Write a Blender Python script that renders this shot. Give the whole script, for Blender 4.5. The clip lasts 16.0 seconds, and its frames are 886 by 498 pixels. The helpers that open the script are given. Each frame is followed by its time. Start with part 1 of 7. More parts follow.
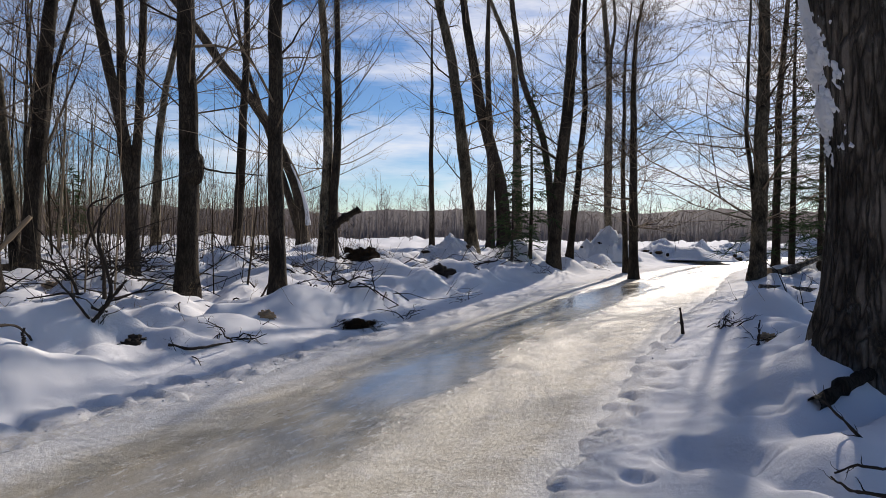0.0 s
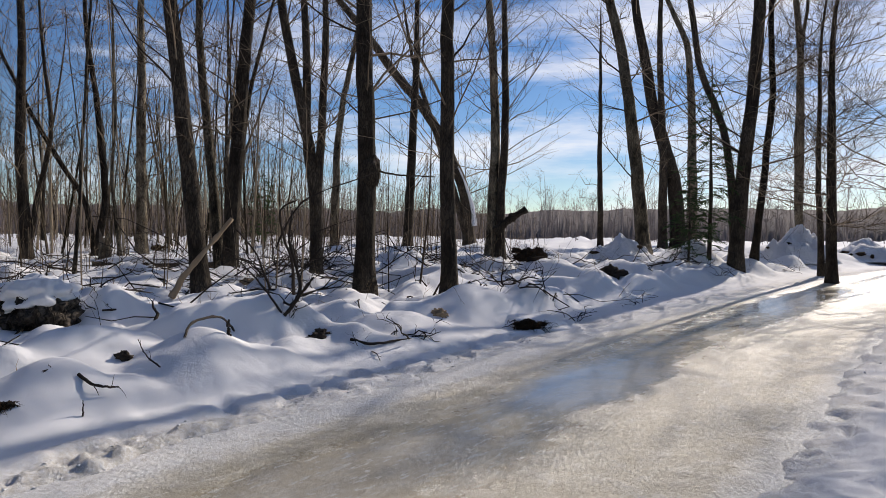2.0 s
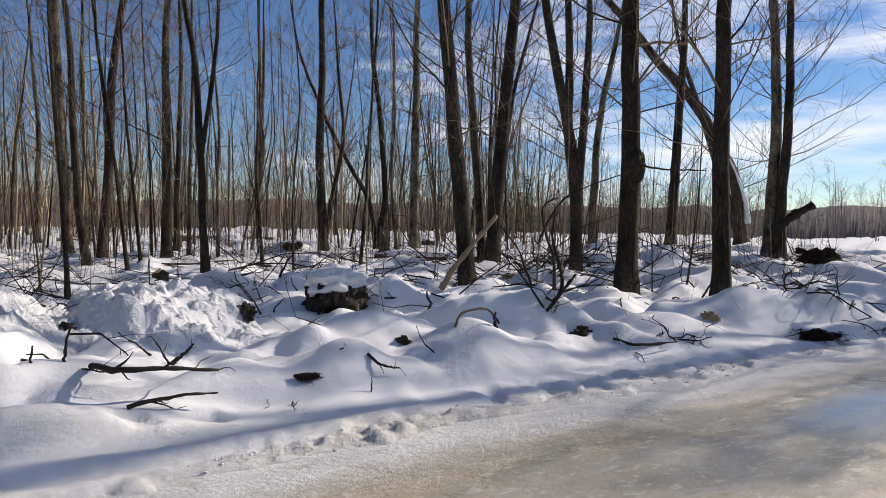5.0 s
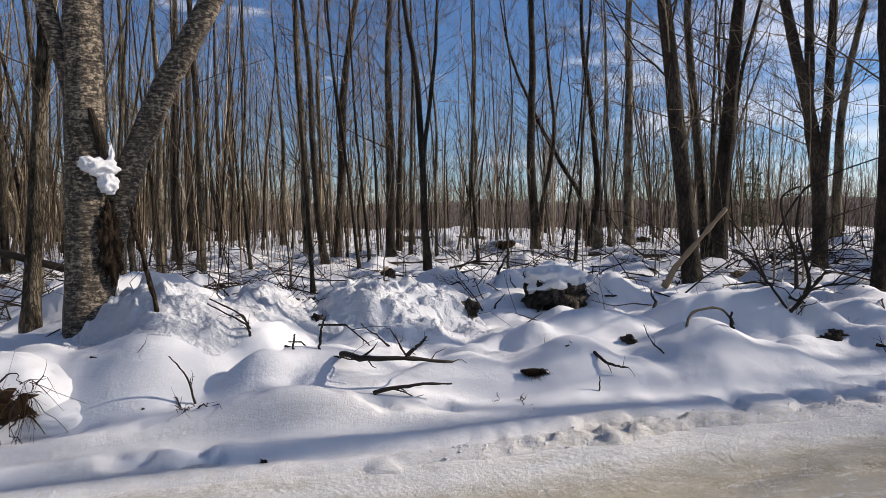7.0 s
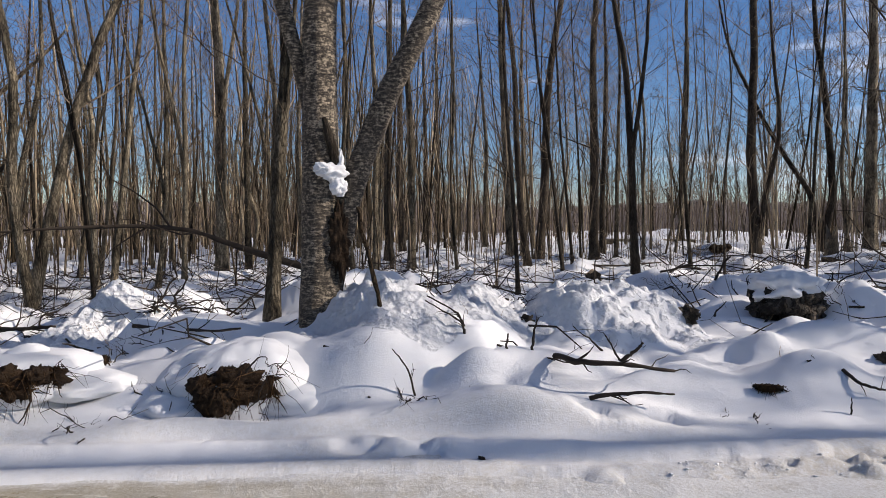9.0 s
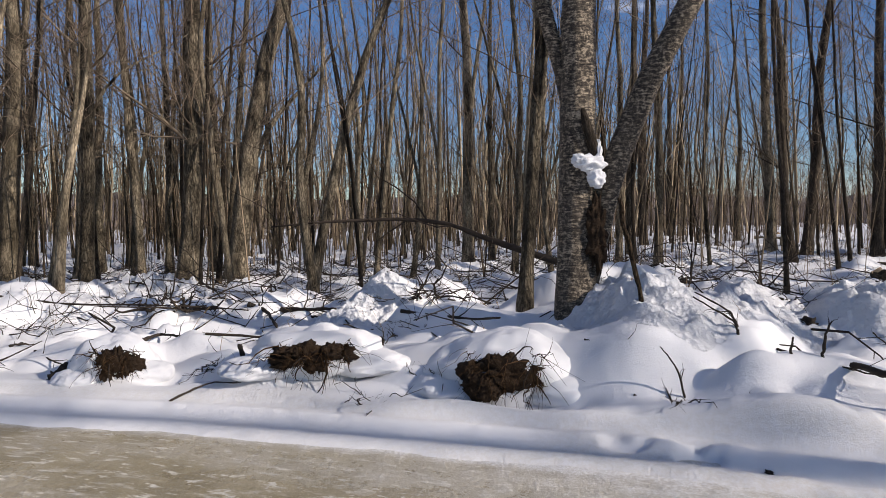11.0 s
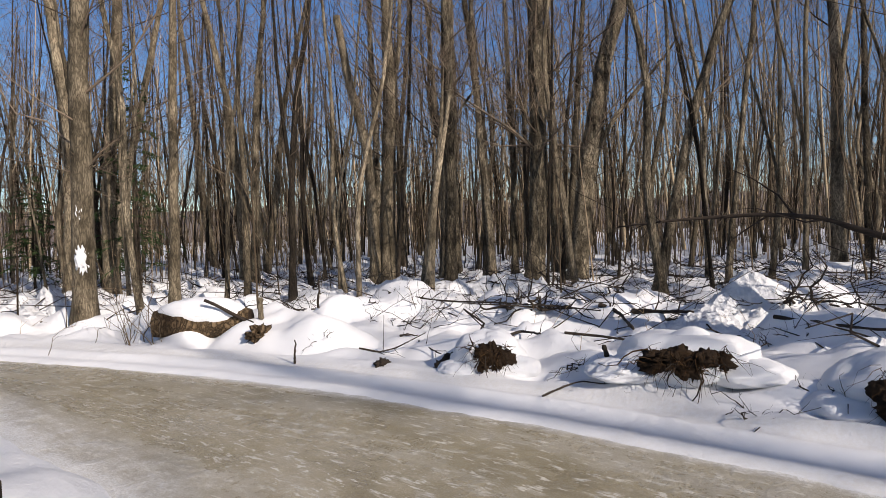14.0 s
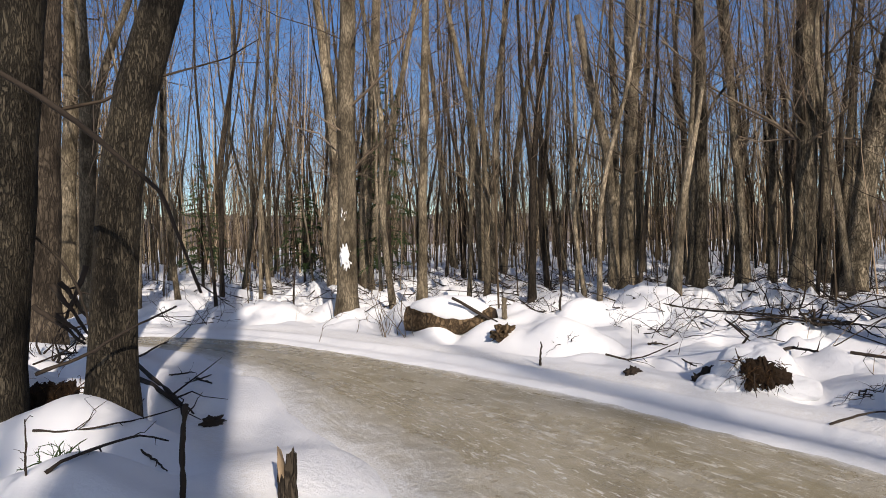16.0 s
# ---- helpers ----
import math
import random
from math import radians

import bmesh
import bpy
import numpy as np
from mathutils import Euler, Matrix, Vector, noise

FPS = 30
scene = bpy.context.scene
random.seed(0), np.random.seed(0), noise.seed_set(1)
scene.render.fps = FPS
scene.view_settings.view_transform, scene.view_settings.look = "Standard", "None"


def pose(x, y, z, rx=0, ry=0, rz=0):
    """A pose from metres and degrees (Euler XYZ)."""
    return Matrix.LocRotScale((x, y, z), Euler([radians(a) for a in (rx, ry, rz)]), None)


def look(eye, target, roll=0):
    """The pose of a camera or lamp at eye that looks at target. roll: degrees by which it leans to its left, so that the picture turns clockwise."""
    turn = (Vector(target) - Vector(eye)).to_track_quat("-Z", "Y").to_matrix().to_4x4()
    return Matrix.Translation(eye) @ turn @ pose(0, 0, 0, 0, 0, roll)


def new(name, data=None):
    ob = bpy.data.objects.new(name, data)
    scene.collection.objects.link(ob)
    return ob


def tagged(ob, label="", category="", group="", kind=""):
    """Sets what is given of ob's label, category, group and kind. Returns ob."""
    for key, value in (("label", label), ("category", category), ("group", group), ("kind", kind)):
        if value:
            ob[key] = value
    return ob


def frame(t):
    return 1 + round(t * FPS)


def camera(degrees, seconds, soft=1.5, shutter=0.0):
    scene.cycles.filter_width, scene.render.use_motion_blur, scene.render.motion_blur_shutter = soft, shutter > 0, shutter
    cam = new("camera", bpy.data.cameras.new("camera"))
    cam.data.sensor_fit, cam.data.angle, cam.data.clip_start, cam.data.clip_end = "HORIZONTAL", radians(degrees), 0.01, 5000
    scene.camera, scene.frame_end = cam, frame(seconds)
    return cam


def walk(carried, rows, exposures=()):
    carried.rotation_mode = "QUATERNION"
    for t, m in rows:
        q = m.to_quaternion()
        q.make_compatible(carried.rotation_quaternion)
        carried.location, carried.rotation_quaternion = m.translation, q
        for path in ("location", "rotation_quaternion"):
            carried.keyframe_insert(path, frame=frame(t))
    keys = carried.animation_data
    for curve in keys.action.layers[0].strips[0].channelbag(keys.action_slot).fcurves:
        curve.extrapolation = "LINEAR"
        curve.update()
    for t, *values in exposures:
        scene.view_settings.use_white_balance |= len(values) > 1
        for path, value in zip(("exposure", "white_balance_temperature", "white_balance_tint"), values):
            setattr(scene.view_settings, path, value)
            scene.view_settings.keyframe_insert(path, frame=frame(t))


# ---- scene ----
cam = camera(66.43, 16.0, soft=0.55)
# seconds, x, y, z, tilt, roll, yaw
ROWS = [
    (0.0, 0.054, 0.341, 1.604, 89.02, 0.67, 0.00),
    (0.5, 0.021, 0.376, 1.601, 88.94, 0.43, 3.37),
    (1.0, -0.013, 0.403, 1.593, 88.97, 0.37, 6.63),
    (1.5, -0.051, 0.423, 1.588, 88.97, 0.27, 10.72),
    (2.0, -0.079, 0.436, 1.586, 88.94, 0.52, 13.74),
    (2.5, -0.104, 0.444, 1.576, 88.99, 0.65, 17.47),
    (3.0, -0.120, 0.445, 1.573, 89.00, 0.68, 20.93),
    (3.5, -0.131, 0.450, 1.576, 88.92, 0.55, 24.37),
    (4.0, -0.147, 0.453, 1.576, 88.77, 0.72, 28.12),
    (6.5, -0.260, 0.337, 1.564, 88.12, 0.29, 47.50),
    (7.0, -0.301, 0.323, 1.553, 88.18, -0.17, 52.58),
    (7.5, -0.333, 0.318, 1.545, 88.22, -0.24, 56.30),
    (8.0, -0.375, 0.306, 1.537, 88.25, -0.62, 60.68),
    (8.5, -0.414, 0.282, 1.532, 88.36, -0.36, 64.80),
    (11.0, -0.532, 0.005, 1.522, 87.84, -0.07, 88.74),
    (11.5, -0.543, -0.049, 1.519, 87.51, -0.26, 93.13),
    (12.0, -0.560, -0.098, 1.521, 87.24, 0.25, 97.35),
    (12.5, -0.564, -0.151, 1.525, 87.61, -0.07, 101.55),
    (13.0, -0.572, -0.200, 1.525, 88.14, -0.30, 105.80),
    (13.5, -0.573, -0.270, 1.524, 88.34, -0.11, 111.16),
    (14.0, -0.573, -0.336, 1.520, 88.33, -1.76, 115.96),
    (14.5, -0.579, -0.411, 1.506, 88.64, -2.36, 121.17),
    (15.0, -0.573, -0.478, 1.499, 88.89, -2.17, 125.99),
    (15.5, -0.572, -0.540, 1.495, 89.08, -1.71, 131.49),
    (16.0, -0.569, -0.588, 1.500, 89.12, -1.18, 135.16),
]
EXPOSURE = [(0.0, -0.14, 6700, 14), (2.5, -0.02, 6800, 14), (4.0, 0.10, 6850, 14), (8.0, 0.12, 6700, 14), (12.0, 0.05, 6650, 15), (16.0, 0.02, 6800, 14)]
walk(cam, [(t, Matrix.Translation((x, y, z)) @ pose(0, 0, 0, 0, 0, yaw) @ pose(0, 0, 0, tilt) @ pose(0, 0, 0, 0, 0, roll))
           for t, x, y, z, tilt, roll, yaw in ROWS], EXPOSURE)

# ---- daylight ----
SUN_RIGHT, SUN_UP = 25.5, 28.0          # degrees to the right of +y, degrees above the ground
world = bpy.data.worlds.new("winter_sky")
scene.world = world
world.use_nodes = True
wt = world.node_tree
wt.nodes.clear()
w_out = wt.nodes.new("ShaderNodeOutputWorld")
w_bg = wt.nodes.new("ShaderNodeBackground")
w_sky = wt.nodes.new("ShaderNodeTexSky")
w_sky.sky_type = "NISHITA"
w_sky.sun_disc = False
w_sky.sun_elevation = radians(SUN_UP)
w_sky.sun_rotation = radians(SUN_RIGHT)
w_sky.altitude, w_sky.air_density, w_sky.dust_density, w_sky.ozone_density = 800, 1.0, 0.1, 3.0
w_bg.inputs["Strength"].default_value = 0.097
w_co = wt.nodes.new("ShaderNodeTexCoord")
w_map = wt.nodes.new("ShaderNodeMapping")
w_map.inputs["Scale"].default_value = (1.3, 1.3, 8.0)
w_map.inputs["Rotation"].default_value = (0.08, 0.05, 0.4)
w_n = wt.nodes.new("ShaderNodeTexNoise")
w_n.inputs["Scale"].default_value = 2.1
w_n.inputs["Detail"].default_value = 8
w_n.inputs["Roughness"].default_value = 0.6
# thin streaks of cloud, thicker towards the sun's side
w_dot = wt.nodes.new("ShaderNodeVectorMath")
w_dot.operation = "DOT_PRODUCT"
w_dot.inputs[1].default_value = (0.06, 0.16, 0.06)
w_add = wt.nodes.new("ShaderNodeMath")
w_add.operation = "ADD"
# a brighter veil of cloud about the sun
w_near = wt.nodes.new("ShaderNodeVectorMath")
w_near.operation = "DOT_PRODUCT"
w_near.inputs[1].default_value = (math.sin(radians(SUN_RIGHT)) * math.cos(radians(SUN_UP)), math.cos(radians(SUN_RIGHT)) * math.cos(radians(SUN_UP)), math.sin(radians(SUN_UP)))
w_veil = wt.nodes.new("ShaderNodeMapRange")
w_veil.inputs["From Min"].default_value, w_veil.inputs["From Max"].default_value = 0.87, 1.0
w_veil.inputs["To Min"].default_value, w_veil.inputs["To Max"].default_value = 0.0, 0.22
w_sum = wt.nodes.new("ShaderNodeMath")
w_sum.operation = "ADD"
w_r = wt.nodes.new("ShaderNodeValToRGB")
w_r.color_ramp.elements[0].position, w_r.color_ramp.elements[1].position = 0.60, 0.84
w_r.color_ramp.elements[0].color, w_r.color_ramp.elements[1].color = (0.02, 0.02, 0.02, 1), (0.85, 0.85, 0.85, 1)
w_hue = wt.nodes.new("ShaderNodeHueSaturation")
w_hue.inputs["Saturation"].default_value = 1.24
w_hue.inputs["Hue"].default_value = 0.507
w_mix = wt.nodes.new("ShaderNodeMix")
w_mix.data_type = "RGBA"
w_mix.inputs["B"].default_value = (10.5, 10.8, 11.4, 1)
wt.links.new(w_co.outputs["Generated"], w_map.inputs["Vector"])
wt.links.new(w_co.outputs["Generated"], w_dot.inputs[0])
wt.links.new(w_map.outputs["Vector"], w_n.inputs["Vector"])
wt.links.new(w_n.outputs["Fac"], w_add.inputs[0])
wt.links.new(w_dot.outputs["Value"], w_add.inputs[1])
wt.links.new(w_co.outputs["Generated"], w_near.inputs[0])
wt.links.new(w_near.outputs["Value"], w_veil.inputs["Value"])
wt.links.new(w_add.outputs[0], w_sum.inputs[0])
wt.links.new(w_veil.outputs["Result"], w_sum.inputs[1])
wt.links.new(w_sum.outputs[0], w_r.inputs["Fac"])
wt.links.new(w_r.outputs["Color"], w_mix.inputs["Factor"])
wt.links.new(w_sky.outputs["Color"], w_hue.inputs["Color"])
wt.links.new(w_hue.outputs["Color"], w_mix.inputs["A"])
wt.links.new(w_mix.outputs["Result"], w_bg.inputs["Color"])
wt.links.new(w_bg.outputs["Background"], w_out.inputs["Surface"])

sun = new("sun", bpy.data.lights.new("sun", "SUN"))
sun.data.energy, sun.data.angle, sun.data.color = 5.0, radians(0.53), (1.0, 0.93, 0.83)
sd = Vector((math.sin(radians(SUN_RIGHT)) * math.cos(radians(SUN_UP)), math.cos(radians(SUN_RIGHT)) * math.cos(radians(SUN_UP)), math.sin(radians(SUN_UP))))
sun.matrix_world = look(sd * 100, (0, 0, 0))


# ---- materials ----
def nodes_of(name, rough=0.8, spec=0.3):
    m = bpy.data.materials.new(name)
    m.use_nodes = True
    b = m.node_tree.nodes["Principled BSDF"]
    b.inputs["Roughness"].default_value = rough
    b.inputs["Specular IOR Level"].default_value = spec
    return m, m.node_tree, b


def add(nt, kind, **values):
    n = nt.nodes.new(kind)
    for k, v in values.items():
        n.inputs[k.replace("_", " ")].default_value = v
    return n


def noise_of(nt, vec, scale, detail=4.0, rough=0.55):
    n = add(nt, "ShaderNodeTexNoise", Scale=scale, Detail=detail, Roughness=rough)
    nt.links.new(vec, n.inputs["Vector"])
    return n.outputs["Fac"]


def ramp(nt, fac, stops):
    r = nt.nodes.new("ShaderNodeValToRGB")
    e = r.color_ramp.elements
    while len(e) < len(stops):
        e.new(0.5)
    for el, (p, c) in zip(e, stops):
        el.position, el.color = p, (*c, 1) if len(c) == 3 else c
    nt.links.new(fac, r.inputs["Fac"])
    return r.outputs["Color"]


def blend(nt, fac, a, b):
    m = nt.nodes.new("ShaderNodeMix")
    m.data_type = "RGBA"
    for value, socket in ((fac, "Factor"), (a, "A"), (b, "B")):
        s = m.inputs[socket]
        if isinstance(value, (int, float)):
            s.default_value = value
        elif isinstance(value, tuple):
            s.default_value = (*value, 1)
        else:
            nt.links.new(value, s)
    return m.outputs["Result"]


def maths(nt, op, a, b=0.0, c=0.0):
    m = nt.nodes.new("ShaderNodeMath")
    m.operation = op
    for i, v in enumerate((a, b, c)):
        if isinstance(v, (int, float)):
            m.inputs[i].default_value = v
        else:
            nt.links.new(v, m.inputs[i])
    return m.outputs[0]


def stretched(nt, scale, coord="Object"):
    co = nt.nodes.new("ShaderNodeTexCoord")
    mp = add(nt, "ShaderNodeMapping", Scale=scale)
    nt.links.new(co.outputs[coord], mp.inputs["Vector"])
    return mp.outputs["Vector"]


def bumped(nt, bsdf, height, strength, distance):
    b = add(nt, "ShaderNodeBump", Strength=strength, Distance=distance)
    nt.links.new(height, b.inputs["Height"])
    nt.links.new(b.outputs["Normal"], bsdf.inputs["Normal"])


def snow_material():
    m, nt, b = nodes_of("snow", 0.8, 0.04)
    p = stretched(nt, (1, 1, 1))
    big, fine = noise_of(nt, p, 1.1, 3), noise_of(nt, p, 90, 5, 0.75)
    mid = noise_of(nt, p, 13, 6, 0.68)
    col = ramp(nt, big, [(0.3, (0.75, 0.755, 0.77)), (0.7, (0.81, 0.81, 0.815))])
    crusty = nt.nodes.new("ShaderNodeAttribute")
    crusty.attribute_name = "trodden"
    chips = noise_of(nt, p, 24, 7, 0.78)
    dirt = maths(nt, "MULTIPLY", crusty.outputs["Fac"], ramp(nt, chips, [(0.38, (0.75, 0.75, 0.75)), (0.62, (0.1, 0.1, 0.1))]))
    nt.links.new(blend(nt, dirt, col, (0.62, 0.585, 0.52)), b.inputs["Base Color"])
    lumps = ramp(nt, noise_of(nt, p, 0.8, 3), [(0.45, (0.14, 0.14, 0.14)), (0.62, (1, 1, 1))])
    h = maths(nt, "MULTIPLY_ADD", fine, 0.24, maths(nt, "MULTIPLY", mid, lumps))
    h = maths(nt, "MULTIPLY_ADD", maths(nt, "MULTIPLY", chips, crusty.outputs["Fac"]), 1.0, h)
    bumped(nt, b, h, 0.6, 0.035)
    return m


def crumbly_snow_material():
    m, nt, b = nodes_of("crumbly_snow", 0.8, 0.05)
    p = stretched(nt, (1, 1, 1))
    v = add(nt, "ShaderNodeTexVoronoi", Scale=14)
    nt.links.new(p, v.inputs["Vector"])
    col = ramp(nt, noise_of(nt, p, 5, 4), [(0.3, (0.73, 0.74, 0.76)), (0.7, (0.80, 0.80, 0.81))])
    nt.links.new(col, b.inputs["Base Color"])
    bumped(nt, b, maths(nt, "ADD", v.outputs["Distance"], noise_of(nt, p, 30, 5, 0.7)), 0.7, 0.06)
    return m


def bark_material(name, dark, light, ridge=9.0, depth=0.03, strength=0.8, spots=None, drawn=0.24):
    """Furrowed bark: ridges drawn out along the stem, lichen-grey blotches, tone that changes from tree to tree."""
    m, nt, b = nodes_of(name, 0.9, 0.15)
    p = stretched(nt, (1, 1, drawn))
    q = stretched(nt, (1, 1, 0.5))
    w = add(nt, "ShaderNodeTexVoronoi", Scale=ridge)
    w.feature = "DISTANCE_TO_EDGE"
    warp = add(nt, "ShaderNodeMix", Factor=0.12)
    warp.data_type = "VECTOR"
    nz = add(nt, "ShaderNodeTexNoise", Scale=ridge * 0.8, Detail=4.0)
    nt.links.new(p, nz.inputs["Vector"])
    nt.links.new(p, warp.inputs["A"])
    nt.links.new(nz.outputs["Color"], warp.inputs["B"])
    nt.links.new(warp.outputs["Result"], w.inputs["Vector"])
    ridges = ramp(nt, w.outputs["Distance"], [(0.0, (0, 0, 0)), (0.22, (1, 1, 1))])
    grain = noise_of(nt, p, ridge * 4, 5, 0.65)
    blot = noise_of(nt, q, 3.0, 5, 0.6)
    tone = blend(nt, ramp(nt, blot, [(0.35, (0, 0, 0)), (0.66, (1, 1, 1))]), dark, light)
    tone = blend(nt, maths(nt, "MULTIPLY", grain, 0.55), tone, tuple(0.55 * c for c in dark))
    tone = blend(nt, maths(nt, "MULTIPLY", maths(nt, "SUBTRACT", 1.0, ridges), 0.7), tone, tuple(0.35 * c for c in dark))
    if spots:
        tone = blend(nt, ramp(nt, noise_of(nt, q, 7.0, 6, 0.7), [(0.60, (0, 0, 0)), (0.68, (0.7, 0.7, 0.7))]), tone, spots)
    oi = nt.nodes.new("ShaderNodeObjectInfo")
    hs = add(nt, "ShaderNodeHueSaturation")
    nt.links.new(maths(nt, "MULTIPLY_ADD", oi.outputs["Random"], 0.9, 0.55), hs.inputs["Value"])
    nt.links.new(tone, hs.inputs["Color"])
    nt.links.new(hs.outputs["Color"], b.inputs["Base Color"])
    bumped(nt, b, maths(nt, "MULTIPLY_ADD", grain, 0.5, ridges), strength, depth)
    return m


def birch_material():
    """Curling bark with fine level strips."""
    m, nt, b = nodes_of("curling_bark", 0.7, 0.3)
    p = stretched(nt, (1.4, 1.4, 6.0))
    q = stretched(nt, (1, 1, 1))
    strips = maths(nt, "MULTIPLY_ADD", noise_of(nt, p, 9.0, 7, 0.75), 0.55, maths(nt, "MULTIPLY", noise_of(nt, q, 22, 6, 0.75), 0.45))
    col = ramp(nt, strips, [(0.42, (0.012, 0.009, 0.007)), (0.50, (0.075, 0.06, 0.044)), (0.58, (0.42, 0.345, 0.25))])
    col = blend(nt, ramp(nt, noise_of(nt, q, 2.6, 5, 0.6), [(0.45, (0, 0, 0)), (0.65, (0.6, 0.6, 0.6))]), col, (0.06, 0.048, 0.036))
    nt.links.new(col, b.inputs["Base Color"])
    bumped(nt, b, strips, 0.9, 0.025)
    return m


def plain_material(name, a, c, scale=6.0, rough=0.85, bump=0.4, depth=0.01, squash=(1, 1, 1)):
    m, nt, b = nodes_of(name, rough, 0.25)
    p = stretched(nt, squash)
    n, f = noise_of(nt, p, scale, 5, 0.6), noise_of(nt, p, scale * 7, 4, 0.6)
    nt.links.new(blend(nt, n, a, c), b.inputs["Base Color"])
    bumped(nt, b, maths(nt, "MULTIPLY_ADD", f, 0.5, n), bump, depth)
    return m


def twig_material(name, a, c, bias=0.0):
    """Stems whose tone differs from one to the next; bias: how many of them stay dark."""
    m, nt, b = nodes_of(name, 0.9, 0.05)
    g = nt.nodes.new("ShaderNodeNewGeometry")
    mid = tuple(p + (q - p) * (0.5 - 0.38 * bias) for p, q in zip(a, c))
    nt.links.new(ramp(nt, g.outputs["Random Per Island"], [(0.0, a), (0.5 + 0.2 * bias, mid), (1.0, c)]), b.inputs["Base Color"])
    return m


def ice_road_material():
    """Trodden ice: brown glazed ice, refrozen crust, sleet-grey edges, drawn out along the way."""
    m, nt, b = nodes_of("ice", 0.3, 0.5)
    co = nt.nodes.new("ShaderNodeTexCoord")
    sep = nt.nodes.new("ShaderNodeSeparateXYZ")
    nt.links.new(co.outputs["UV"], sep.inputs["Vector"])
    u, v = sep.outputs["X"], sep.outputs["Y"]

    def streak(su, sv, scale, detail=5.0, rough=0.6):
        mp = add(nt, "ShaderNodeMapping", Scale=(su, sv, 1))
        nt.links.new(co.outputs["UV"], mp.inputs["Vector"])
        return noise_of(nt, mp.outputs["Vector"], scale, detail, rough)
    obj = co.outputs["Object"]
    long_streaks, wide, patches = streak(9, 0.22, 1.0, 7, 0.65), streak(2.2, 0.16, 1.0, 3), streak(5, 0.9, 1.0, 6, 0.65)
    flecks = streak(30, 2.2, 1.0, 6, 0.75)
    scratches = streak(60, 5.0, 1.0, 4, 0.7)
    grit = noise_of(nt, obj, 45, 6, 0.8)
    mid = noise_of(nt, obj, 5, 7, 0.7)
    pits = add(nt, "ShaderNodeTexVoronoi", Scale=22)
    nt.links.new(obj, pits.inputs["Vector"])
    # crust lies along both edges, and over the right half towards the clearing
    north = ramp(nt, maths(nt, "MULTIPLY", v, 1 / 60.0), [(0.28, (0, 0, 0)), (0.40, (1, 1, 1))])
    right = ramp(nt, u, [(0.42, (0, 0, 0)), (0.88, (1, 1, 1))])
    south = maths(nt, "SUBTRACT", 1.0, north)
    frost = maths(nt, "MULTIPLY_ADD", mid, 0.9, 0.5)
    wide_left = maths(nt, "MULTIPLY", ramp(nt, u, [(0.09, (1, 1, 1)), (0.25, (0, 0, 0))]), ramp(nt, maths(nt, "MULTIPLY", v, 1 / 60.0), [(0.25, (0, 0, 0)), (0.33, (1, 1, 1))]))
    worn_right = maths(nt, "MULTIPLY", ramp(nt, u, [(0.66, (0, 0, 0)), (0.95, (1, 1, 1))]), south)
    rim = maths(nt, "MAXIMUM", ramp(nt, u, [(0.0, (1, 1, 1)), (0.07, (0, 0, 0)), (0.90, (0, 0, 0)), (0.99, (1, 1, 1))]), maths(nt, "MAXIMUM", wide_left, worn_right))
    rim = maths(nt, "MULTIPLY", rim, frost)
    amount = maths(nt, "MULTIPLY_ADD", maths(nt, "MULTIPLY", north, right), 0.30, maths(nt, "MULTIPLY", rim, 0.40))
    for part_, weight in ((long_streaks, 0.50), (wide, 0.22), (mid, 0.28), (grit, 0.12)):
        amount = maths(nt, "MULTIPLY_ADD", part_, weight, amount)
    wet = ramp(nt, streak(3.4, 0.12, 1.0, 6, 0.6), [(0.46, (0, 0, 0)), (0.60, (1, 1, 1))])
    wet = maths(nt, "MULTIPLY", wet, ramp(nt, u, [(0.18, (0, 0, 0)), (0.34, (1, 1, 1)), (0.58, (1, 1, 1)), (0.74, (0, 0, 0))]))
    wet = maths(nt, "MULTIPLY", wet, maths(nt, "SUBTRACT", 1.0, rim))

    def pool(cx, cy, along, across, edge):
        """A frozen puddle, drawn out along the way, with a ragged rim."""
        mv = add(nt, "ShaderNodeVectorMath")
        mv.operation = "SUBTRACT"
        mv.inputs[1].default_value = (cx, cy, 0)
        nt.links.new(obj, mv.inputs[0])
        turn = add(nt, "ShaderNodeVectorRotate", Angle=radians(27))
        turn.rotation_type = "Z_AXIS"
        mp = add(nt, "ShaderNodeMapping", Scale=(1 / across, 1 / along, 0))
        nt.links.new(mv.outputs[0], turn.inputs["Vector"])
        nt.links.new(turn.outputs[0], mp.inputs["Vector"])
        ln = nt.nodes.new("ShaderNodeVectorMath")
        ln.operation = "LENGTH"
        nt.links.new(mp.outputs["Vector"], ln.inputs[0])
        d = maths(nt, "MULTIPLY", maths(nt, "MULTIPLY_ADD", patches, edge, ln.outputs["Value"]), 0.4)
        return ramp(nt, d, [(0.4 * (0.5 + 0.5 * edge), (1, 1, 1)), (0.4 * (0.85 + 0.5 * edge), (0, 0, 0))])
    pools = maths(nt, "MAXIMUM", pool(-0.15, 7.9, 2.1, 0.85, 0.9), pool(3.9, 16.6, 4.6, 0.8, 0.9))
    pools = maths(nt, "MAXIMUM", pools, maths(nt, "MULTIPLY", pool(-1.7, 4.6, 2.0, 0.7, 1.1), 0.55))
    wet = maths(nt, "MAXIMUM", wet, pools)
    crust = maths(nt, "MULTIPLY", ramp(nt, amount, [(0.55, (0, 0, 0)), (0.90, (1, 1, 1))]), maths(nt, "MULTIPLY_ADD", wet, -0.85, 1.0))
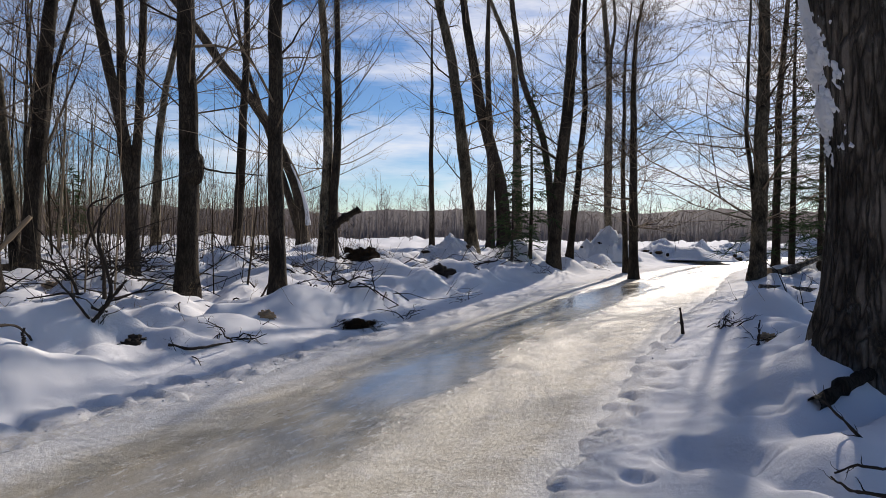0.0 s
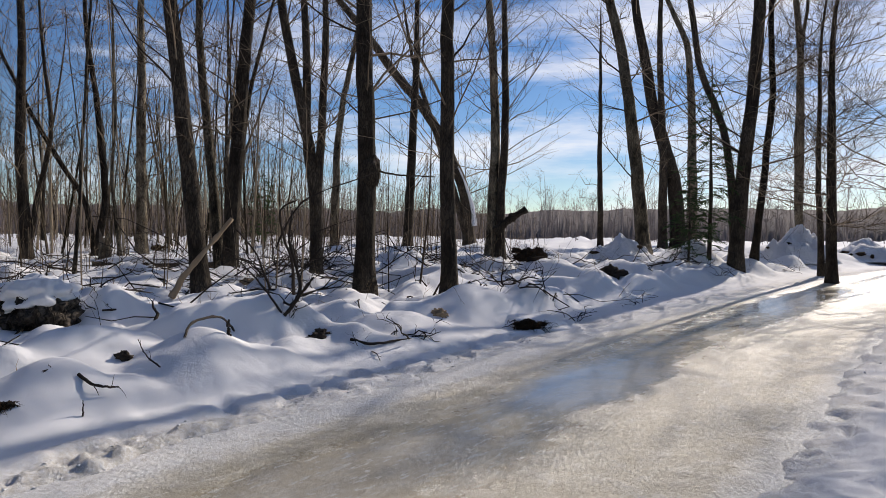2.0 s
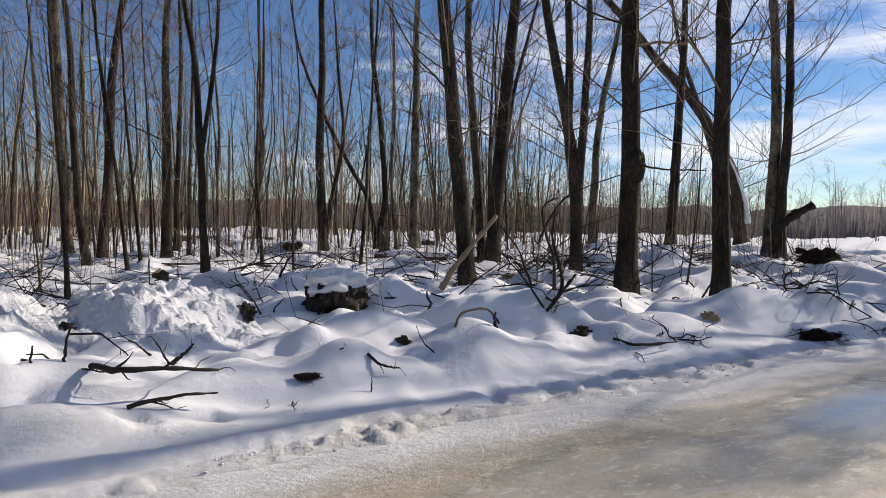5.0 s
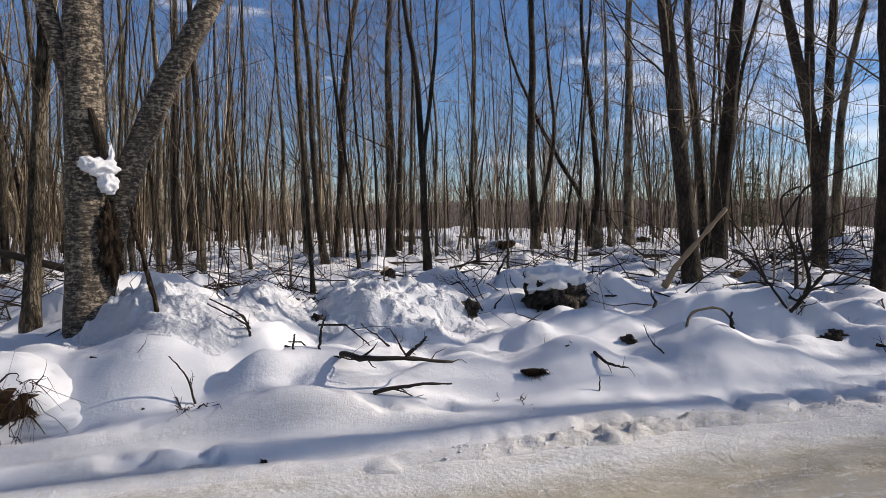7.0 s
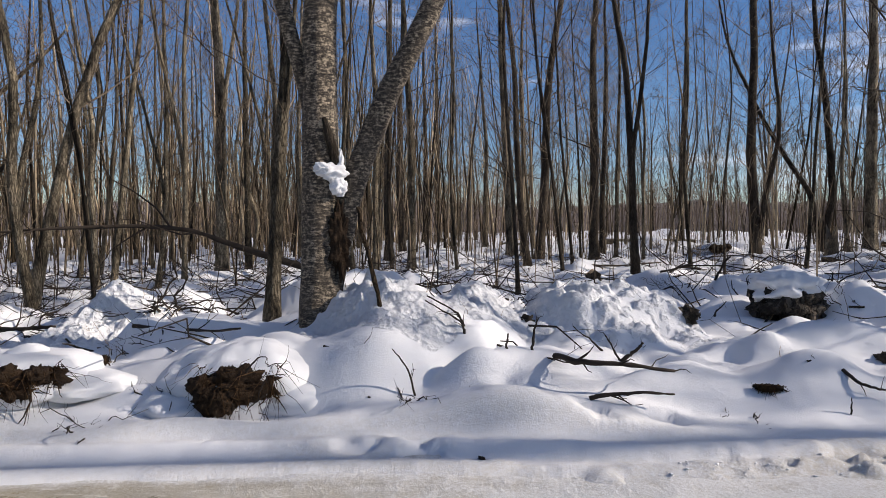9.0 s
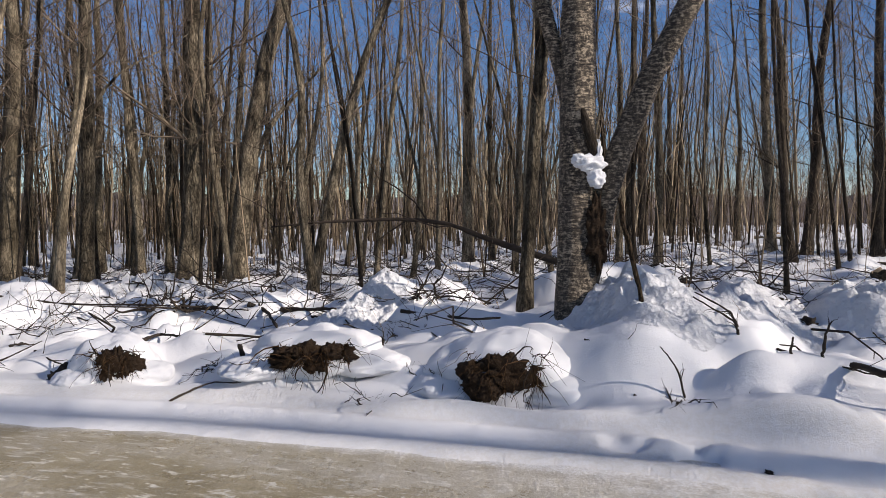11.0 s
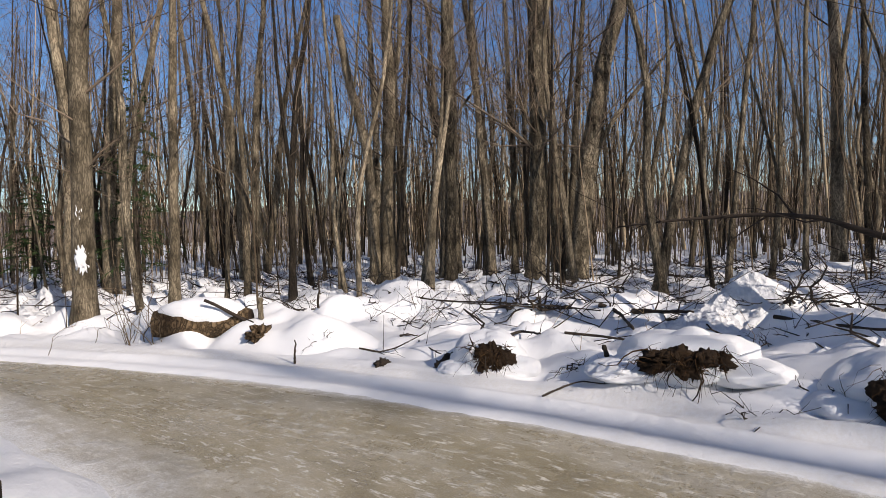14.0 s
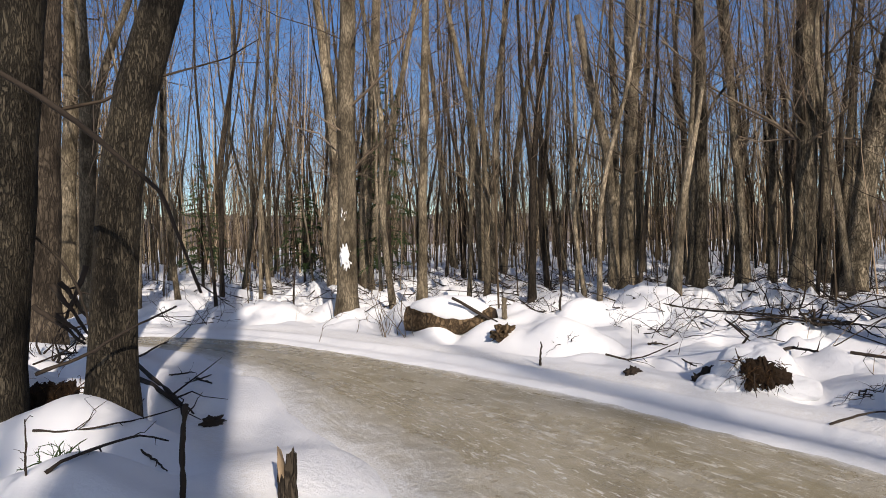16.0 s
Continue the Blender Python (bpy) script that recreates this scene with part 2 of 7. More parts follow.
    ice_col = ramp(nt, patches, [(0.30, (0.22, 0.18, 0.105)), (0.5, (0.42, 0.36, 0.235)), (0.68, (0.60, 0.535, 0.41))])
    ice_col = blend(nt, maths(nt, "MULTIPLY", south, 0.5), ice_col, (0.195, 0.165, 0.098))
    ice_col = blend(nt, ramp(nt, flecks, [(0.55, (0, 0, 0)), (0.62, (0.6, 0.6, 0.6))]), ice_col, (0.54, 0.51, 0.43))
    ice_col = blend(nt, ramp(nt, scratches, [(0.575, (0, 0, 0)), (0.615, (0.85, 0.85, 0.85))]), ice_col, (0.66, 0.63, 0.55))
    ice_col = blend(nt, ramp(nt, grit, [(0.54, (0, 0, 0)), (0.66, (0.6, 0.6, 0.6))]), ice_col, (0.45, 0.41, 0.31))
    ice_col = blend(nt, ramp(nt, streak(7, 0.7, 1.0, 7, 0.75), [(0.59, (0, 0, 0)), (0.67, (0.8, 0.8, 0.8))]), ice_col, (0.70, 0.68, 0.63))
    crust_col = ramp(nt, maths(nt, "MULTIPLY_ADD", grit, 0.5, maths(nt, "MULTIPLY", mid, 0.5)), [(0.36, (0.32, 0.275, 0.195)), (0.5, (0.50, 0.455, 0.37)), (0.62, (0.74, 0.715, 0.67))])
    crust_col = blend(nt, rim, crust_col, ramp(nt, grit, [(0.4, (0.64, 0.62, 0.58)), (0.6, (0.80, 0.80, 0.79))]))
    # white grains of refrozen sleet
    grains = ramp(nt, noise_of(nt, obj, 95, 3, 0.8), [(0.57, (0, 0, 0)), (0.64, (0.85, 0.85, 0.85))])
    crust_col = blend(nt, grains, crust_col, (0.84, 0.84, 0.83))
    ice_col = blend(nt, maths(nt, "MULTIPLY", grains, maths(nt, "MULTIPLY_ADD", patches, 1.6, -0.55)), ice_col, (0.74, 0.73, 0.70))
    glaze = ramp(nt, wide, [(0.42, (0.34, 0.34, 0.34)), (0.58, (0.09, 0.09, 0.09))])
    glaze = blend(nt, ramp(nt, mid, [(0.45, (0, 0, 0)), (0.65, (0.6, 0.6, 0.6))]), glaze, (0.4, 0.4, 0.4))
    glaze = blend(nt, wet, glaze, (0.07, 0.07, 0.07))
    ice_col = blend(nt, maths(nt, "MULTIPLY", pools, 0.6), ice_col, (0.32, 0.31, 0.285))
    nt.links.new(blend(nt, crust, ice_col, crust_col), b.inputs["Base Color"])
    nt.links.new(blend(nt, crust, glaze, (0.62, 0.62, 0.62)), b.inputs["Roughness"])
    rough_h = maths(nt, "MULTIPLY_ADD", grit, 0.9, maths(nt, "MULTIPLY_ADD", mid, 1.2, maths(nt, "MULTIPLY", pits.outputs["Distance"], 0.5)))
    nt.links.new(maths(nt, "MULTIPLY_ADD", crust, -0.38, 0.5), b.inputs["Specular IOR Level"])
    hgt = maths(nt, "MULTIPLY", rough_h, maths(nt, "MULTIPLY_ADD", crust, 0.5, maths(nt, "MULTIPLY_ADD", wet, -0.16, 0.22)))
    bumped(nt, b, hgt, 0.6, 0.04)
    # a clear glaze over the bare ice
    nt.links.new(maths(nt, "MULTIPLY_ADD", pools, 0.35, 0.05), b.inputs["Coat Weight"])
    nt.links.new(maths(nt, "MULTIPLY_ADD", pools, -0.09, 0.22), b.inputs["Coat Roughness"])
    return m


SNOW = snow_material()
HEAPED = crumbly_snow_material()
ICE = ice_road_material()
BARK = bark_material("grey_brown_bark", (0.042, 0.034, 0.024), (0.58, 0.48, 0.335), 26.0, 0.03, 1.0)
# dark bark, with the shade of backlit trunks put into its tone
DARK_SHADED_BARK = bark_material("dark_bark", (0.034, 0.026, 0.019), (0.15, 0.118, 0.085), 24.0, 0.02, 0.8)
# tan bark, with sunlight put into its pale tone
PALE_SUNLIT_BARK = bark_material("pale_tan_sunlit_bark", (0.09, 0.072, 0.047), (0.50, 0.41, 0.285), 24.0, 0.015, 0.6)
OLD_BARK = bark_material("deep_furrowed_bark", (0.085, 0.068, 0.052), (0.46, 0.385, 0.31), 14.0, 0.09, 1.0, (0.34, 0.32, 0.29), 0.15)
PLATED_BARK = bark_material("plated_dark_bark", (0.028, 0.023, 0.017), (0.19, 0.158, 0.11), 34.0, 0.035, 1.0, None, 0.22)
BIRCH = birch_material()
TWIG = twig_material("twig", (0.035, 0.026, 0.019), (0.32, 0.245, 0.175), 0.2)
BRUSH = twig_material("brush", (0.028, 0.020, 0.014), (0.36, 0.275, 0.185), 0.5)
LOG_BARK = bark_material("brown_log_bark", (0.075, 0.048, 0.027), (0.36, 0.25, 0.145), 18.0, 0.03, 1.0, None, 0.5)
DEAD = plain_material("dead_wood", (0.013, 0.010, 0.008), (0.058, 0.043, 0.031), 5, 0.9, 0.6, 0.01, (1, 1, 0.3))
BARE_WOOD = plain_material("split_wood", (0.20, 0.14, 0.085), (0.38, 0.285, 0.185), 8, 0.8, 0.5, 0.01, (1, 1, 0.15))
EARTH = plain_material("root_earth", (0.005, 0.004, 0.003), (0.068, 0.040, 0.021), 9, 0.95, 1.0, 0.04)
ROOT = twig_material("root_fibres", (0.012, 0.008, 0.005), (0.15, 0.085, 0.042), 0.5)
NEEDLE = twig_material("spruce_needles", (0.025, 0.05, 0.02), (0.07, 0.10, 0.04))
# far woods and twigs: distance haze put into the colour, lightened and greyed
HAZED_WOOD = plain_material("hazed_bare_woods", (0.115, 0.098, 0.093), (0.20, 0.17, 0.16), 2.2, 0.95, 0.6, 0.4, (1, 1, 0.3))
HAZED_TWIG = twig_material("hazed_far_twigs", (0.13, 0.107, 0.098), (0.24, 0.197, 0.178))
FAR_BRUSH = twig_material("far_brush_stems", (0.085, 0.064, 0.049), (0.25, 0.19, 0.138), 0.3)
WOODS_TWIG = twig_material("woods_stems", (0.014, 0.011, 0.007), (0.54, 0.43, 0.29), 0.85)
DRY = twig_material("dry_stems", (0.16, 0.11, 0.06), (0.36, 0.26, 0.15))


# ---- the lie of the land ----
def lattice(seed):
    r = np.random.RandomState(seed)
    a = r.rand(256, 256) * 2 * math.pi
    return np.cos(a), np.sin(a)


def perlin(x, y, table):
    gx, gy = table
    xi, yi = np.floor(x).astype(int), np.floor(y).astype(int)
    xf, yf = x - xi, y - yi
    u, v = xf ** 3 * (xf * (xf * 6 - 15) + 10), yf ** 3 * (yf * (yf * 6 - 15) + 10)

    def corner(i, j):
        a, b = (xi + i) % 256, (yi + j) % 256
        return gx[a, b] * (xf - i) + gy[a, b] * (yf - j)
    return (corner(0, 0) * (1 - u) + corner(1, 0) * u) * (1 - v) + (corner(0, 1) * (1 - u) + corner(1, 1) * u) * v


TAB = [lattice(s) for s in range(6)]


def fbm(x, y, size, octaves, seed=0):
    """Layered noise with turned layers, so that no grid shows."""
    total, amp = 0, 1.0
    for k in range(octaves):
        c, sn = math.cos(0.7 + 1.3 * k + seed), math.sin(0.7 + 1.3 * k + seed)
        total = total + amp * perlin((x * c - y * sn) / size + 3.7 * k, (x * sn + y * c) / size + 1.9 * k, TAB[(k + seed) % 6])
        size, amp = size * 0.52, amp * 0.55
    return total


def smooth(a, b, x):
    k = np.clip((x - a) / (b - a), 0, 1)
    return k * k * (3 - 2 * k)


# left and right edge of the trail, from its bend behind to where it leaves between the far trees
EDGES = [(-1.0, -16.0, -0.2, -14.6), (-3.2, -13.9, -2.2, -12.9), (-4.8, -12.0, -3.9, -11.5), (-5.8, -9.8, -4.5, -9.6),
         (-6.0, -7.5, -4.35, -7.7), (-5.95, -5.0, -3.6, -5.4), (-5.65, -2.5, -2.9, -3.4), (-5.1, -0.5, -2.1, -1.4),
         (-4.5, 1.3, -1.2, 0.5), (-3.8, 3.1, -0.2, 2.5), (-3.0, 5.6, 1.0, 5.1), (-2.1, 7.7, 2.0, 7.4), (-1.3, 9.5, 3.0, 9.7),
         (0.2, 12.7, 4.3, 12.4), (3.2, 17.9, 6.9, 17.3), (7.6, 24.9, 10.9, 25.2), (14, 33, 16.5, 32.5), (24, 42, 26, 41), (60, 70, 62, 69)]


def spline(points, per):
    p = np.array(points, float)
    p = np.vstack([2 * p[0] - p[1], p, 2 * p[-1] - p[-2]])
    out = []
    for i in range(1, len(p) - 2):
        for s in np.arange(per) / per:
            a, b, c, d = p[i - 1:i + 3]
            out.append(0.5 * (2 * b + (c - a) * s + (2 * a - 5 * b + 4 * c - d) * s * s + (3 * b - a - 3 * c + d) * s ** 3))
    out.append(p[-2])
    return np.array(out)


WAY = spline(EDGES, 6)
RING = np.vstack([WAY[:, :2], WAY[::-1, 2:]])


def beside(x, y):
    """How far a place lies outside the trail's edge (inside: minus), and whether on its left bank."""
    x, y = np.asarray(x, float), np.asarray(y, float)
    best, inside, left = np.full(x.shape, 1e9), np.zeros(x.shape, bool), np.zeros(x.shape, bool)
    n = len(RING)
    for i in range(n):
        (ax, ay), (bx, by) = RING[i], RING[(i + 1) % n]
        dx, dy = bx - ax, by - ay
        k = np.clip(((x - ax) * dx + (y - ay) * dy) / (dx * dx + dy * dy + 1e-12), 0, 1)
        d = (x - ax - k * dx) ** 2 + (y - ay - k * dy) ** 2
        near = d < best
        best = np.where(near, d, best)
        left = np.where(near, i < len(WAY) - 0.5, left)
        if ay != by:
            inside ^= ((ay > y) != (by > y)) & (x < dx * (y - ay) / (by - ay) + ax)
    best = np.sqrt(best)
    return np.where(inside, -best, best), left


def rise(y):
    return 0.025 * np.clip(np.asarray(y, float) - 6, 0, 30)


# single mounds in the snow: x, y, half-width, height, crumbling
MOUNDS = []


def mound(x, y, width, high, crumbs=0.0):
    MOUNDS.append((x, y, width, high, crumbs))


DENTS = []


def dent(x, y, along, length, width, deep):
    DENTS.append((x, y, along, length, width, deep))


def height(x, y):
    x, y = np.atleast_1d(np.asarray(x, float)), np.atleast_1d(np.asarray(y, float))
    far = np.hypot(x, y)
    s, left = np.full(x.shape, 50.0), np.zeros(x.shape, bool)
    near = far < 75
    s[near], left[near] = beside(x[near], y[near])
    e = s + 0.12 * fbm(x, y, 2.3, 2, 3) + (0.04 + 0.10 * smooth(1, 3, y)) * fbm(x, y, 0.40, 3, 1) * smooth(0.7, 0.0, np.abs(s))
    e = e + np.where(left, -0.02, 0.05) * smooth(4, 0, y)
    bank = np.where(left, 0.09 + 0.21 * smooth(-3, 4, y), 0.16)
    z = rise(y) - 0.07 + 0.11 * smooth(-0.25, 0.12, e) + bank * np.where(left, smooth(0.7, 1.8, e), smooth(0.1, 1.3, e))
    # a shelf beside the ice, then a pushed-up lip and a hollow behind it
    lip = 0.74 + 0.16 * perlin(x / 1.3, y / 1.3 + 7, TAB[3])
    z += np.where(left, (0.35 + 0.65 * smooth(-1.5, 1, y)) * (0.12 + 0.10 * perlin(x / 0.9, y / 0.9, TAB[1])) * np.exp(-((e - lip) / np.where(e < lip, 0.09, 0.24)) ** 2) - 0.06 * np.exp(-((e - lip - 0.5) / 0.2) ** 2), 0) * smooth(5, 2.5, y)
    # a soft berm along the left edge, with a trough behind it
    crest = 1.05 + 0.45 * perlin(x / 2.1, y / 2.1, TAB[0])
    lift = (0.07 + 0.22 * perlin(x / 1.7 + 5, y / 1.7, TAB[5])) * smooth(14, 8, y) * smooth(-2.5, 1.5, y)
    z += np.where(left, lift * np.exp(-((e - crest) / 0.34) ** 2) - 0.07 * np.exp(-((e - crest - 0.75) / 0.35) ** 2) * smooth(14, 8, y), 0)
    wx, wy = x + 0.5 * fbm(x, y, 1.9, 2, 1), y + 0.5 * fbm(x, y, 1.9, 2, 4)
    pillow = np.sqrt(fbm(wx, wy, 1.8, 2, 2) ** 2 + 0.0016) * 0.74 + np.sqrt(fbm(wx, wy, 0.9, 1, 5) ** 2 + 0.0016) * 0.16
    swell = perlin(x / 4.5, y / 4.5, TAB[4]) * 0.16
    z += (pillow - 0.13) * smooth(0.7, 1.7, e) * (1 - 0.45 * smooth(6, 14, e)) + swell * smooth(0.5, 2.5, e)
    z += 0.026 * fbm(x, y, 0.3, 3, 3) * np.maximum(smooth(0, 0.4, e) * smooth(3.5, 6, y), smooth(2.2, 3.6, e)) * (1 - smooth(60, 90, far))
    # crumbs along the edge, pressed groove and little ridge along the left edge
    clods = np.abs(fbm(x, y, 0.40, 2, 1)) * 0.8 + 0.12 * fbm(x, y, 0.2, 1, 2)
    crust = np.abs(fbm(x, y, 0.26, 3, 4)) + 0.5 * np.abs(fbm(x, y, 0.11, 2, 1))
    z += 0.05 * (clods - 0.12) * smooth(-0.35, -0.05, e) * smooth(0.55, 0.1, e) * smooth(0, 3, y)
    z += 0.045 * (crust - 0.2) * smooth(-0.5, -0.1, e) * smooth(0.5, 0.15, e) * smooth(1, 3.5, y) * smooth(-0.35, 0.15, fbm(x, y, 1.7, 2, 2))
    z += np.where(left, (0.040 + 0.02 * (crust - 0.25)) * np.exp(-((e - 0.46) / 0.09) ** 2) - 0.03 * np.exp(-((e - 0.26) / 0.10) ** 2) + 0.012 * np.exp(-((e - 0.95) / 0.07) ** 2), 0) * smooth(8, 3, y)
    # crust broken away in ragged pits along the left edge
    pits = smooth(0.02, 0.09, fbm(x, y, 0.46, 3, 0)) * np.exp(-((e - 0.42) / 0.26) ** 4) * smooth(5.2, 6.2, y) * smooth(16, 11, y)
    z += np.where(left, pits * (-0.085 + 0.07 * np.abs(fbm(x, y, 0.14, 2, 1))), 0)
    # crust broken up by feet, beside the bend of the trail
    trod = np.exp(-(((x + 3.35) * 0.90 - (y - 4.6) * 0.43) / 0.34) ** 2 - (((x + 3.35) * 0.43 + (y - 4.6) * 0.90) / 1.25) ** 2)
    z += trod * (0.11 * np.abs(fbm(x, y, 0.30, 3, 5)) + 0.05 * fbm(x, y, 0.13, 2, 1) - 0.01)
    z += 0.13 * fbm(x, y, 0.6, 3, 0) * smooth(1.1, 2.4, e) * (1 - smooth(25, 35, far)) * smooth(-0.35, 0.3, fbm(x, y, 2.6, 2, 5))
    z += 0.23 * clods * smooth(1.8, 4.0, e) * smooth(-0.1, 0.3, fbm(x, y, 3.1, 2, 3)) * (1 - smooth(25, 35, far))
    z += 0.75 * np.abs(fbm(x, y, 4.5, 4, 2)) * smooth(24, 40, far) * (1 - smooth(95, 130, far)) * smooth(0.5, 3, e)
    for mx, my, w, h, crumbs in MOUNDS:
        bell = np.exp(-(((wx - mx) ** 2 + (wy - my) ** 2) / (w * w)) ** 1.3)
        z += bell * (h + 0.45 * crumbs * (clods - 0.1))
    ragged = 0.75 * fbm(x, y, 0.15, 3, 2)
    for dx, dy, a, ln, wd, deep in DENTS:
        c, sn = math.cos(a), math.sin(a)
        k = min(1.0, 0.14 / ln) ** 1.5
        px, py = ((x - dx) * c + (y - dy) * sn) / ln + k * ragged, (-(x - dx) * sn + (y - dy) * c) / wd + k * ragged
        q = px * px + py * py
        z -= deep * np.exp(-q ** 4.0) - 0.18 * k * deep * np.exp(-(np.sqrt(q) - 1.6) ** 2 / 0.12)
    return z


def ground_at(x, y):
    return float(height(x, y)[0])


# ---- mesh helpers ----
def mesh_of(name, verts, faces, material, smoothed=True):
    """faces: arrays of quads or of triangles."""
    me = bpy.data.meshes.new(name)
    verts = np.asarray(verts, np.float32)
    sets = [np.asarray(f, np.int32) for f in (faces if isinstance(faces, list) else [faces]) if len(f)]
    loops = np.concatenate([f.ravel() for f in sets])
    sizes = np.concatenate([np.full(len(f), f.shape[1], np.int32) for f in sets])
    me.vertices.add(len(verts))
    me.vertices.foreach_set("co", verts.ravel())
    me.loops.add(len(loops))
    me.loops.foreach_set("vertex_index", loops)
    me.polygons.add(len(sizes))
    me.polygons.foreach_set("loop_start", np.concatenate([[0], np.cumsum(sizes)[:-1]]).astype(np.int32))
    me.polygons.foreach_set("loop_total", sizes)
    me.polygons.foreach_set("use_smooth", np.full(len(sizes), smoothed))
    me.materials.append(material)
    me.update(calc_edges=True)
    return me


def under(name, me, parent=None, label="", place=(0, 0, 0)):
    ob = new(name, me)
    ob.location = place
    if parent:
        ob.parent = parent
    if label:
        tagged(ob, label)
    return ob


def tubes(paths, radii, sides):
    """paths (n, k, 3) and radii (n, k): n swept stems, with their tips closed."""
    n, k, _ = paths.shape
    tan = np.gradient(paths, axis=1)
    tan /= np.linalg.norm(tan, axis=2, keepdims=True) + 1e-9
    ref = np.where(np.abs(tan[:, :1, 2:3]) > 0.8, np.array([1.0, 0, 0]), np.array([0, 0, 1.0]))
    a = np.cross(tan, np.broadcast_to(ref, tan.shape))
    a /= np.linalg.norm(a, axis=2, keepdims=True) + 1e-9
    b = np.cross(tan, a)
    ang = np.arange(sides) * 2 * math.pi / sides
    v = paths[:, :, None] + radii[:, :, None, None] * (a[:, :, None] * np.cos(ang)[:, None] + b[:, :, None] * np.sin(ang)[:, None])
    i = np.arange(n)[:, None, None] * k * sides + np.arange(k - 1)[None, :, None] * sides
    j = np.arange(sides)[None, None, :]
    f = np.stack([i + j, i + (j + 1) % sides, i + sides + (j + 1) % sides, i + sides + j], -1).reshape(-1, 4)
    caps = []
    if sides > 3:
        last = np.arange(n)[:, None] * k * sides + (k - 1) * sides
        for q in range(1, sides - 1):
            caps.append(np.concatenate([last, last + q, last + q + 1], 1))
    return v.reshape(-1, 3), f, (np.concatenate(caps) if caps else np.zeros((0, 3), int))


def gather(pieces):
    vs, quads, tris, base = [], [], [], 0
    for v, q, t in pieces:
        vs.append(v)
        quads.append(q + base)
        tris.append(t + base)
        base += len(v)
    return np.concatenate(vs), [f for f in (np.concatenate(quads), np.concatenate(tris)) if len(f)]


def unit(v):
    return v / (np.linalg.norm(v, axis=-1, keepdims=True) + 1e-9)


def shoots(rng, starts, ways, lengths, radius, k, droop=0.0, wobble=0.12, tip=0.25):
    """n branches: from starts along ways, bending up (or down) and wavering on the way."""
    n = len(starts)
    s = np.linspace(0, 1, k)[None, :, None]
    walk_ = np.cumsum(rng.normal(0, 1, (n, k, 3)), 1) * wobble / math.sqrt(k)
    walk_ -= walk_[:, :1]
    p = starts[:, None] + lengths[:, None, None] * (ways[:, None] * s + walk_ * s + np.array([0, 0, 1.0]) * droop * s * s)
    r = radius[:, None] * (1 - (1 - tip) * s[:, :, 0])
    return p, r


def along(rng, paths, radii, count, low=0.25):
    """count random places on the paths: place, way of the parent, radius there, and which parent."""
    n, k, _ = paths.shape
    which = rng.randint(0, n, count)
    s = (low + (1 - low) * rng.rand(count)) * (k - 1.001)
    i = s.astype(int)
    f = (s - i)[:, None]
    a, b = paths[which, i], paths[which, i + 1]
    return a + (b - a) * f, unit(b - a), radii[which, i], which


def turned(rng, ways, spread, up=0.0):
    """ways turned aside by about spread (0 to 1), with a pull upwards."""
    side = unit(np.cross(ways, rng.normal(0, 1, ways.shape)))
    return unit(ways * (1 - spread) + side * spread + np.array([0, 0, up]))


def stem_path(bends, tall, rng, step=0.4, wander=0.03):
    pts = np.array([(0.0, 0.0, 0.0)] + [tuple(b) for b in bends], float)
    if tall > pts[-1, 0] + 0.3:
        slope = (pts[-1] - pts[-2]) / max(pts[-1, 0] - pts[-2, 0], 0.1)
        extra = tall - pts[-1, 0]
        pts = np.vstack([pts, pts[-1] + np.array([extra * 0.5, slope[1] * extra * 0.4, slope[2] * extra * 0.4]),
                         pts[-1] + np.array([extra, slope[1] * extra * 0.55, slope[2] * extra * 0.55])])
    seg = np.concatenate([[0], np.cumsum(np.linalg.norm(np.diff(pts, axis=0), axis=1))])
    k = max(5, int(seg[-1] / step))
    t = np.linspace(0, seg[-1], k)
    t = np.sort(np.concatenate([t, [0.08, 0.2]]))
    c = np.stack([np.interp(t, seg, pts[:, i]) for i in (1, 2, 0)], 1)
    for _ in range(2):
        c[1:-1] = 0.25 * c[:-2] + 0.5 * c[1:-1] + 0.25 * c[2:]
    wob = np.cumsum(rng.normal(0, wander, (len(t), 2)), 0) * 0.4
    wob -= np.outer(t / t[-1], wob[-1])
    c[:, :2] += wob * np.clip(t / 2, 0, 1)[:, None]
    return c, t


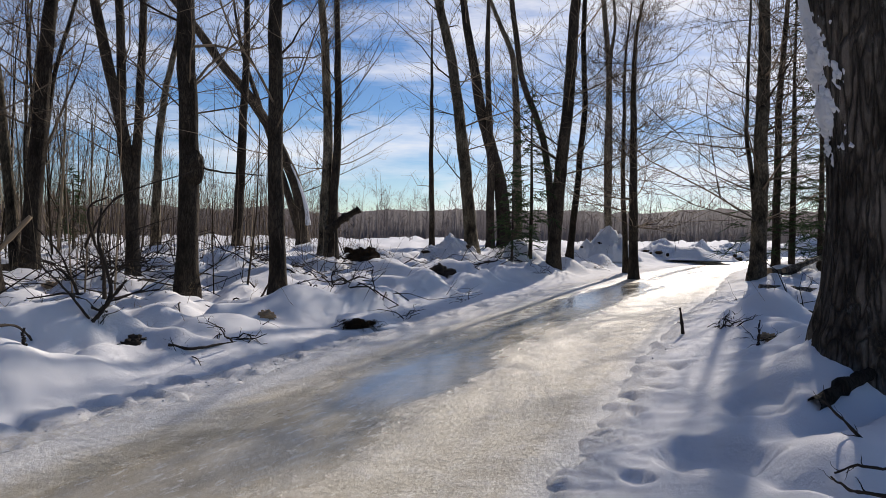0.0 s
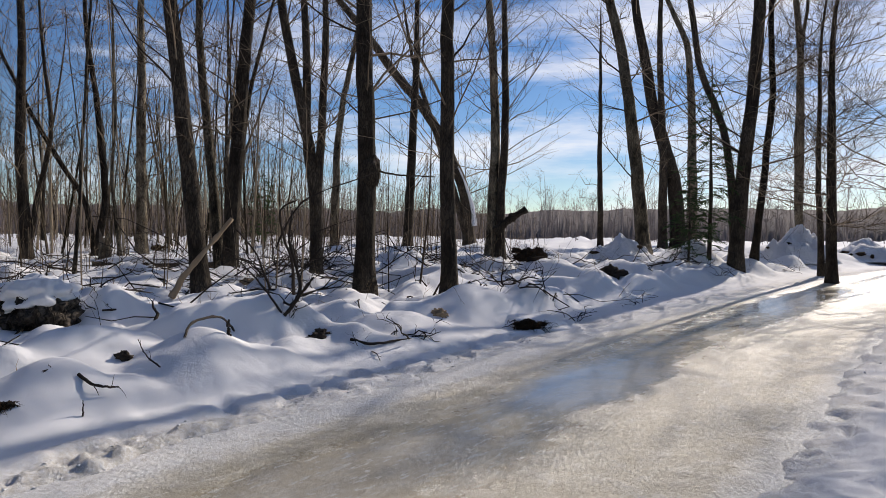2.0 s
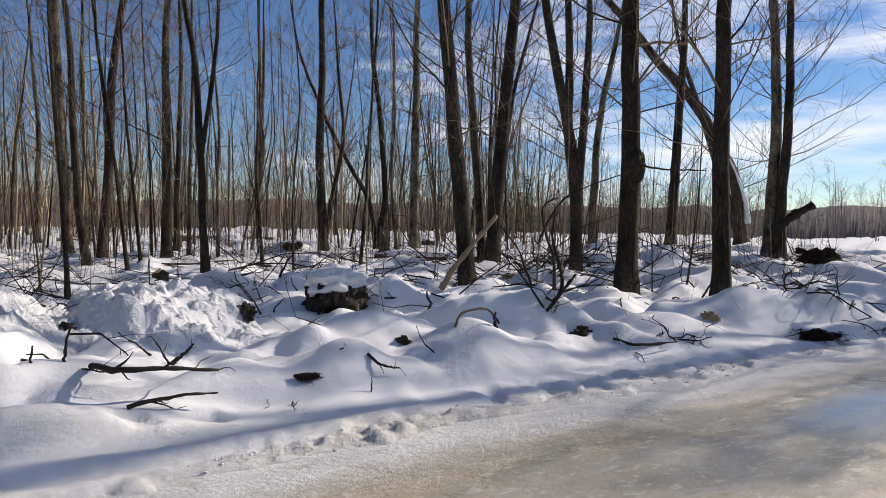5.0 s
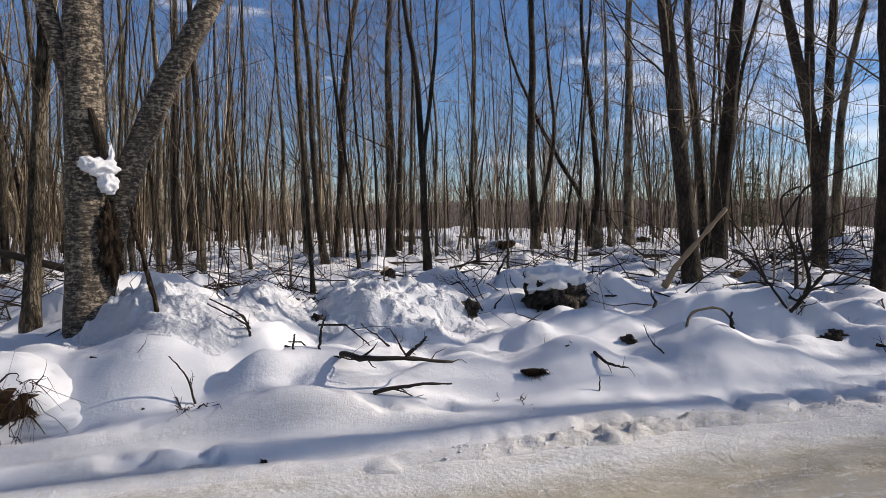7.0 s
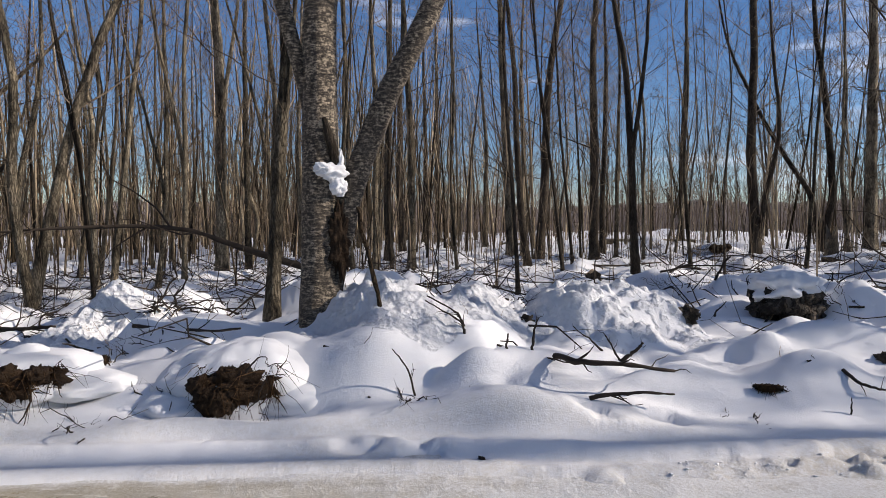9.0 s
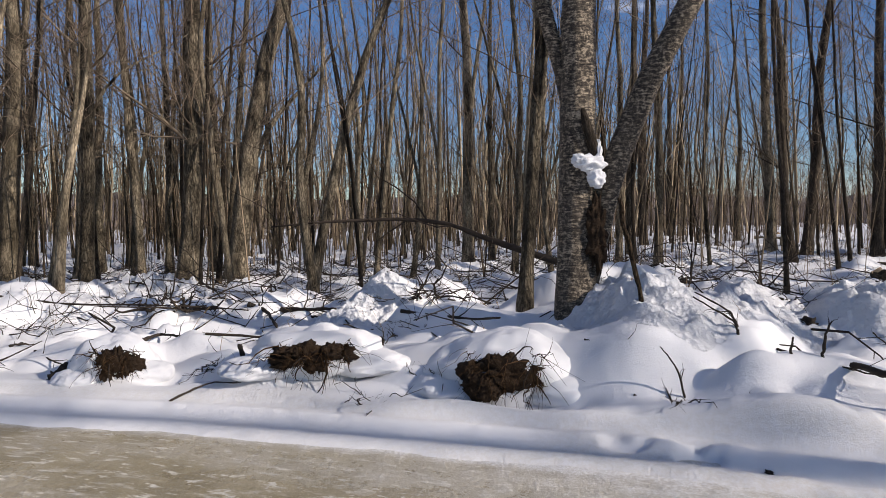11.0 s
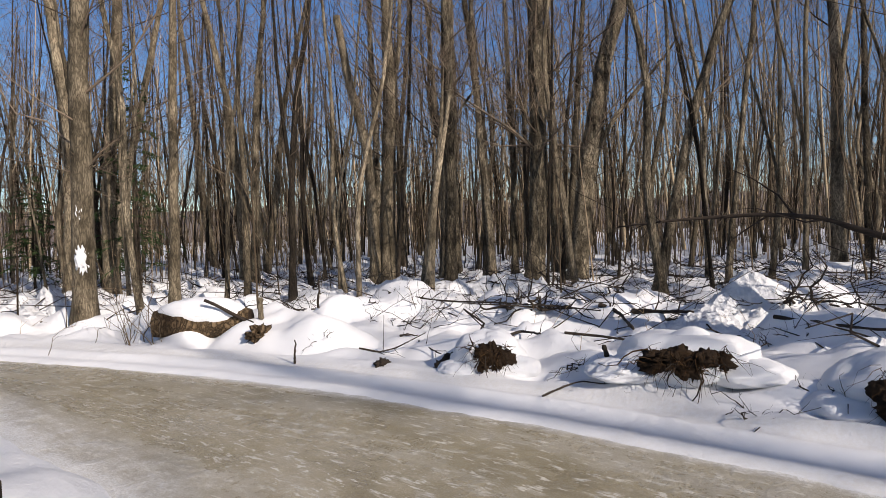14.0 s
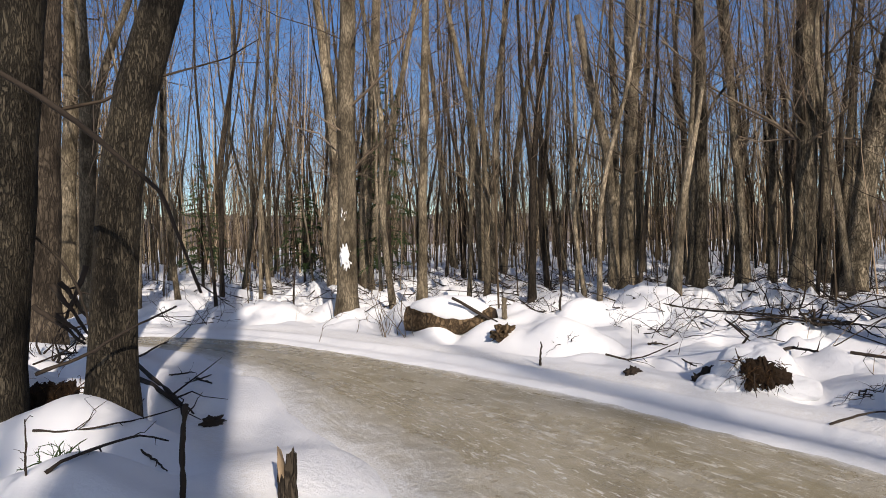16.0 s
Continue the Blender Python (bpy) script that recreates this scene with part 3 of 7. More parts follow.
def grown(seed, stems, boughs, twigs, sides=10, low=2.4, flare=0.4, rough=0.04, tall=None, broken=False, spread=1.0, fine=0.004, ends=3, pitch=(0.2, 1.25)):
    """Trunk pieces and crown pieces of one bare broadleaf tree."""
    rng = np.random.RandomState(seed)
    trunk, crown = [], []
    for n, (r0, bends) in enumerate(stems):
        top = (tall or min(17.0, 8.5 + 32 * r0)) * (1 if n == 0 else 0.85)
        top = max(top, bends[-1][0] + 0.5) if not broken else bends[-1][0]
        last = np.array(bends[-1]) - np.array(bends[-2] if len(bends) > 1 else (0, 0, 0))
        if n and math.hypot(last[1], last[2]) > 0.7 * abs(last[0]):
            top = bends[-1][0] + 0.5
        c, t = stem_path(bends, top, rng)
        u = t / t[-1]
        r = r0 * ((1 - u) ** 0.62 * 0.96 + 0.04) if not broken else r0 * (1 - 0.35 * u)
        if n == 0 or bends[0][0] < 1.5:
            r = r * (1 + flare * np.exp(-t / 0.22))
        sd = sides if r0 > 0.09 else max(6, sides - 3)
        v, q, tr = tubes(c[None], r[None], sd)
        a = v.reshape(len(t), sd, 3) - c[:, None]
        lump = 1 + rough * (rng.normal(0, 1, (len(t), sd)) * 0.5 + np.sin(np.arange(sd)[None] * 2 * math.pi / sd * 3 + rng.rand() * 6)
                            * (0.4 + 2.5 * np.exp(-t / 0.3))[:, None])
        v = (c[:, None] + a * lump[..., None]).reshape(-1, 3)
        v[:sd, 2] -= 0.35
        trunk.append((v, q, tr))
        if boughs <= 0:
            continue
        ok = (c[:, 2] > low) & (u < 0.97)
        if not ok.any():
            continue
        nb = max(3, int(boughs * (0.6 if n else 1.0)))
        i = rng.choice(np.nonzero(ok)[0], nb)
        az = rng.rand(nb) * 2 * math.pi
        steep = rng.uniform(*pitch, nb) * (0.6 + 0.4 * u[i])
        ways = np.stack([np.cos(az) * np.cos(steep), np.sin(az) * np.cos(steep), np.sin(steep)], 1)
        rem = t[-1] - t[i]
        ln = (0.6 + 0.26 * rem) * rng.uniform(0.4, 1.2, nb) * spread
        rb = np.clip(r[i] * rng.uniform(0.08, 0.26, nb), 0.005, 0.05) * (0.45 + 0.55 * u[i] ** 0.5)
        p1, r1 = shoots(rng, c[i], ways, ln, rb, 6 if ends > 2 else 5, 0.28, 0.16)
        crown.append(tubes(p1, r1, 4 if ends > 2 else 3))
        nt = int(nb * twigs)
        if nt:
            s0, w0, rr, who = along(rng, p1, r1, nt, 0.15)
            w1 = turned(rng, w0, 0.45, 0.14)
            p2, r2 = shoots(rng, s0, w1, ln[who] * rng.uniform(0.2, 0.6, nt), np.clip(rr * 0.5, 0.004, 0.015), 4 if ends > 2 else 3, 0.12, 0.34)
            crown.append(tubes(p2, r2, 3))
            s0, w0, rr, who = along(rng, p2, r2, nt * ends, 0.1)
            w1 = turned(rng, w0, 0.45, 0.12)
            p3, r3 = shoots(rng, s0, w1, rng.uniform(0.2, 0.8, nt * ends), np.full(nt * ends, fine), 3 if ends > 2 else 2, 0.05, 0.3, 0.5)
            crown.append(tubes(p3, r3, 3))
    return trunk, crown


TREE_SEED = [100]


def bare_tree(x, y, stems, label, bark=None, boughs=26, twigs=6, name="bare_tree", category="tree", group="bare trees in the woods", **more):
    TREE_SEED[0] += 1
    z = ground_at(x, y)
    tree = tagged(new(name), label, category, group)
    tree.location = (x, y, z)
    trunk, crown = grown(TREE_SEED[0], stems, boughs, twigs, **more)
    v, f = gather(trunk)
    under("trunk", mesh_of("trunk", v, f, bark or BARK), tree)
    if crown:
        v, f = gather(crown)
        under("crown", mesh_of("crown", v, f, TWIG), tree)
    return tree


# ---- ground and trail ----
# rounded mounds over buried stumps and roots
mound(-6.68, 0.70, 0.62, 0.36, 0)
mound(-7.12, -1.12, 0.62, 0.34, 0)
mound(-7.28, -3.12, 0.50, 0.26, 0)
mound(-9.38, 2.24, 1.0, 0.42, 0.35)
mound(-7.48, 4.71, 0.95, 0.26, 0.4)
mound(-5.30, 6.08, 0.9, 0.12, 0)
mound(-4.25, 10.95, 0.85, -0.46, 0)
mound(-10.73, -0.66, 0.75, 0.3, 0.35)
mound(-11.40, 0.30, 0.5, 0.25, 0.2)
mound(-12.94, -5.63, 0.8, 0.12, 0.25)
mound(-10.24, -3.45, 0.9, 0.15, 0.3)
mound(-9.22, 9.76, 0.7, 0.1, 0)
mound(1.95, 21.48, 1.1, 0.45, 0.2)
mound(-5.35, 16.9, 1.2, 0.45, 0.3)
mound(-12.98, -5.28, 0.7, 0.10, 0.2)
mound(-9.22, -6.45, 0.45, 0.25, 0)
mound(-7.54, -12.44, 1.0, 0.22, 0.5)
mound(-2.98, -4.18, 0.5, 0.12, 0)
mound(-2.35, -5.95, 0.75, -0.20, 0)
mound(-1.5, -6.2, 0.7, -0.10, 0)
mound(5.10, 10.96, 0.8, 0.25, 0.1)
mound(3.75, 6.47, 1.3, 0.10, 0)
mound(-7.68, 1.85, 0.72, 0.46, 0.45)
mound(-7.25, 2.75, 0.85, 0.30, 0.55)
mound(-6.45, 2.0, 0.75, 0.14, 0)
mound(-5.65, 3.05, 0.55, 0.18, 0)
# footprints and hollows
dent(-5.64, 1.02, 1.1, 0.13, 0.09, 0.03)
dent(-2.89, 7.48, 1.1, 0.14, 0.09, 0.090)
dent(-2.04, 7.66, 1.4, 0.17, 0.11, 0.070)
dent(-1.59, 9.20, 1.1, 0.14, 0.08, 0.080)
dent(-1.06, 10.38, 1.7, 0.15, 0.11, 0.070)
dent(-0.36, 11.92, 0.8, 0.20, 0.10, 0.080)
dent(0.13, 12.69, 1.2, 0.16, 0.10, 0.060)
dent(0.82, 14.04, 1.7, 0.17, 0.12, 0.080)
dent(1.56, 15.72, 0.6, 0.19, 0.12, 0.080)
dent(-2.36, 8.08, 1.2, 0.18, 0.09, 0.080)
dent(-1.78, 8.72, 1.8, 0.14, 0.08, 0.080)
dent(1.03, 5.19, 0.8, 0.17, 0.06, 0.040)
dent(1.32, 4.69, 1.8, 0.15, 0.08, 0.050)
dent(1.35, 5.76, 0.8, 0.12, 0.06, 0.041)
dent(1.79, 6.38, 1.3, 0.11, 0.07, 0.070)
dent(1.89, 6.93, 1.3, 0.17, 0.07, 0.058)
dent(2.30, 7.18, 2.2, 0.16, 0.07, 0.033)
dent(2.40, 7.80, 0.9, 0.19, 0.08, 0.059)
dent(2.83, 8.24, 1.2, 0.19, 0.07, 0.061)
dent(0.63, 4.37, 1.9, 0.19, 0.09, 0.050)
dent(1.95, 5.0, 1.3, 0.42, 0.36, 0.17)
dent(2.71, 5.96, 1.1, 0.35, 0.25, 0.12)
dent(-4.35, -7.53, 1.1, 0.20, 0.12, 0.070)
dent(-4.87, -7.43, 1.1, 0.20, 0.12, 0.070)
dent(-4.29, -5.83, 1.1, 0.20, 0.12, 0.070)
dent(-3.17, -6.16, 1.1, 0.20, 0.12, 0.070)

dent(-5.00, 1.31, 1.2, 0.17, 0.10, 0.05)
dent(-4.74, 1.74, 1.5, 0.14, 0.11, 0.06)
dent(-4.64, 3.05, 1.1, 0.15, 0.10, 0.045)
dent(-4.55, 3.56, 0.9, 0.16, 0.11, 0.05)
dent(-3.02, 5.30, 1.05, 0.42, 0.09, 0.05)
dent(-2.98, 6.50, 1.3, 0.20, 0.10, 0.06)
dent(-3.02, 7.00, 0.8, 0.16, 0.10, 0.05)

# a trodden row along the left bank
tread = random.Random(8)
for n in range(13):
    k = n / 13
    dent(-5.75 + 1.25 * k + tread.uniform(-0.35, 0.25), 0.2 + 3.2 * k + tread.uniform(-0.2, 0.2), tread.uniform(0.6, 1.7), tread.uniform(0.07, 0.13), tread.uniform(0.04, 0.07), tread.uniform(0.012, 0.03))


def ground_sheet():
    fine = np.radians(np.arange(-44, 178, 0.41))
    coarse = np.radians(np.arange(179, 315.5, 0.9))
    az = np.concatenate([fine, coarse])
    rad = np.concatenate([np.linspace(0.05, 2.42, 22), np.geomspace(2.5, 32, 310), np.geomspace(33, 3000, 60)])
    a, r = np.meshgrid(az, rad)
    x, y = -np.sin(a) * r, np.cos(a) * r
    z = height(x.ravel(), y.ravel())
    na, nr = len(az), len(rad)
    i, j = np.meshgrid(np.arange(nr - 1), np.arange(na), indexing="ij")
    k = (j + 1) % na
    f = np.stack([i * na + j, (i + 1) * na + j, (i + 1) * na + k, i * na + k], -1).reshape(-1, 4)
    me = mesh_of("ground", np.stack([x.ravel(), y.ravel(), z], 1), f[:, ::-1], SNOW)
    # how far the snow is trodden to crust: beside the trail, and more where feet went
    xs, ys = x.ravel(), y.ravel()
    off = np.full(xs.shape, 50.0)
    near = np.hypot(xs, ys) < 60
    off[near] = beside(xs[near], ys[near])[0]
    crust = smooth(0.50, 0.0, off + 0.35 * fbm(xs, ys, 0.9, 3, 2)) * smooth(-4, 3, ys) + 0.6 * np.exp(-((off - 0.68 - 0.16 * perlin(xs / 1.3, ys / 1.3 + 7, TAB[3])) / 0.16) ** 2) * smooth(5, 2.5, ys) + 0.8 * np.exp(-(((xs + 3.35) * 0.90 - (ys - 4.6) * 0.43) / 0.4) ** 2 - (((xs + 3.35) * 0.43 + (ys - 4.6) * 0.90) / 1.4) ** 2)
    me.attributes.new("trodden", "FLOAT", "POINT").data.foreach_set("value", crust.astype(np.float32))
    return me


ground = tagged(new("ground", ground_sheet()), "deep rounded snow with hollows and footprints over the forest floor", "snow", kind="structure")


def trail_sheet():
    way = spline(EDGES, 32)
    across = np.linspace(-0.12, 1.12, 56)
    l, r = way[:, None, :2], way[:, None, 2:]
    p = l + (r - l) * across[None, :, None]
    mid = way[:, :2] * 0.5 + way[:, 2:] * 0.5
    run = np.concatenate([[0], np.cumsum(np.linalg.norm(np.diff(mid, axis=0), axis=1))])
    x, y = p[..., 0].ravel(), p[..., 1].ravel()
    z = rise(y) + 0.006 * perlin(x * 1.5, y * 1.5, TAB[3]) + 0.006 * perlin(x * 5, y * 5, TAB[2])
    n, m = p.shape[:2]
    i, j = np.meshgrid(np.arange(n - 1), np.arange(m - 1), indexing="ij")
    f = np.stack([i * m + j, i * m + j + 1, (i + 1) * m + j + 1, (i + 1) * m + j], -1).reshape(-1, 4)
    me = mesh_of("road", np.stack([x, y, z], 1), f, ICE)
    uv = np.stack([np.broadcast_to(across[None], (n, m)).ravel(), np.broadcast_to(run[:, None], (n, m)).ravel()], 1)
    layer = me.uv_layers.new(name="along")
    layer.data.foreach_set("uv", uv[f.ravel()].astype(np.float32).ravel())
    return me


road = tagged(new("road", trail_sheet()), "brown glazed ice and refrozen crust on a woodland trail", "trail", kind="structure")


# ---- the trees that stand singly ----
# most trees towards the sun get the shade-toned bark, those opposite lighter ones
bare_tree(1.1, 24.79, [(0.245, [(1.7, -0.16, 0.01), (4.3, -0.46, 0.02), (7.4, -0.9, 0.02), (9.4, -1.44, 0.02)])], "bare grey-brown tree that leans over the snow", BARK, boughs=50, twigs=6, fine=0.0055, low=1.8, pitch=(0.0, 0.95), ends=2, sides=9)
bare_tree(3.1, 33.83, [(0.365, [(3.1, -0.26, 0.02), (6.7, -1.28, 0.09), (10.6, -2.03, 0.12), (12.3, -2.24, 0.13)])], "bare grey-brown tree that leans over the snow", DARK_SHADED_BARK, boughs=20, twigs=3, ends=2, sides=9)
bare_tree(2.39, 33.63, [(0.223, [(5.0, -0.06, 0.0), (8.9, -0.28, 0.02), (12.2, -0.21, 0.01)])], "bare dark-barked tree with a slender trunk in snow, backlit shade in its bark tone", DARK_SHADED_BARK, boughs=20, twigs=3, ends=2, sides=9)
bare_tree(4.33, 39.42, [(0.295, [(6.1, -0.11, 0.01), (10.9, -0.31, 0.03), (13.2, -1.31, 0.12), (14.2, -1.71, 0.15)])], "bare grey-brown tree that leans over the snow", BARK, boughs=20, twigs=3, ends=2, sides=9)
bare_tree(3.52, 21.67, [(0.217, [(1.7, 0.1, -0.02), (4.2, 0.32, -0.05), (6.8, 0.49, -0.09), (9.4, 0.60, -0.09), (10.7, 1.12, -0.1), (12.0, 1.52, -0.1), (13.2, 1.97, -0.1), (14.8, 2.7, -0.1), (16.5, 3.2, -0.1)]), (0.126, [(2.6, -0.09, 0.01), (4.3, -0.37, 0.06), (5.8, -1.01, 0.14), (7.4, -1.29, 0.17)])], "bare dark-barked tree with a forked trunk in snow, backlit shade in its bark tone", DARK_SHADED_BARK, tall=19, boughs=50, twigs=6, fine=0.0055, low=1.8, pitch=(0.0, 0.95), ends=2, sides=9)
bare_tree(4.28, 22.88, [(0.115, [(2.6, 0.18, -0.03), (5.1, 0.43, -0.09), (7.7, 0.29, -0.06), (8.8, 0.31, -0.06)])], "bare dark-barked tree with a slender trunk in snow, backlit shade in its bark tone", DARK_SHADED_BARK, tall=17, boughs=50, twigs=6, fine=0.0055, low=1.8, pitch=(0.0, 0.95), ends=2, sides=9)
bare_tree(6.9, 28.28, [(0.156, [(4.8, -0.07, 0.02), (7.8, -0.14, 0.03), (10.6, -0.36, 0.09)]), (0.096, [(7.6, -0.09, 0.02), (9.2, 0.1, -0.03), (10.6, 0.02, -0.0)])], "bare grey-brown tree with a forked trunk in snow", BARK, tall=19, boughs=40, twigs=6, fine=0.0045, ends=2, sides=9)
bare_tree(6.26, 23.24, [(0.098, [(3.2, -0.12, 0.03), (6.7, -0.12, 0.03), (8.9, 0.04, -0.01)])], "bare dark-barked tree with a slender trunk in snow, backlit shade in its bark tone", DARK_SHADED_BARK, tall=9.6, boughs=50, twigs=6, fine=0.0055, low=1.8, pitch=(0.0, 0.95), ends=2, sides=9)
bare_tree(5.99, 21.34, [(0.155, [(3.1, -0.05, 0.01), (6.6, -0.13, 0.04), (8.0, -0.03, 0.01), (8.3, 0.07, -0.02)])], "bare dark-barked tree with a slender trunk in snow, backlit shade in its bark tone", DARK_SHADED_BARK, tall=9.2, boughs=85, twigs=7, fine=0.006, ends=2, low=1.3, spread=1.25, pitch=(-0.1, 0.75), sides=9)
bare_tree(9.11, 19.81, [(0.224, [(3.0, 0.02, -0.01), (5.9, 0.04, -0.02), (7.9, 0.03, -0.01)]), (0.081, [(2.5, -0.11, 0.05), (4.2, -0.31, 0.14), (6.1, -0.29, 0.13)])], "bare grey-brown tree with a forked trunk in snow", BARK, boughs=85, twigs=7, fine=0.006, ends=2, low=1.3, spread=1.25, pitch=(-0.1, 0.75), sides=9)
bare_tree(10.37, 21.32, [(0.127, [(4.0, 0.02, -0.01), (6.3, 0.08, -0.04), (8.3, 0.23, -0.11)])], "bare dark-barked tree with a slender trunk in snow, backlit shade in its bark tone", DARK_SHADED_BARK, boughs=85, twigs=7, fine=0.006, ends=2, low=1.3, spread=1.25, pitch=(-0.1, 0.75), sides=9)
bare_tree(-0.37, 26.41, [(0.119, [(3.2, -0.07, -0.0), (6.2, -0.1, -0.0), (8.8, -0.09, -0.0)])], "thin dead pole of a snag without a crown", DARK_SHADED_BARK, boughs=10, twigs=2, tall=9.5, ends=2, sides=9)
burl_tree = bare_tree(-4.67, 12.8, [(0.198, [(2.4, -0.01, -0.01), (4.4, -0.05, -0.02), (5.7, -0.01, -0.0)])], "straight dark trunk with a knobbly burl halfway up, backlit shade in its bark tone", DARK_SHADED_BARK, boughs=40, twigs=6, fine=0.0045, sides=12)
bare_tree(-2.77, 11.97, [(0.148, [(2.3, -0.03, -0.01), (4.2, -0.04, -0.01), (5.2, -0.05, -0.01)])], "straight dark-barked bare tree beside the trail, backlit shade in its bark tone", DARK_SHADED_BARK, boughs=40, twigs=6, fine=0.0045, sides=12)
bare_tree(-7.27, 11.35, [(0.163, [(1.3, -0.11, -0.07), (3.4, -0.3, -0.2), (5.5, -0.45, -0.31)])], "bare dark-barked tree with a slender trunk in snow, backlit shade in its bark tone", DARK_SHADED_BARK, boughs=40, twigs=6, fine=0.0045, sides=12)
bare_tree(-9.93, 16.21, [(0.139, [(2.8, -0.16, -0.1), (5.5, -0.33, -0.21), (7.3, -0.41, -0.26)])], "bare grey-brown tree with a slender trunk in snow", BARK, boughs=40, twigs=6, fine=0.0045, ends=2, sides=9)
bare_tree(-9.51, 15.95, [(0.204, [(2.7, 0.16, 0.1), (5.7, 0.36, 0.21), (7.2, 0.48, 0.28)]), (0.076, [(4.8, 0.47, 0.28), (6.2, 0.79, 0.45), (7.2, 0.98, 0.55)])], "bare dark-barked tree with a forked trunk in snow, backlit shade in its bark tone", DARK_SHADED_BARK, boughs=40, twigs=6, fine=0.0045, ends=2, sides=9)
bare_tree(-6.68, 15.03, [(0.147, [(2.0, -0.04, -0.02), (3.4, -0.24, -0.11), (5.1, -0.58, -0.28), (6.6, -0.76, -0.37)]), (0.133, [(2.0, -0.04, -0.02), (3.3, -0.21, -0.1), (5.0, -0.18, -0.08), (6.6, -0.29, -0.13)]), (0.12, [(2.0, 0.06, 0.02), (3.4, 0.13, 0.06), (5.3, 0.21, 0.09), (6.6, 0.2, 0.09)])], "bare dark-barked tree with a forked trunk in snow, backlit shade in its bark tone", DARK_SHADED_BARK, boughs=40, twigs=6, fine=0.0045, sides=9)
bare_tree(-13.07, 31.25, [(0.209, [(4.5, 0.04, 0.01), (7.2, 0.32, 0.13), (10.0, 0.88, 0.36)])], "bare grey-brown tree that leans over the snow", BARK, boughs=20, twigs=3, ends=2, sides=9)
bare_tree(-9.22, 30.81, [(0.238, [(3.7, 0.11, 0.03), (7.6, 0.31, 0.09), (11.5, 0.36, 0.11)])], "bare dark-barked tree with a slender trunk in snow, backlit shade in its bark tone", DARK_SHADED_BARK, boughs=20, twigs=3, ends=2, sides=9)
leaning = bare_tree(-6.63, 32.69, [(0.302, [(2.7, -0.29, -0.06), (5.1, -1.35, -0.3), (6.7, -2.27, -0.54), (8.4, -3.7, -0.97), (10.3, -5.0, -1.43), (11.9, -6.28, -1.94)]), (0.192, [(6.5, -2.01, -0.47), (8.6, -2.68, -0.66), (11.9, -3.23, -0.82)])], "bare dark-barked tree with a forked trunk in snow, backlit shade in its bark tone", DARK_SHADED_BARK, boughs=20, twigs=3, ends=2, sides=9)
bare_tree(-3.72, 21.52, [(0.178, [(2.0, 0.1, 0.02), (3.9, 0.18, 0.03), (6.0, 0.05, 0.01), (8.0, -0.11, -0.02)])], "bare grey-brown tree with a slender trunk in snow", BARK, boughs=40, twigs=6, fine=0.0045, ends=2, sides=9)
bare_tree(-3.36, 21.38, [(0.15, [(2.3, 0.03, 0.0), (4.5, 0.13, 0.02), (7.9, 0.11, 0.02)])], "bare dark-barked tree with a slender trunk in snow, backlit shade in its bark tone", DARK_SHADED_BARK, boughs=40, twigs=6, fine=0.0045, ends=2, sides=9)
bare_tree(-9.13, 1.24, [(0.089, [(1.3, 0.0, 0.05), (2.5, 0.01, 0.11), (3.1, 0.02, 0.17), (3.7, 0.02, 0.15)]), (0.037, [(3.0, 0.02, 0.15), (3.4, 0.03, 0.23), (3.7, 0.03, 0.25)])], "slim young tree with yellowish brown bark", BARK, boughs=30, twigs=5, sides=20)
bare_tree(-21.6, 10.81, [(0.169, [(2.6, -0.05, -0.1), (5.8, -0.13, -0.28), (8.9, -0.17, -0.35)])], "bare grey-brown tree with a slender trunk in snow", BARK, boughs=40, twigs=6, fine=0.0045, ends=2, sides=9)
bare_tree(-18.1, 9.62, [(0.109, [(1.2, -0.08, -0.16), (3.8, -0.18, -0.36), (6.1, -0.21, -0.41), (7.7, -0.31, -0.61)])], "bare dark-barked tree with a slender trunk in snow, backlit shade in its bark tone", DARK_SHADED_BARK, boughs=40, twigs=6, fine=0.0045, ends=2, sides=9)
bare_tree(-19.15, 10.55, [(0.152, [(2.4, 0.08, 0.14), (5.4, 0.1, 0.19), (7.4, 0.25, 0.45), (8.2, 0.34, 0.6)])], "bare dark-barked tree with a slender trunk in snow, backlit shade in its bark tone", DARK_SHADED_BARK, boughs=40, twigs=6, fine=0.0045, ends=2, sides=9)
bare_tree(-25.34, 13.23, [(0.118, [(3.5, 0.01, 0.03), (6.9, -0.06, -0.11), (10.3, -0.01, -0.02)])], "bare grey-brown tree with a slender trunk in snow", BARK, boughs=40, twigs=6, fine=0.0045, ends=2, sides=9)
bare_tree(-20.08, 13.17, [(0.167, [(3.1, -0.01, -0.02), (6.6, -0.06, -0.1), (8.9, 0.01, 0.01)])], "bare dark-barked tree with a slender trunk in snow, backlit shade in its bark tone", DARK_SHADED_BARK, boughs=40, twigs=6, fine=0.0045, ends=2, sides=9)
bare_tree(-22.29, 14.98, [(0.11, [(3.3, 0.03, 0.05), (6.6, 0.09, 0.14), (9.8, 0.05, 0.08)])], "bare dark-barked tree with a slender trunk in snow, backlit shade in its bark tone", DARK_SHADED_BARK, boughs=40, twigs=6, fine=0.0045, ends=2, sides=9)
bare_tree(-17.1, 11.95, [(0.068, [(2.9, 0.03, 0.04), (5.4, 0.07, 0.1), (7.9, 0.01, 0.02)])], "bare grey-brown tree with a slender trunk in snow", BARK, boughs=40, twigs=6, fine=0.0045, ends=2, sides=9)
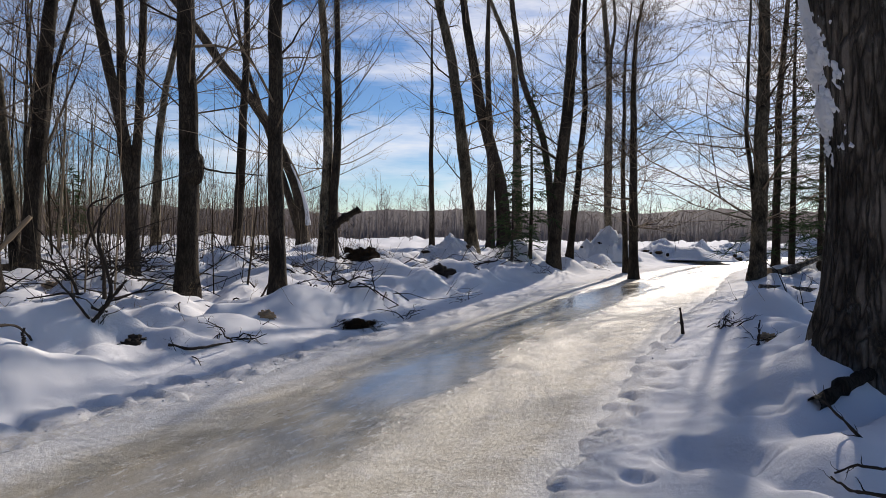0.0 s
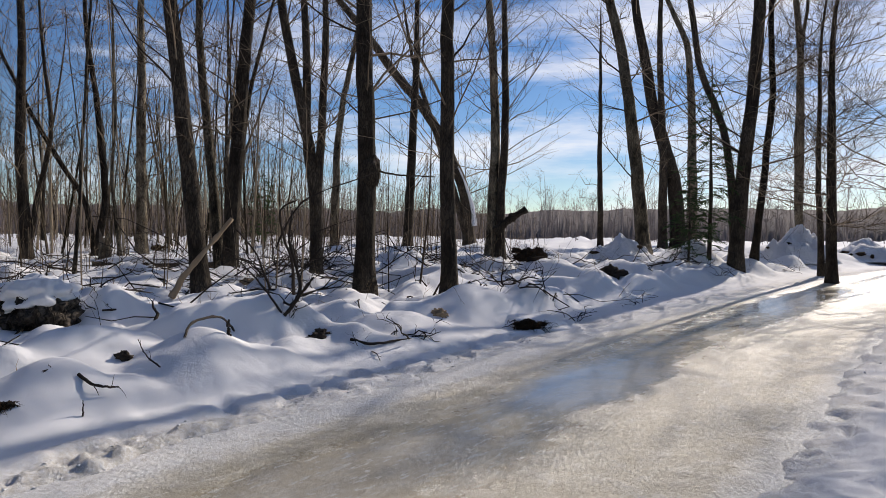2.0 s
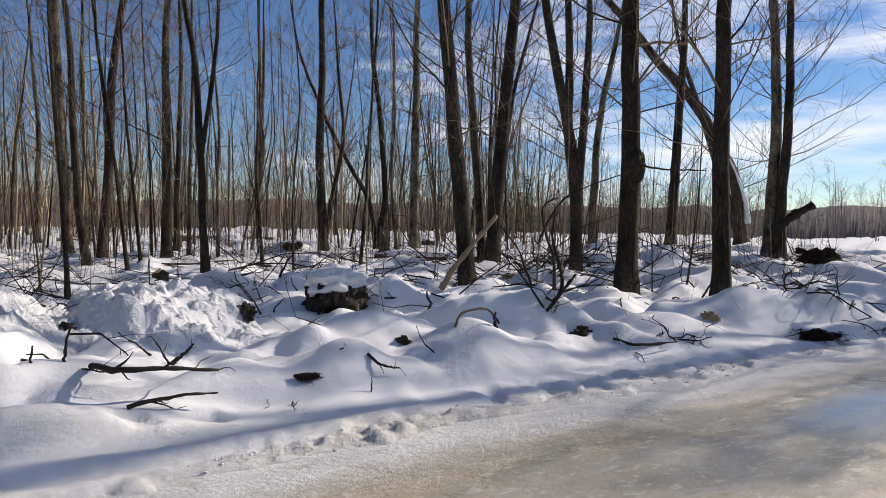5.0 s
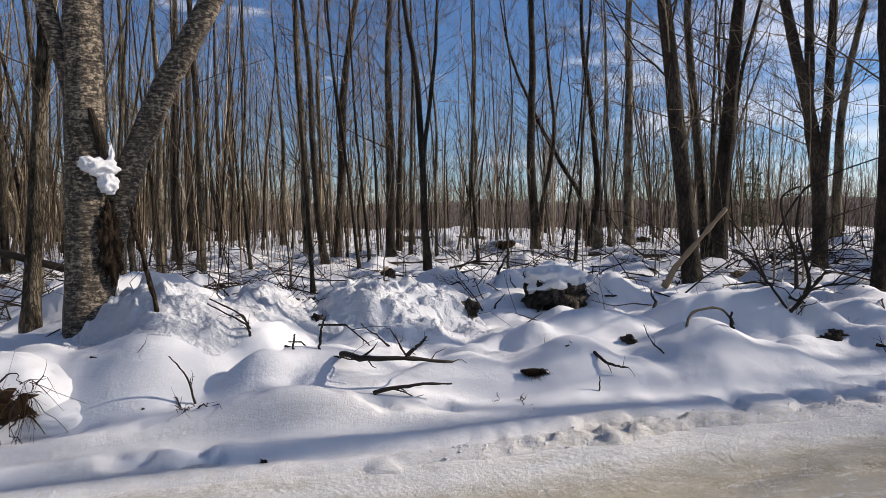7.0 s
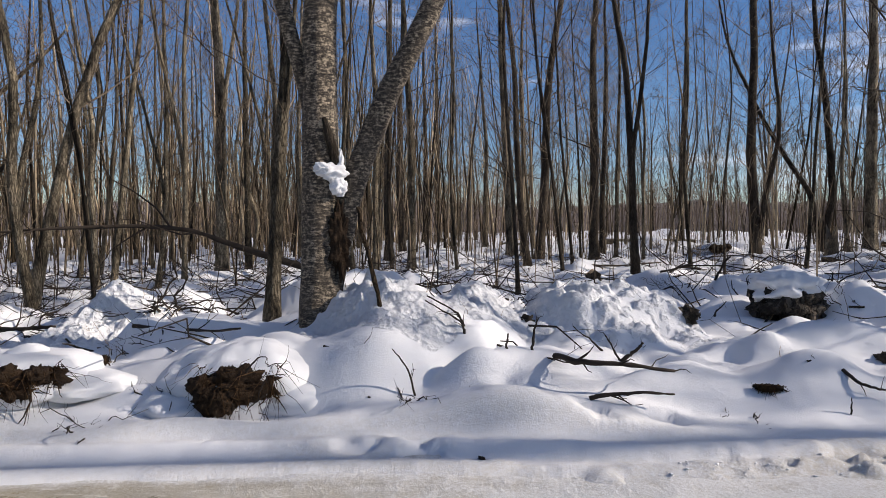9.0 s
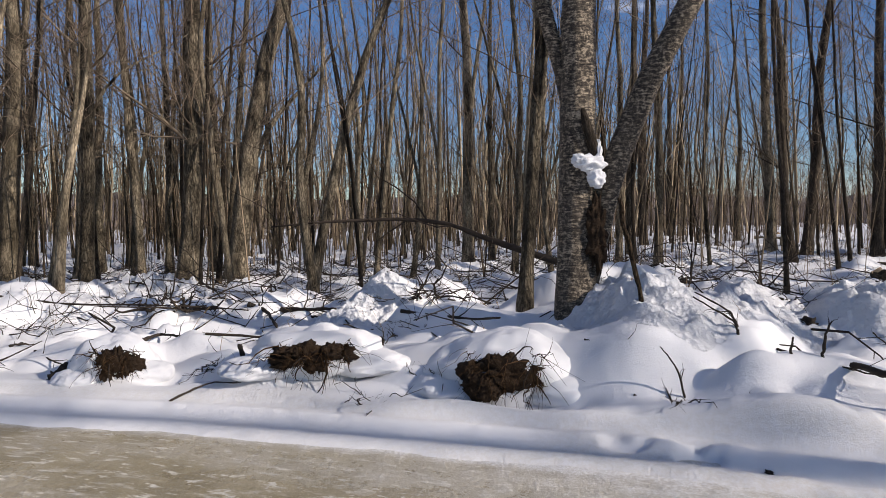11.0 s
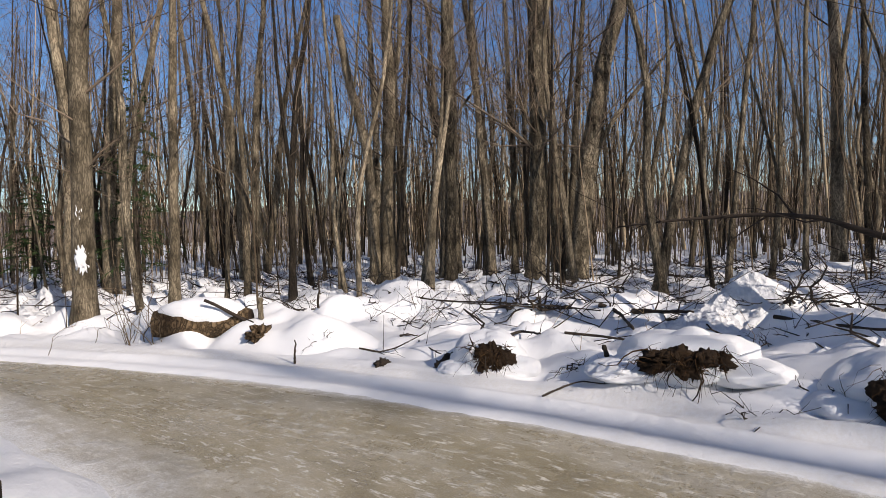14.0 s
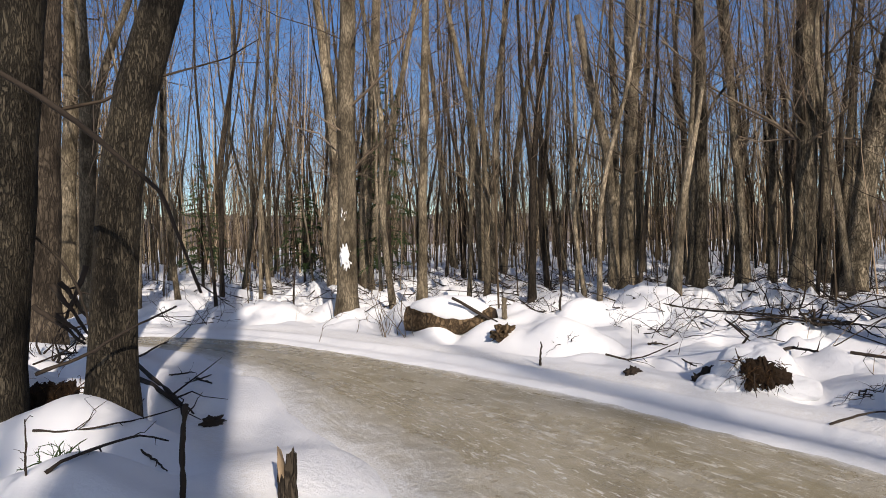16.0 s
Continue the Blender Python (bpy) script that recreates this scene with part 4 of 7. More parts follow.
bare_tree(-17.54, 17.69, [(0.174, [(3.0, -0.12, -0.12), (6.6, -0.06, -0.06), (9.0, -0.12, -0.12)]), (0.092, [(2.4, 0.24, 0.24), (4.0, 0.53, 0.51), (6.6, 0.31, 0.3), (9.0, 0.16, 0.16)])], "bare dark-barked tree with a forked trunk in snow, backlit shade in its bark tone", DARK_SHADED_BARK, boughs=40, twigs=6, fine=0.0045, ends=2, sides=9)
bare_tree(-16.83, 19.73, [(0.128, [(2.0, 0.27, 0.23), (5.1, 0.03, 0.03), (7.2, -0.2, -0.18), (9.2, -0.24, -0.21)]), (0.096, [(2.0, -0.19, -0.16), (2.8, -0.65, -0.57), (4.3, -1.25, -1.14)])], "bare dark-barked tree with a forked trunk in snow, backlit shade in its bark tone", DARK_SHADED_BARK, boughs=40, twigs=6, fine=0.0045, ends=2, sides=9)
bare_tree(-17.59, 23.06, [(0.215, [(4.3, -0.05, -0.04), (7.7, -0.02, -0.01), (10.0, -0.01, -0.01)])], "bare grey-brown tree with a slender trunk in snow", BARK, boughs=40, twigs=6, fine=0.0045, ends=2, sides=9)
bare_tree(-18.69, 5.16, [(0.095, [(2.8, 0.01, 0.03), (5.0, 0.0, 0.01), (7.1, -0.02, -0.09)])], "bare grey-brown tree with a slender trunk in snow", BARK, boughs=24, twigs=5, ends=2, sides=9)
bare_tree(-25.15, 7.45, [(0.162, [(3.3, -0.0, -0.01), (6.3, -0.0, -0.0), (9.3, 0.01, 0.04)])], "bare grey-brown tree with a slender trunk in snow", BARK, boughs=20, twigs=3, ends=2, sides=9)
bare_tree(-17.59, 5.87, [(0.106, [(2.7, -0.02, -0.07), (5.4, -0.06, -0.18), (6.9, -0.08, -0.26)])], "bare grey-brown tree with a slender trunk in snow", BARK, boughs=24, twigs=5, ends=2, sides=9)
bare_tree(-36.4, 12.83, [(0.16, [(5.7, 0.01, 0.02), (9.6, -0.03, -0.1), (13.2, -0.04, -0.11)])], "bare dark-barked tree with a slender trunk in snow, backlit shade in its bark tone", DARK_SHADED_BARK, boughs=20, twigs=3, ends=2, sides=9)
bare_tree(-28.03, 23.47, [(0.136, [(5.4, 0.06, 0.08), (9.9, 0.15, 0.17), (12.8, 0.11, 0.13)])], "bare dark-barked tree with a slender trunk in snow, backlit shade in its bark tone", DARK_SHADED_BARK, boughs=20, twigs=3, ends=2, sides=9)
bare_tree(-32.48, 14.76, [(0.133, [(5.4, -0.0, -0.0), (8.2, -0.1, -0.23), (12.4, -0.19, -0.44)])], "bare grey-brown tree with a slender trunk in snow", BARK, boughs=20, twigs=3, ends=2, sides=9)
bare_tree(-17.21, -10.18, [(0.228, [(2.7, -0.02, 0.03), (5.2, -0.08, 0.13), (6.8, -0.09, 0.14)])], "bare tree with pale tan sunlit bark", PALE_SUNLIT_BARK, boughs=24, twigs=5, ends=2, sides=9)
bare_tree(-13.9, -6.75, [(0.15, [(2.2, -0.03, 0.05), (4.1, -0.03, 0.07), (5.8, -0.04, 0.08)]), (0.056, [(3.6, -0.06, 0.12), (4.1, -0.21, 0.44), (4.5, -0.4, 0.86), (4.7, -0.58, 1.3)])], "bare grey-brown tree with a forked trunk in snow", BARK, boughs=30, twigs=5, sides=12)
bare_tree(-12.35, -6.46, [(0.084, [(1.4, -0.07, 0.12), (2.3, -0.13, 0.25)])], "bare tree with pale tan sunlit bark", PALE_SUNLIT_BARK, boughs=8, twigs=3, tall=4.5, sides=12)
bare_tree(-17.42, -7.2, [(0.13, [(2.8, 0.02, -0.05), (5.1, 0.07, -0.16), (6.8, 0.14, -0.33)])], "bare grey-brown tree with a slender trunk in snow", BARK, boughs=24, twigs=5, ends=2, sides=9)
bare_tree(-14.96, -5.11, [(0.211, [(2.6, -0.05, 0.13), (4.7, -0.07, 0.19), (6.1, -0.08, 0.24)])], "bare tree with a stout grey furrowed trunk", BARK, boughs=30, twigs=5, sides=12)
bare_tree(-19.82, -6.0, [(0.152, [(3.3, 0.01, -0.03), (5.3, 0.06, -0.19), (7.7, 0.06, -0.2)])], "bare grey-brown tree with a slender trunk in snow", BARK, boughs=24, twigs=5, ends=2, sides=9)
bare_tree(-17.5, -4.79, [(0.25, [(1.7, -0.06, 0.2), (3.6, -0.12, 0.43), (5.3, -0.19, 0.74), (7.0, -0.3, 1.23)]), (0.103, [(3.1, -0.12, 0.45), (4.1, -0.25, 1.0), (4.9, -0.39, 1.69), (5.7, -0.5, 2.39)])], "bare tree with a stout grey furrowed trunk", BARK, boughs=24, twigs=5, ends=2, sides=9)
bare_tree(-20.96, -5.98, [(0.124, [(3.1, -0.06, 0.19), (6.1, -0.12, 0.43), (8.1, -0.16, 0.58)])], "bare grey-brown tree with a slender trunk in snow", BARK, boughs=24, twigs=5, ends=2, sides=9)
bare_tree(-14.6, -2.41, [(0.113, [(1.7, -0.05, 0.33), (3.2, -0.09, 0.63), (4.8, -0.14, 1.04), (6.0, -0.18, 1.52)])], "bare grey-brown tree that leans over the snow", BARK, boughs=30, twigs=5, sides=12)
bare_tree(-15.87, -1.17, [(0.071, [(1.6, -0.01, 0.08), (3.2, -0.02, 0.32), (4.9, -0.03, 0.55), (6.4, -0.04, 0.65)])], "bare grey-brown tree with a slender trunk in snow", BARK, boughs=30, twigs=5, sides=12)
bare_tree(-19.96, 1.17, [(0.179, [(2.9, -0.0, -0.02), (5.6, -0.0, -0.05), (7.7, -0.01, -0.18)]), (0.098, [(5.1, 0.0, 0.05), (6.4, 0.02, 0.33), (7.7, 0.03, 0.46)])], "bare grey-brown tree with a forked trunk in snow", BARK, boughs=24, twigs=5, ends=2, sides=9)
bare_tree(-22.35, 2.08, [(0.11, [(3.1, -0.01, -0.06), (5.8, -0.01, -0.12), (8.4, -0.01, -0.07)])], "bare grey-brown tree with a slender trunk in snow", BARK, boughs=24, twigs=5, ends=2, sides=9)
bare_tree(-18.91, -8.78, [(0.119, [(2.9, 0.02, -0.05), (5.1, -0.01, 0.02), (7.4, 0.0, -0.0)])], "bare grey-brown tree with a slender trunk in snow", BARK, boughs=24, twigs=5, ends=2, sides=9)
bare_tree(-19.24, -7.1, [(0.1, [(2.9, -0.02, 0.04), (5.2, 0.01, -0.03), (7.5, 0.04, -0.09)])], "bare grey-brown tree with a slender trunk in snow", BARK, boughs=24, twigs=5, ends=2, sides=9)
bare_tree(-21.2, -11.9, [(0.12, [(3.1, 0.0, -0.01), (5.6, -0.07, 0.13), (8.2, -0.19, 0.34)])], "bare grey-brown tree with a slender trunk in snow", BARK, boughs=24, twigs=5, ends=2, sides=9)
bare_tree(-30.61, 9.68, [(0.185, [(3.5, -0.03, -0.08), (7.3, -0.02, -0.07), (11.0, 0.0, 0.01)])], "bare dark-barked tree with a slender trunk in snow, backlit shade in its bark tone", DARK_SHADED_BARK, boughs=20, twigs=3, ends=2, sides=9)
bare_tree(-45.9, 17.09, [(0.223, [(6.5, -0.03, -0.07), (12.1, -0.02, -0.06), (15.9, -0.06, -0.17)])], "bare dark-barked tree with a slender trunk in snow, backlit shade in its bark tone", DARK_SHADED_BARK, boughs=20, twigs=3, ends=2, sides=9)
marked_tree = bare_tree(-7.94, -10.5, [(0.186, [(2.7, -0.05, 0.04), (4.5, -0.07, 0.06), (5.7, -0.1, 0.08)])], "straight tan trunk with a white patch of snow on it", PALE_SUNLIT_BARK, boughs=30, twigs=5, sides=12)
bare_tree(-12.22, -15.35, [(0.188, [(2.9, -0.05, 0.04), (5.7, -0.27, 0.22), (8.0, -0.38, 0.31)]), (0.126, [(2.4, -0.25, 0.2), (4.0, -0.57, 0.47), (6.1, -0.9, 0.76), (8.0, -1.16, 1.0)])], "bare tree with pale tan sunlit bark and forked stems", PALE_SUNLIT_BARK, boughs=24, twigs=5, ends=2, sides=9)
bare_tree(-11.48, -15.85, [(0.172, [(2.9, -0.08, 0.06), (5.2, 0.03, -0.02), (7.9, 0.27, -0.19)])], "bare tree with pale tan sunlit bark", PALE_SUNLIT_BARK, boughs=24, twigs=5, ends=2, sides=9)
bare_tree(-9.95, -10.65, [(0.103, [(2.8, -0.04, 0.04), (4.9, -0.11, 0.1), (6.2, -0.11, 0.11)])], "bare tree with pale tan sunlit bark", PALE_SUNLIT_BARK, boughs=30, twigs=5, sides=12)
bare_tree(-21.31, -20.76, [(0.169, [(3.6, 0.29, -0.29), (6.8, 0.41, -0.42), (8.7, 0.56, -0.56)])], "bare tree with pale tan sunlit bark", PALE_SUNLIT_BARK, boughs=20, twigs=3, ends=2, sides=9)
bare_tree(-16.41, -14.76, [(0.142, [(3.0, 0.08, -0.09), (5.7, 0.28, -0.31), (8.0, 0.62, -0.66), (8.9, 0.73, -0.77)])], "bare tree with pale tan sunlit bark", PALE_SUNLIT_BARK, boughs=24, twigs=5, ends=2, sides=9)
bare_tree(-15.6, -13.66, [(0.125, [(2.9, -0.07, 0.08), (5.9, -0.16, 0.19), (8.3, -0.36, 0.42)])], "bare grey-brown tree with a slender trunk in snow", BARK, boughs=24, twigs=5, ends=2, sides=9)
bare_tree(-19.02, -16.15, [(0.131, [(3.2, -0.23, 0.28), (6.2, -0.51, 0.63), (8.9, -0.96, 1.22), (9.7, -1.09, 1.39)])], "bare tree with pale tan sunlit bark", PALE_SUNLIT_BARK, boughs=20, twigs=3, ends=2, sides=9)
bare_tree(-16.04, -9.87, [(0.151, [(2.7, 0.04, -0.06), (3.8, 0.1, -0.16), (5.3, 0.28, -0.45), (7.0, 0.44, -0.7)])], "snapped pale trunk with a splintered top", PALE_SUNLIT_BARK, boughs=0, broken=True, ends=2, sides=9)
bare_tree(-16.18, -9.62, [(0.166, [(2.6, -0.05, 0.08), (5.1, -0.12, 0.22), (7.4, -0.09, 0.15)]), (0.105, [(4.9, -0.12, 0.21), (6.2, -0.26, 0.47), (7.3, -0.27, 0.49)])], "bare tree with pale tan sunlit bark and forked stems", PALE_SUNLIT_BARK, boughs=24, twigs=5, ends=2, sides=9)
bare_tree(-18.24, -11.24, [(0.121, [(2.8, -0.05, 0.08), (5.8, -0.02, 0.04), (8.3, -0.01, 0.02)])], "bare grey-brown tree with a slender trunk in snow", BARK, boughs=24, twigs=5, ends=2, sides=9)
bare_tree(-12.07, -6.26, [(0.086, [(1.7, -0.08, 0.16), (2.6, -0.15, 0.33)])], "bare tree with pale tan sunlit bark", PALE_SUNLIT_BARK, boughs=8, twigs=3, tall=4.5, sides=12)
bare_tree(-13.11, -6.29, [(0.127, [(2.3, -0.01, 0.03), (4.1, -0.03, 0.07), (5.8, -0.04, 0.09)])], "bare grey-brown tree with a slender trunk in snow", BARK, boughs=30, twigs=5, sides=12)
bare_tree(-16.79, -6.82, [(0.109, [(2.5, 0.03, -0.08), (4.5, 0.09, -0.22), (6.9, 0.13, -0.34)])], "bare grey-brown tree with a slender trunk in snow", BARK, boughs=24, twigs=5, ends=2, sides=9)
bare_tree(-21.62, -10.58, [(0.127, [(3.5, -0.02, 0.04), (6.2, 0.07, -0.15), (9.0, 0.13, -0.27)])], "bare grey-brown tree with a slender trunk in snow", BARK, boughs=24, twigs=5, ends=2, sides=9)
bare_tree(-9.22, -15.33, [(0.064, [(1.5, 0.06, -0.04), (2.5, 0.1, -0.06)])], "bare tree with pale tan sunlit bark", PALE_SUNLIT_BARK, boughs=8, twigs=3, tall=4.5, ends=2, sides=9)
bare_tree(-2.4, -6.12, [(0.175, [(1.1, -0.06, 0.02), (2.2, -0.19, 0.07), (2.9, -0.35, 0.13), (3.3, -0.48, 0.18)])], "leaning dark trunk beside the trail", PLATED_BARK, boughs=26, twigs=5, sides=28, low=4.8, flare=0.3)
bare_tree(-1.61, -6.26, [(0.241, [(1.6, -0.09, 0.02), (2.4, -0.16, 0.03), (3.2, -0.21, 0.04)])], "thick rough-barked trunk beside the trail", PLATED_BARK, boughs=26, twigs=5, sides=28, low=4.8, flare=0.3)
bare_tree(-3.25, -11.42, [(0.27, [(1.7, -0.04, 0.01), (3.3, -0.1, 0.03), (4.9, -0.18, 0.04)])], "dark shaded trunk behind fallen branches", DARK_SHADED_BARK, boughs=30, twigs=5, sides=12)
bare_tree(-4.75, -15.52, [(0.168, [(2.6, -0.08, 0.02), (4.3, -0.22, 0.06), (6.3, -0.25, 0.07)])], "bare tree with pale tan sunlit bark", PALE_SUNLIT_BARK, boughs=30, twigs=5, sides=12)
bare_tree(-5.04, -15.1, [(0.152, [(2.6, 0.01, -0.0), (4.3, -0.08, 0.02), (6.3, -0.03, 0.01)]), (0.114, [(3.8, -0.11, 0.03), (4.9, -0.38, 0.12), (6.4, -0.85, 0.29)])], "bare tree with pale tan sunlit bark and forked stems", PALE_SUNLIT_BARK, boughs=30, twigs=5, sides=12)
birch = bare_tree(-7.75, 1.60, [(0.20, [(1.1, 0.0, -0.01), (1.8, -0.01, -0.03), (2.6, 0.0, -0.04), (3.0, -0.01, -0.04), (5.0, 0.0, 0.05)]),
                        (0.142, [(0.5, 0.04, 0.17), (1.05, 0.06, 0.26), (1.5, 0.09, 0.35), (1.9, 0.11, 0.46), (2.3, 0.16, 0.66), (2.7, 0.22, 0.88), (3.1, 0.29, 1.10), (4.0, 0.40, 1.45), (7.0, 0.55, 1.9)]),
                        (0.10, [(2.3, 0.0, -0.03), (2.65, -0.03, -0.19), (3.0, -0.04, -0.30), (4.5, -0.1, -0.6)])],
          "large forked birch with curling bark and snow in its crotch", BIRCH, 26, 5, sides=32, low=3.2, name="birch", flare=0.3, rough=0.03)
under("dead_stub", mesh_of("dead_stub", *gather([tubes(np.array([[(0.14, 0.20, 1.42), (0.20, 0.12, 1.66), (0.21, 0.04, 1.90), (0.22, 0.0, 2.05)]]), np.array([[0.05, 0.055, 0.05, 0.02]]), 9)]), DARK_SHADED_BARK), birch, "dead broken branch in the crotch")
maple = bare_tree(3.99, 6.49, [(0.465, [(0.6, 0.04, -0.02), (1.2, 0.07, -0.04), (1.9, 0.02, -0.01), (2.45, -0.05, 0.03), (3.0, -0.16, 0.10), (3.5, -0.25, 0.17), (6.5, -0.65, 0.44)])],
          "very thick old maple with deeply furrowed bark", OLD_BARK, 30, 5, sides=64, low=4.5, name="old_maple", flare=0.36, tall=19)


# ---- the woods round about ----
def wood_tree(seed, tall, r, boughs, twigs):
    rng = np.random.RandomState(seed)
    lean = rng.normal(0, 0.06, 2)
    bends = [(tall * k, tall * k * lean[0] + rng.normal(0, 0.12), tall * k * lean[1] + rng.normal(0, 0.12)) for k in (0.2, 0.4, 0.62)]
    stems = [(r, bends)]
    if rng.rand() < 0.6:
        d = rng.normal(0, 0.75, 2)
        stems.append((r * 0.7, [bends[0], (tall * 0.45, bends[1][1] + d[0] * 0.5, bends[1][2] + d[1] * 0.5), (tall * 0.7, bends[2][1] + d[0], bends[2][2] + d[1])]))
    return grown(seed, stems, boughs, twigs, sides=7, low=1.8, tall=tall, spread=0.9, ends=2)


def taken(x, y, gap):
    return any((x - a) ** 2 + (y - b) ** 2 < gap * gap for a, b in STANDING)


STANDING = [(o.location.x, o.location.y) for o in scene.objects if o.name.split(".")[0] in ("bare_tree", "birch", "old_maple")]
pick = np.random.RandomState(5)
# trees past the maple, whose long shadows reach the bank
for tx, ty, tr in ((6.7, 11.0, 0.13), (8.3, 8.6, 0.15), (9.6, 12.0, 0.12)):
    bare_tree(tx, ty, [(tr, [(2.0, 0.05, 0.0), (4.5, -0.1, 0.1)])], "bare grey-brown tree behind the old maple", BARK, 30, 5)
models = []
for n in range(12):
    tall, r = pick.uniform(8, 14), pick.uniform(0.03, 0.085)
    tr, cr = wood_tree(300 + n, tall, r, 18, 3)
    v, f = gather(tr)
    models.append((mesh_of("trunk", v, f, (BARK, DARK_SHADED_BARK, PALE_SUNLIT_BARK)[n % 3]), mesh_of("crown", *gather(cr), TWIG)))


def in_woods(yaw, dist):
    """Dense to the left and behind, thin towards the open clearing ahead."""
    if yaw < 28:
        return 0.0
    if yaw < 75:
        return 0.16 + 0.24 * (yaw - 28) / 47
    if yaw < 100:
        return 0.40 + 0.60 * (yaw - 75) / 25
    return 1.0


placed = 0
while placed < 245:
    yaw, dist = pick.uniform(28, 178), math.sqrt(pick.uniform(12.5 ** 2, 36 ** 2))
    x, y = -math.sin(radians(yaw)) * dist, math.cos(radians(yaw)) * dist
    if pick.rand() > in_woods(yaw, dist) or taken(x, y, 0.8) or beside(np.array([x]), np.array([y]))[0][0] < 2.0:
        continue
    STANDING.append((x, y))
    tm, cm = models[pick.randint(len(models))]
    tree = tagged(new("bare_tree"), "slim bare tree among many in the woods", "tree", "bare trees in the woods")
    under("trunk", tm, tree)
    under("crown", cm, tree)
    k = pick.uniform(0.7, 1.15)
    tree.matrix_basis = Matrix.Translation((x, y, ground_at(x, y))) @ Matrix.Rotation(pick.uniform(0, 6.28), 4, "Z") @ Matrix.Diagonal((k, k, pick.uniform(0.9, 1.15), 1))
    placed += 1


def far_woods(count, yaw0, yaw1, d0, d1, t0, t1, seed, boughs=9, twig=2, thin=0.004, slim=(0.005, 0.011), side=0.42):
    """Many plain slim trees, far off, joined."""
    rng = np.random.RandomState(seed)
    yaw, d = np.radians(rng.uniform(yaw0, yaw1, count)), np.sqrt(rng.uniform(d0 ** 2, d1 ** 2, count))
    base = np.stack([-np.sin(yaw) * d, np.cos(yaw) * d, np.zeros(count)], 1)
    clear = beside(base[:, 0], base[:, 1])[0] > 1.5
    base = base[clear]
    count = len(base)
    base[:, 2] = height(base[:, 0], base[:, 1]) - 0.1
    tall = rng.uniform(t0, t1, count)
    ways = unit(np.stack([rng.normal(0, 0.08, count), rng.normal(0, 0.08, count), np.ones(count)], 1))
    p, r = shoots(rng, base, ways, tall, np.clip(tall * rng.uniform(*slim, count), thin, 1), 4, 0, 0.04, 0.12)
    out = [tubes(p, np.maximum(r, thin), 4)]
    n = count * boughs
    s, w, rr, who = along(rng, p, r, n, 0.15)
    p1, r1 = shoots(rng, s, turned(rng, w, side, 0.15), tall[who] * rng.uniform(0.06, 0.27, n), np.maximum(rr * 0.35, thin), 3, 0.1, 0.12, 0.5)
    out.append(tubes(p1, r1, 3))
    if twig:
        s, w, rr, bough = along(rng, p1, r1, n * twig)
        p2, r2 = shoots(rng, s, turned(rng, w, 0.5, 0.1), tall[who[bough]] * rng.uniform(0.03, 0.1, n * twig), np.maximum(rr * 0.5, thin * 0.8), 2, 0.05, 0.1, 0.6)
        out.append(tubes(p2, r2, 3))
    return gather(out)


def stand(name, pieces, material, label, category="woods"):
    return tagged(new(name, mesh_of(name, *pieces, material)), label, category, kind="stuff")


SLENDER = (0.0032, 0.0078)
stand("woods", far_woods(820, 70, 185, 28, 58, 7, 14, 11, 9, 2, 0.007, SLENDER, 0.36), WOODS_TWIG, "many bare grey-brown trunks of the deep woods")
stand("thin_woods", far_woods(330, 26, 76, 24, 66, 5, 12, 19, 10, 4, 0.0055, SLENDER, 0.40), WOODS_TWIG, "scattered slim bare trees before the clearing")
stand("deep_woods", far_woods(650, 78, 185, 54, 105, 8, 13, 14, 7, 1, 0.024, (0.003, 0.006)), WOODS_TWIG, "brown haze of bare trees deep in the woods")
stand("far_treeline", far_woods(1000, -50, 86, 100, 200, 6.0, 12.5, 12, 14, 3, 0.016, (0.003, 0.006), 0.6), HAZED_TWIG, "bare treeline beyond the snowy clearing, haze put into its grey")


def wooded_rise(d, low, high, seed):
    """The last woods on the skyline: a long bank with an uneven, twiggy top."""
    rng = np.random.RandomState(seed)
    a = np.radians(np.arange(-60, 195, 0.05))
    n = len(a)
    top = low + (high - low) * (0.5 + 0.7 * perlin(a * 9, a * 0 + 0.3, TAB[1]) + 0.5 * np.sqrt(perlin(a * 26, a * 0 + 0.7, TAB[2]) ** 2 + 0.02)) + 0.45 * perlin(a * 120, a * 0 + 0.2, TAB[3]) + rng.normal(0, 0.05, n)
    out, rows = [], []
    for back, k in ((0, -0.02), (5, 0.30), (14, 0.58), (26, 0.82), (40, 0.97), (50, 1.0), (80, 0.2)):
        r = d + back + 1.6 * perlin(a * 150, a * 0 + back, TAB[4]) + rng.normal(0, 0.3, n)
        rows.append(np.stack([-np.sin(a) * r, np.cos(a) * r, top * k + 0.6], 1))
    i, j = np.meshgrid(np.arange(len(rows) - 1), np.arange(n - 1), indexing="ij")
    f = np.stack([i * n + j, (i + 1) * n + j, (i + 1) * n + j + 1, i * n + j + 1], -1).reshape(-1, 4)
    return np.concatenate(rows), [f]


stand("distant_woods", wooded_rise(150, 6.6, 9.6, 17), HAZED_WOOD, "solid band of distant woods behind everything")
stand("saplings", far_woods(800, 14, 182, 13, 34, 1.2, 4.5, 15, 4, 2, 0.0035, (0.003, 0.006)), BRUSH, "thin leafless saplings standing in the snow", "saplings")
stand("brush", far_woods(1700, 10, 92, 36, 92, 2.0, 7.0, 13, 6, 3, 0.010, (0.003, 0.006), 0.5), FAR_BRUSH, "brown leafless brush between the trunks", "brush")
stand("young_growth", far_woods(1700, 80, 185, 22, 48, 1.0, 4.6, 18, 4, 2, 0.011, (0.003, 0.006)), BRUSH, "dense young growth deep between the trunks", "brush")
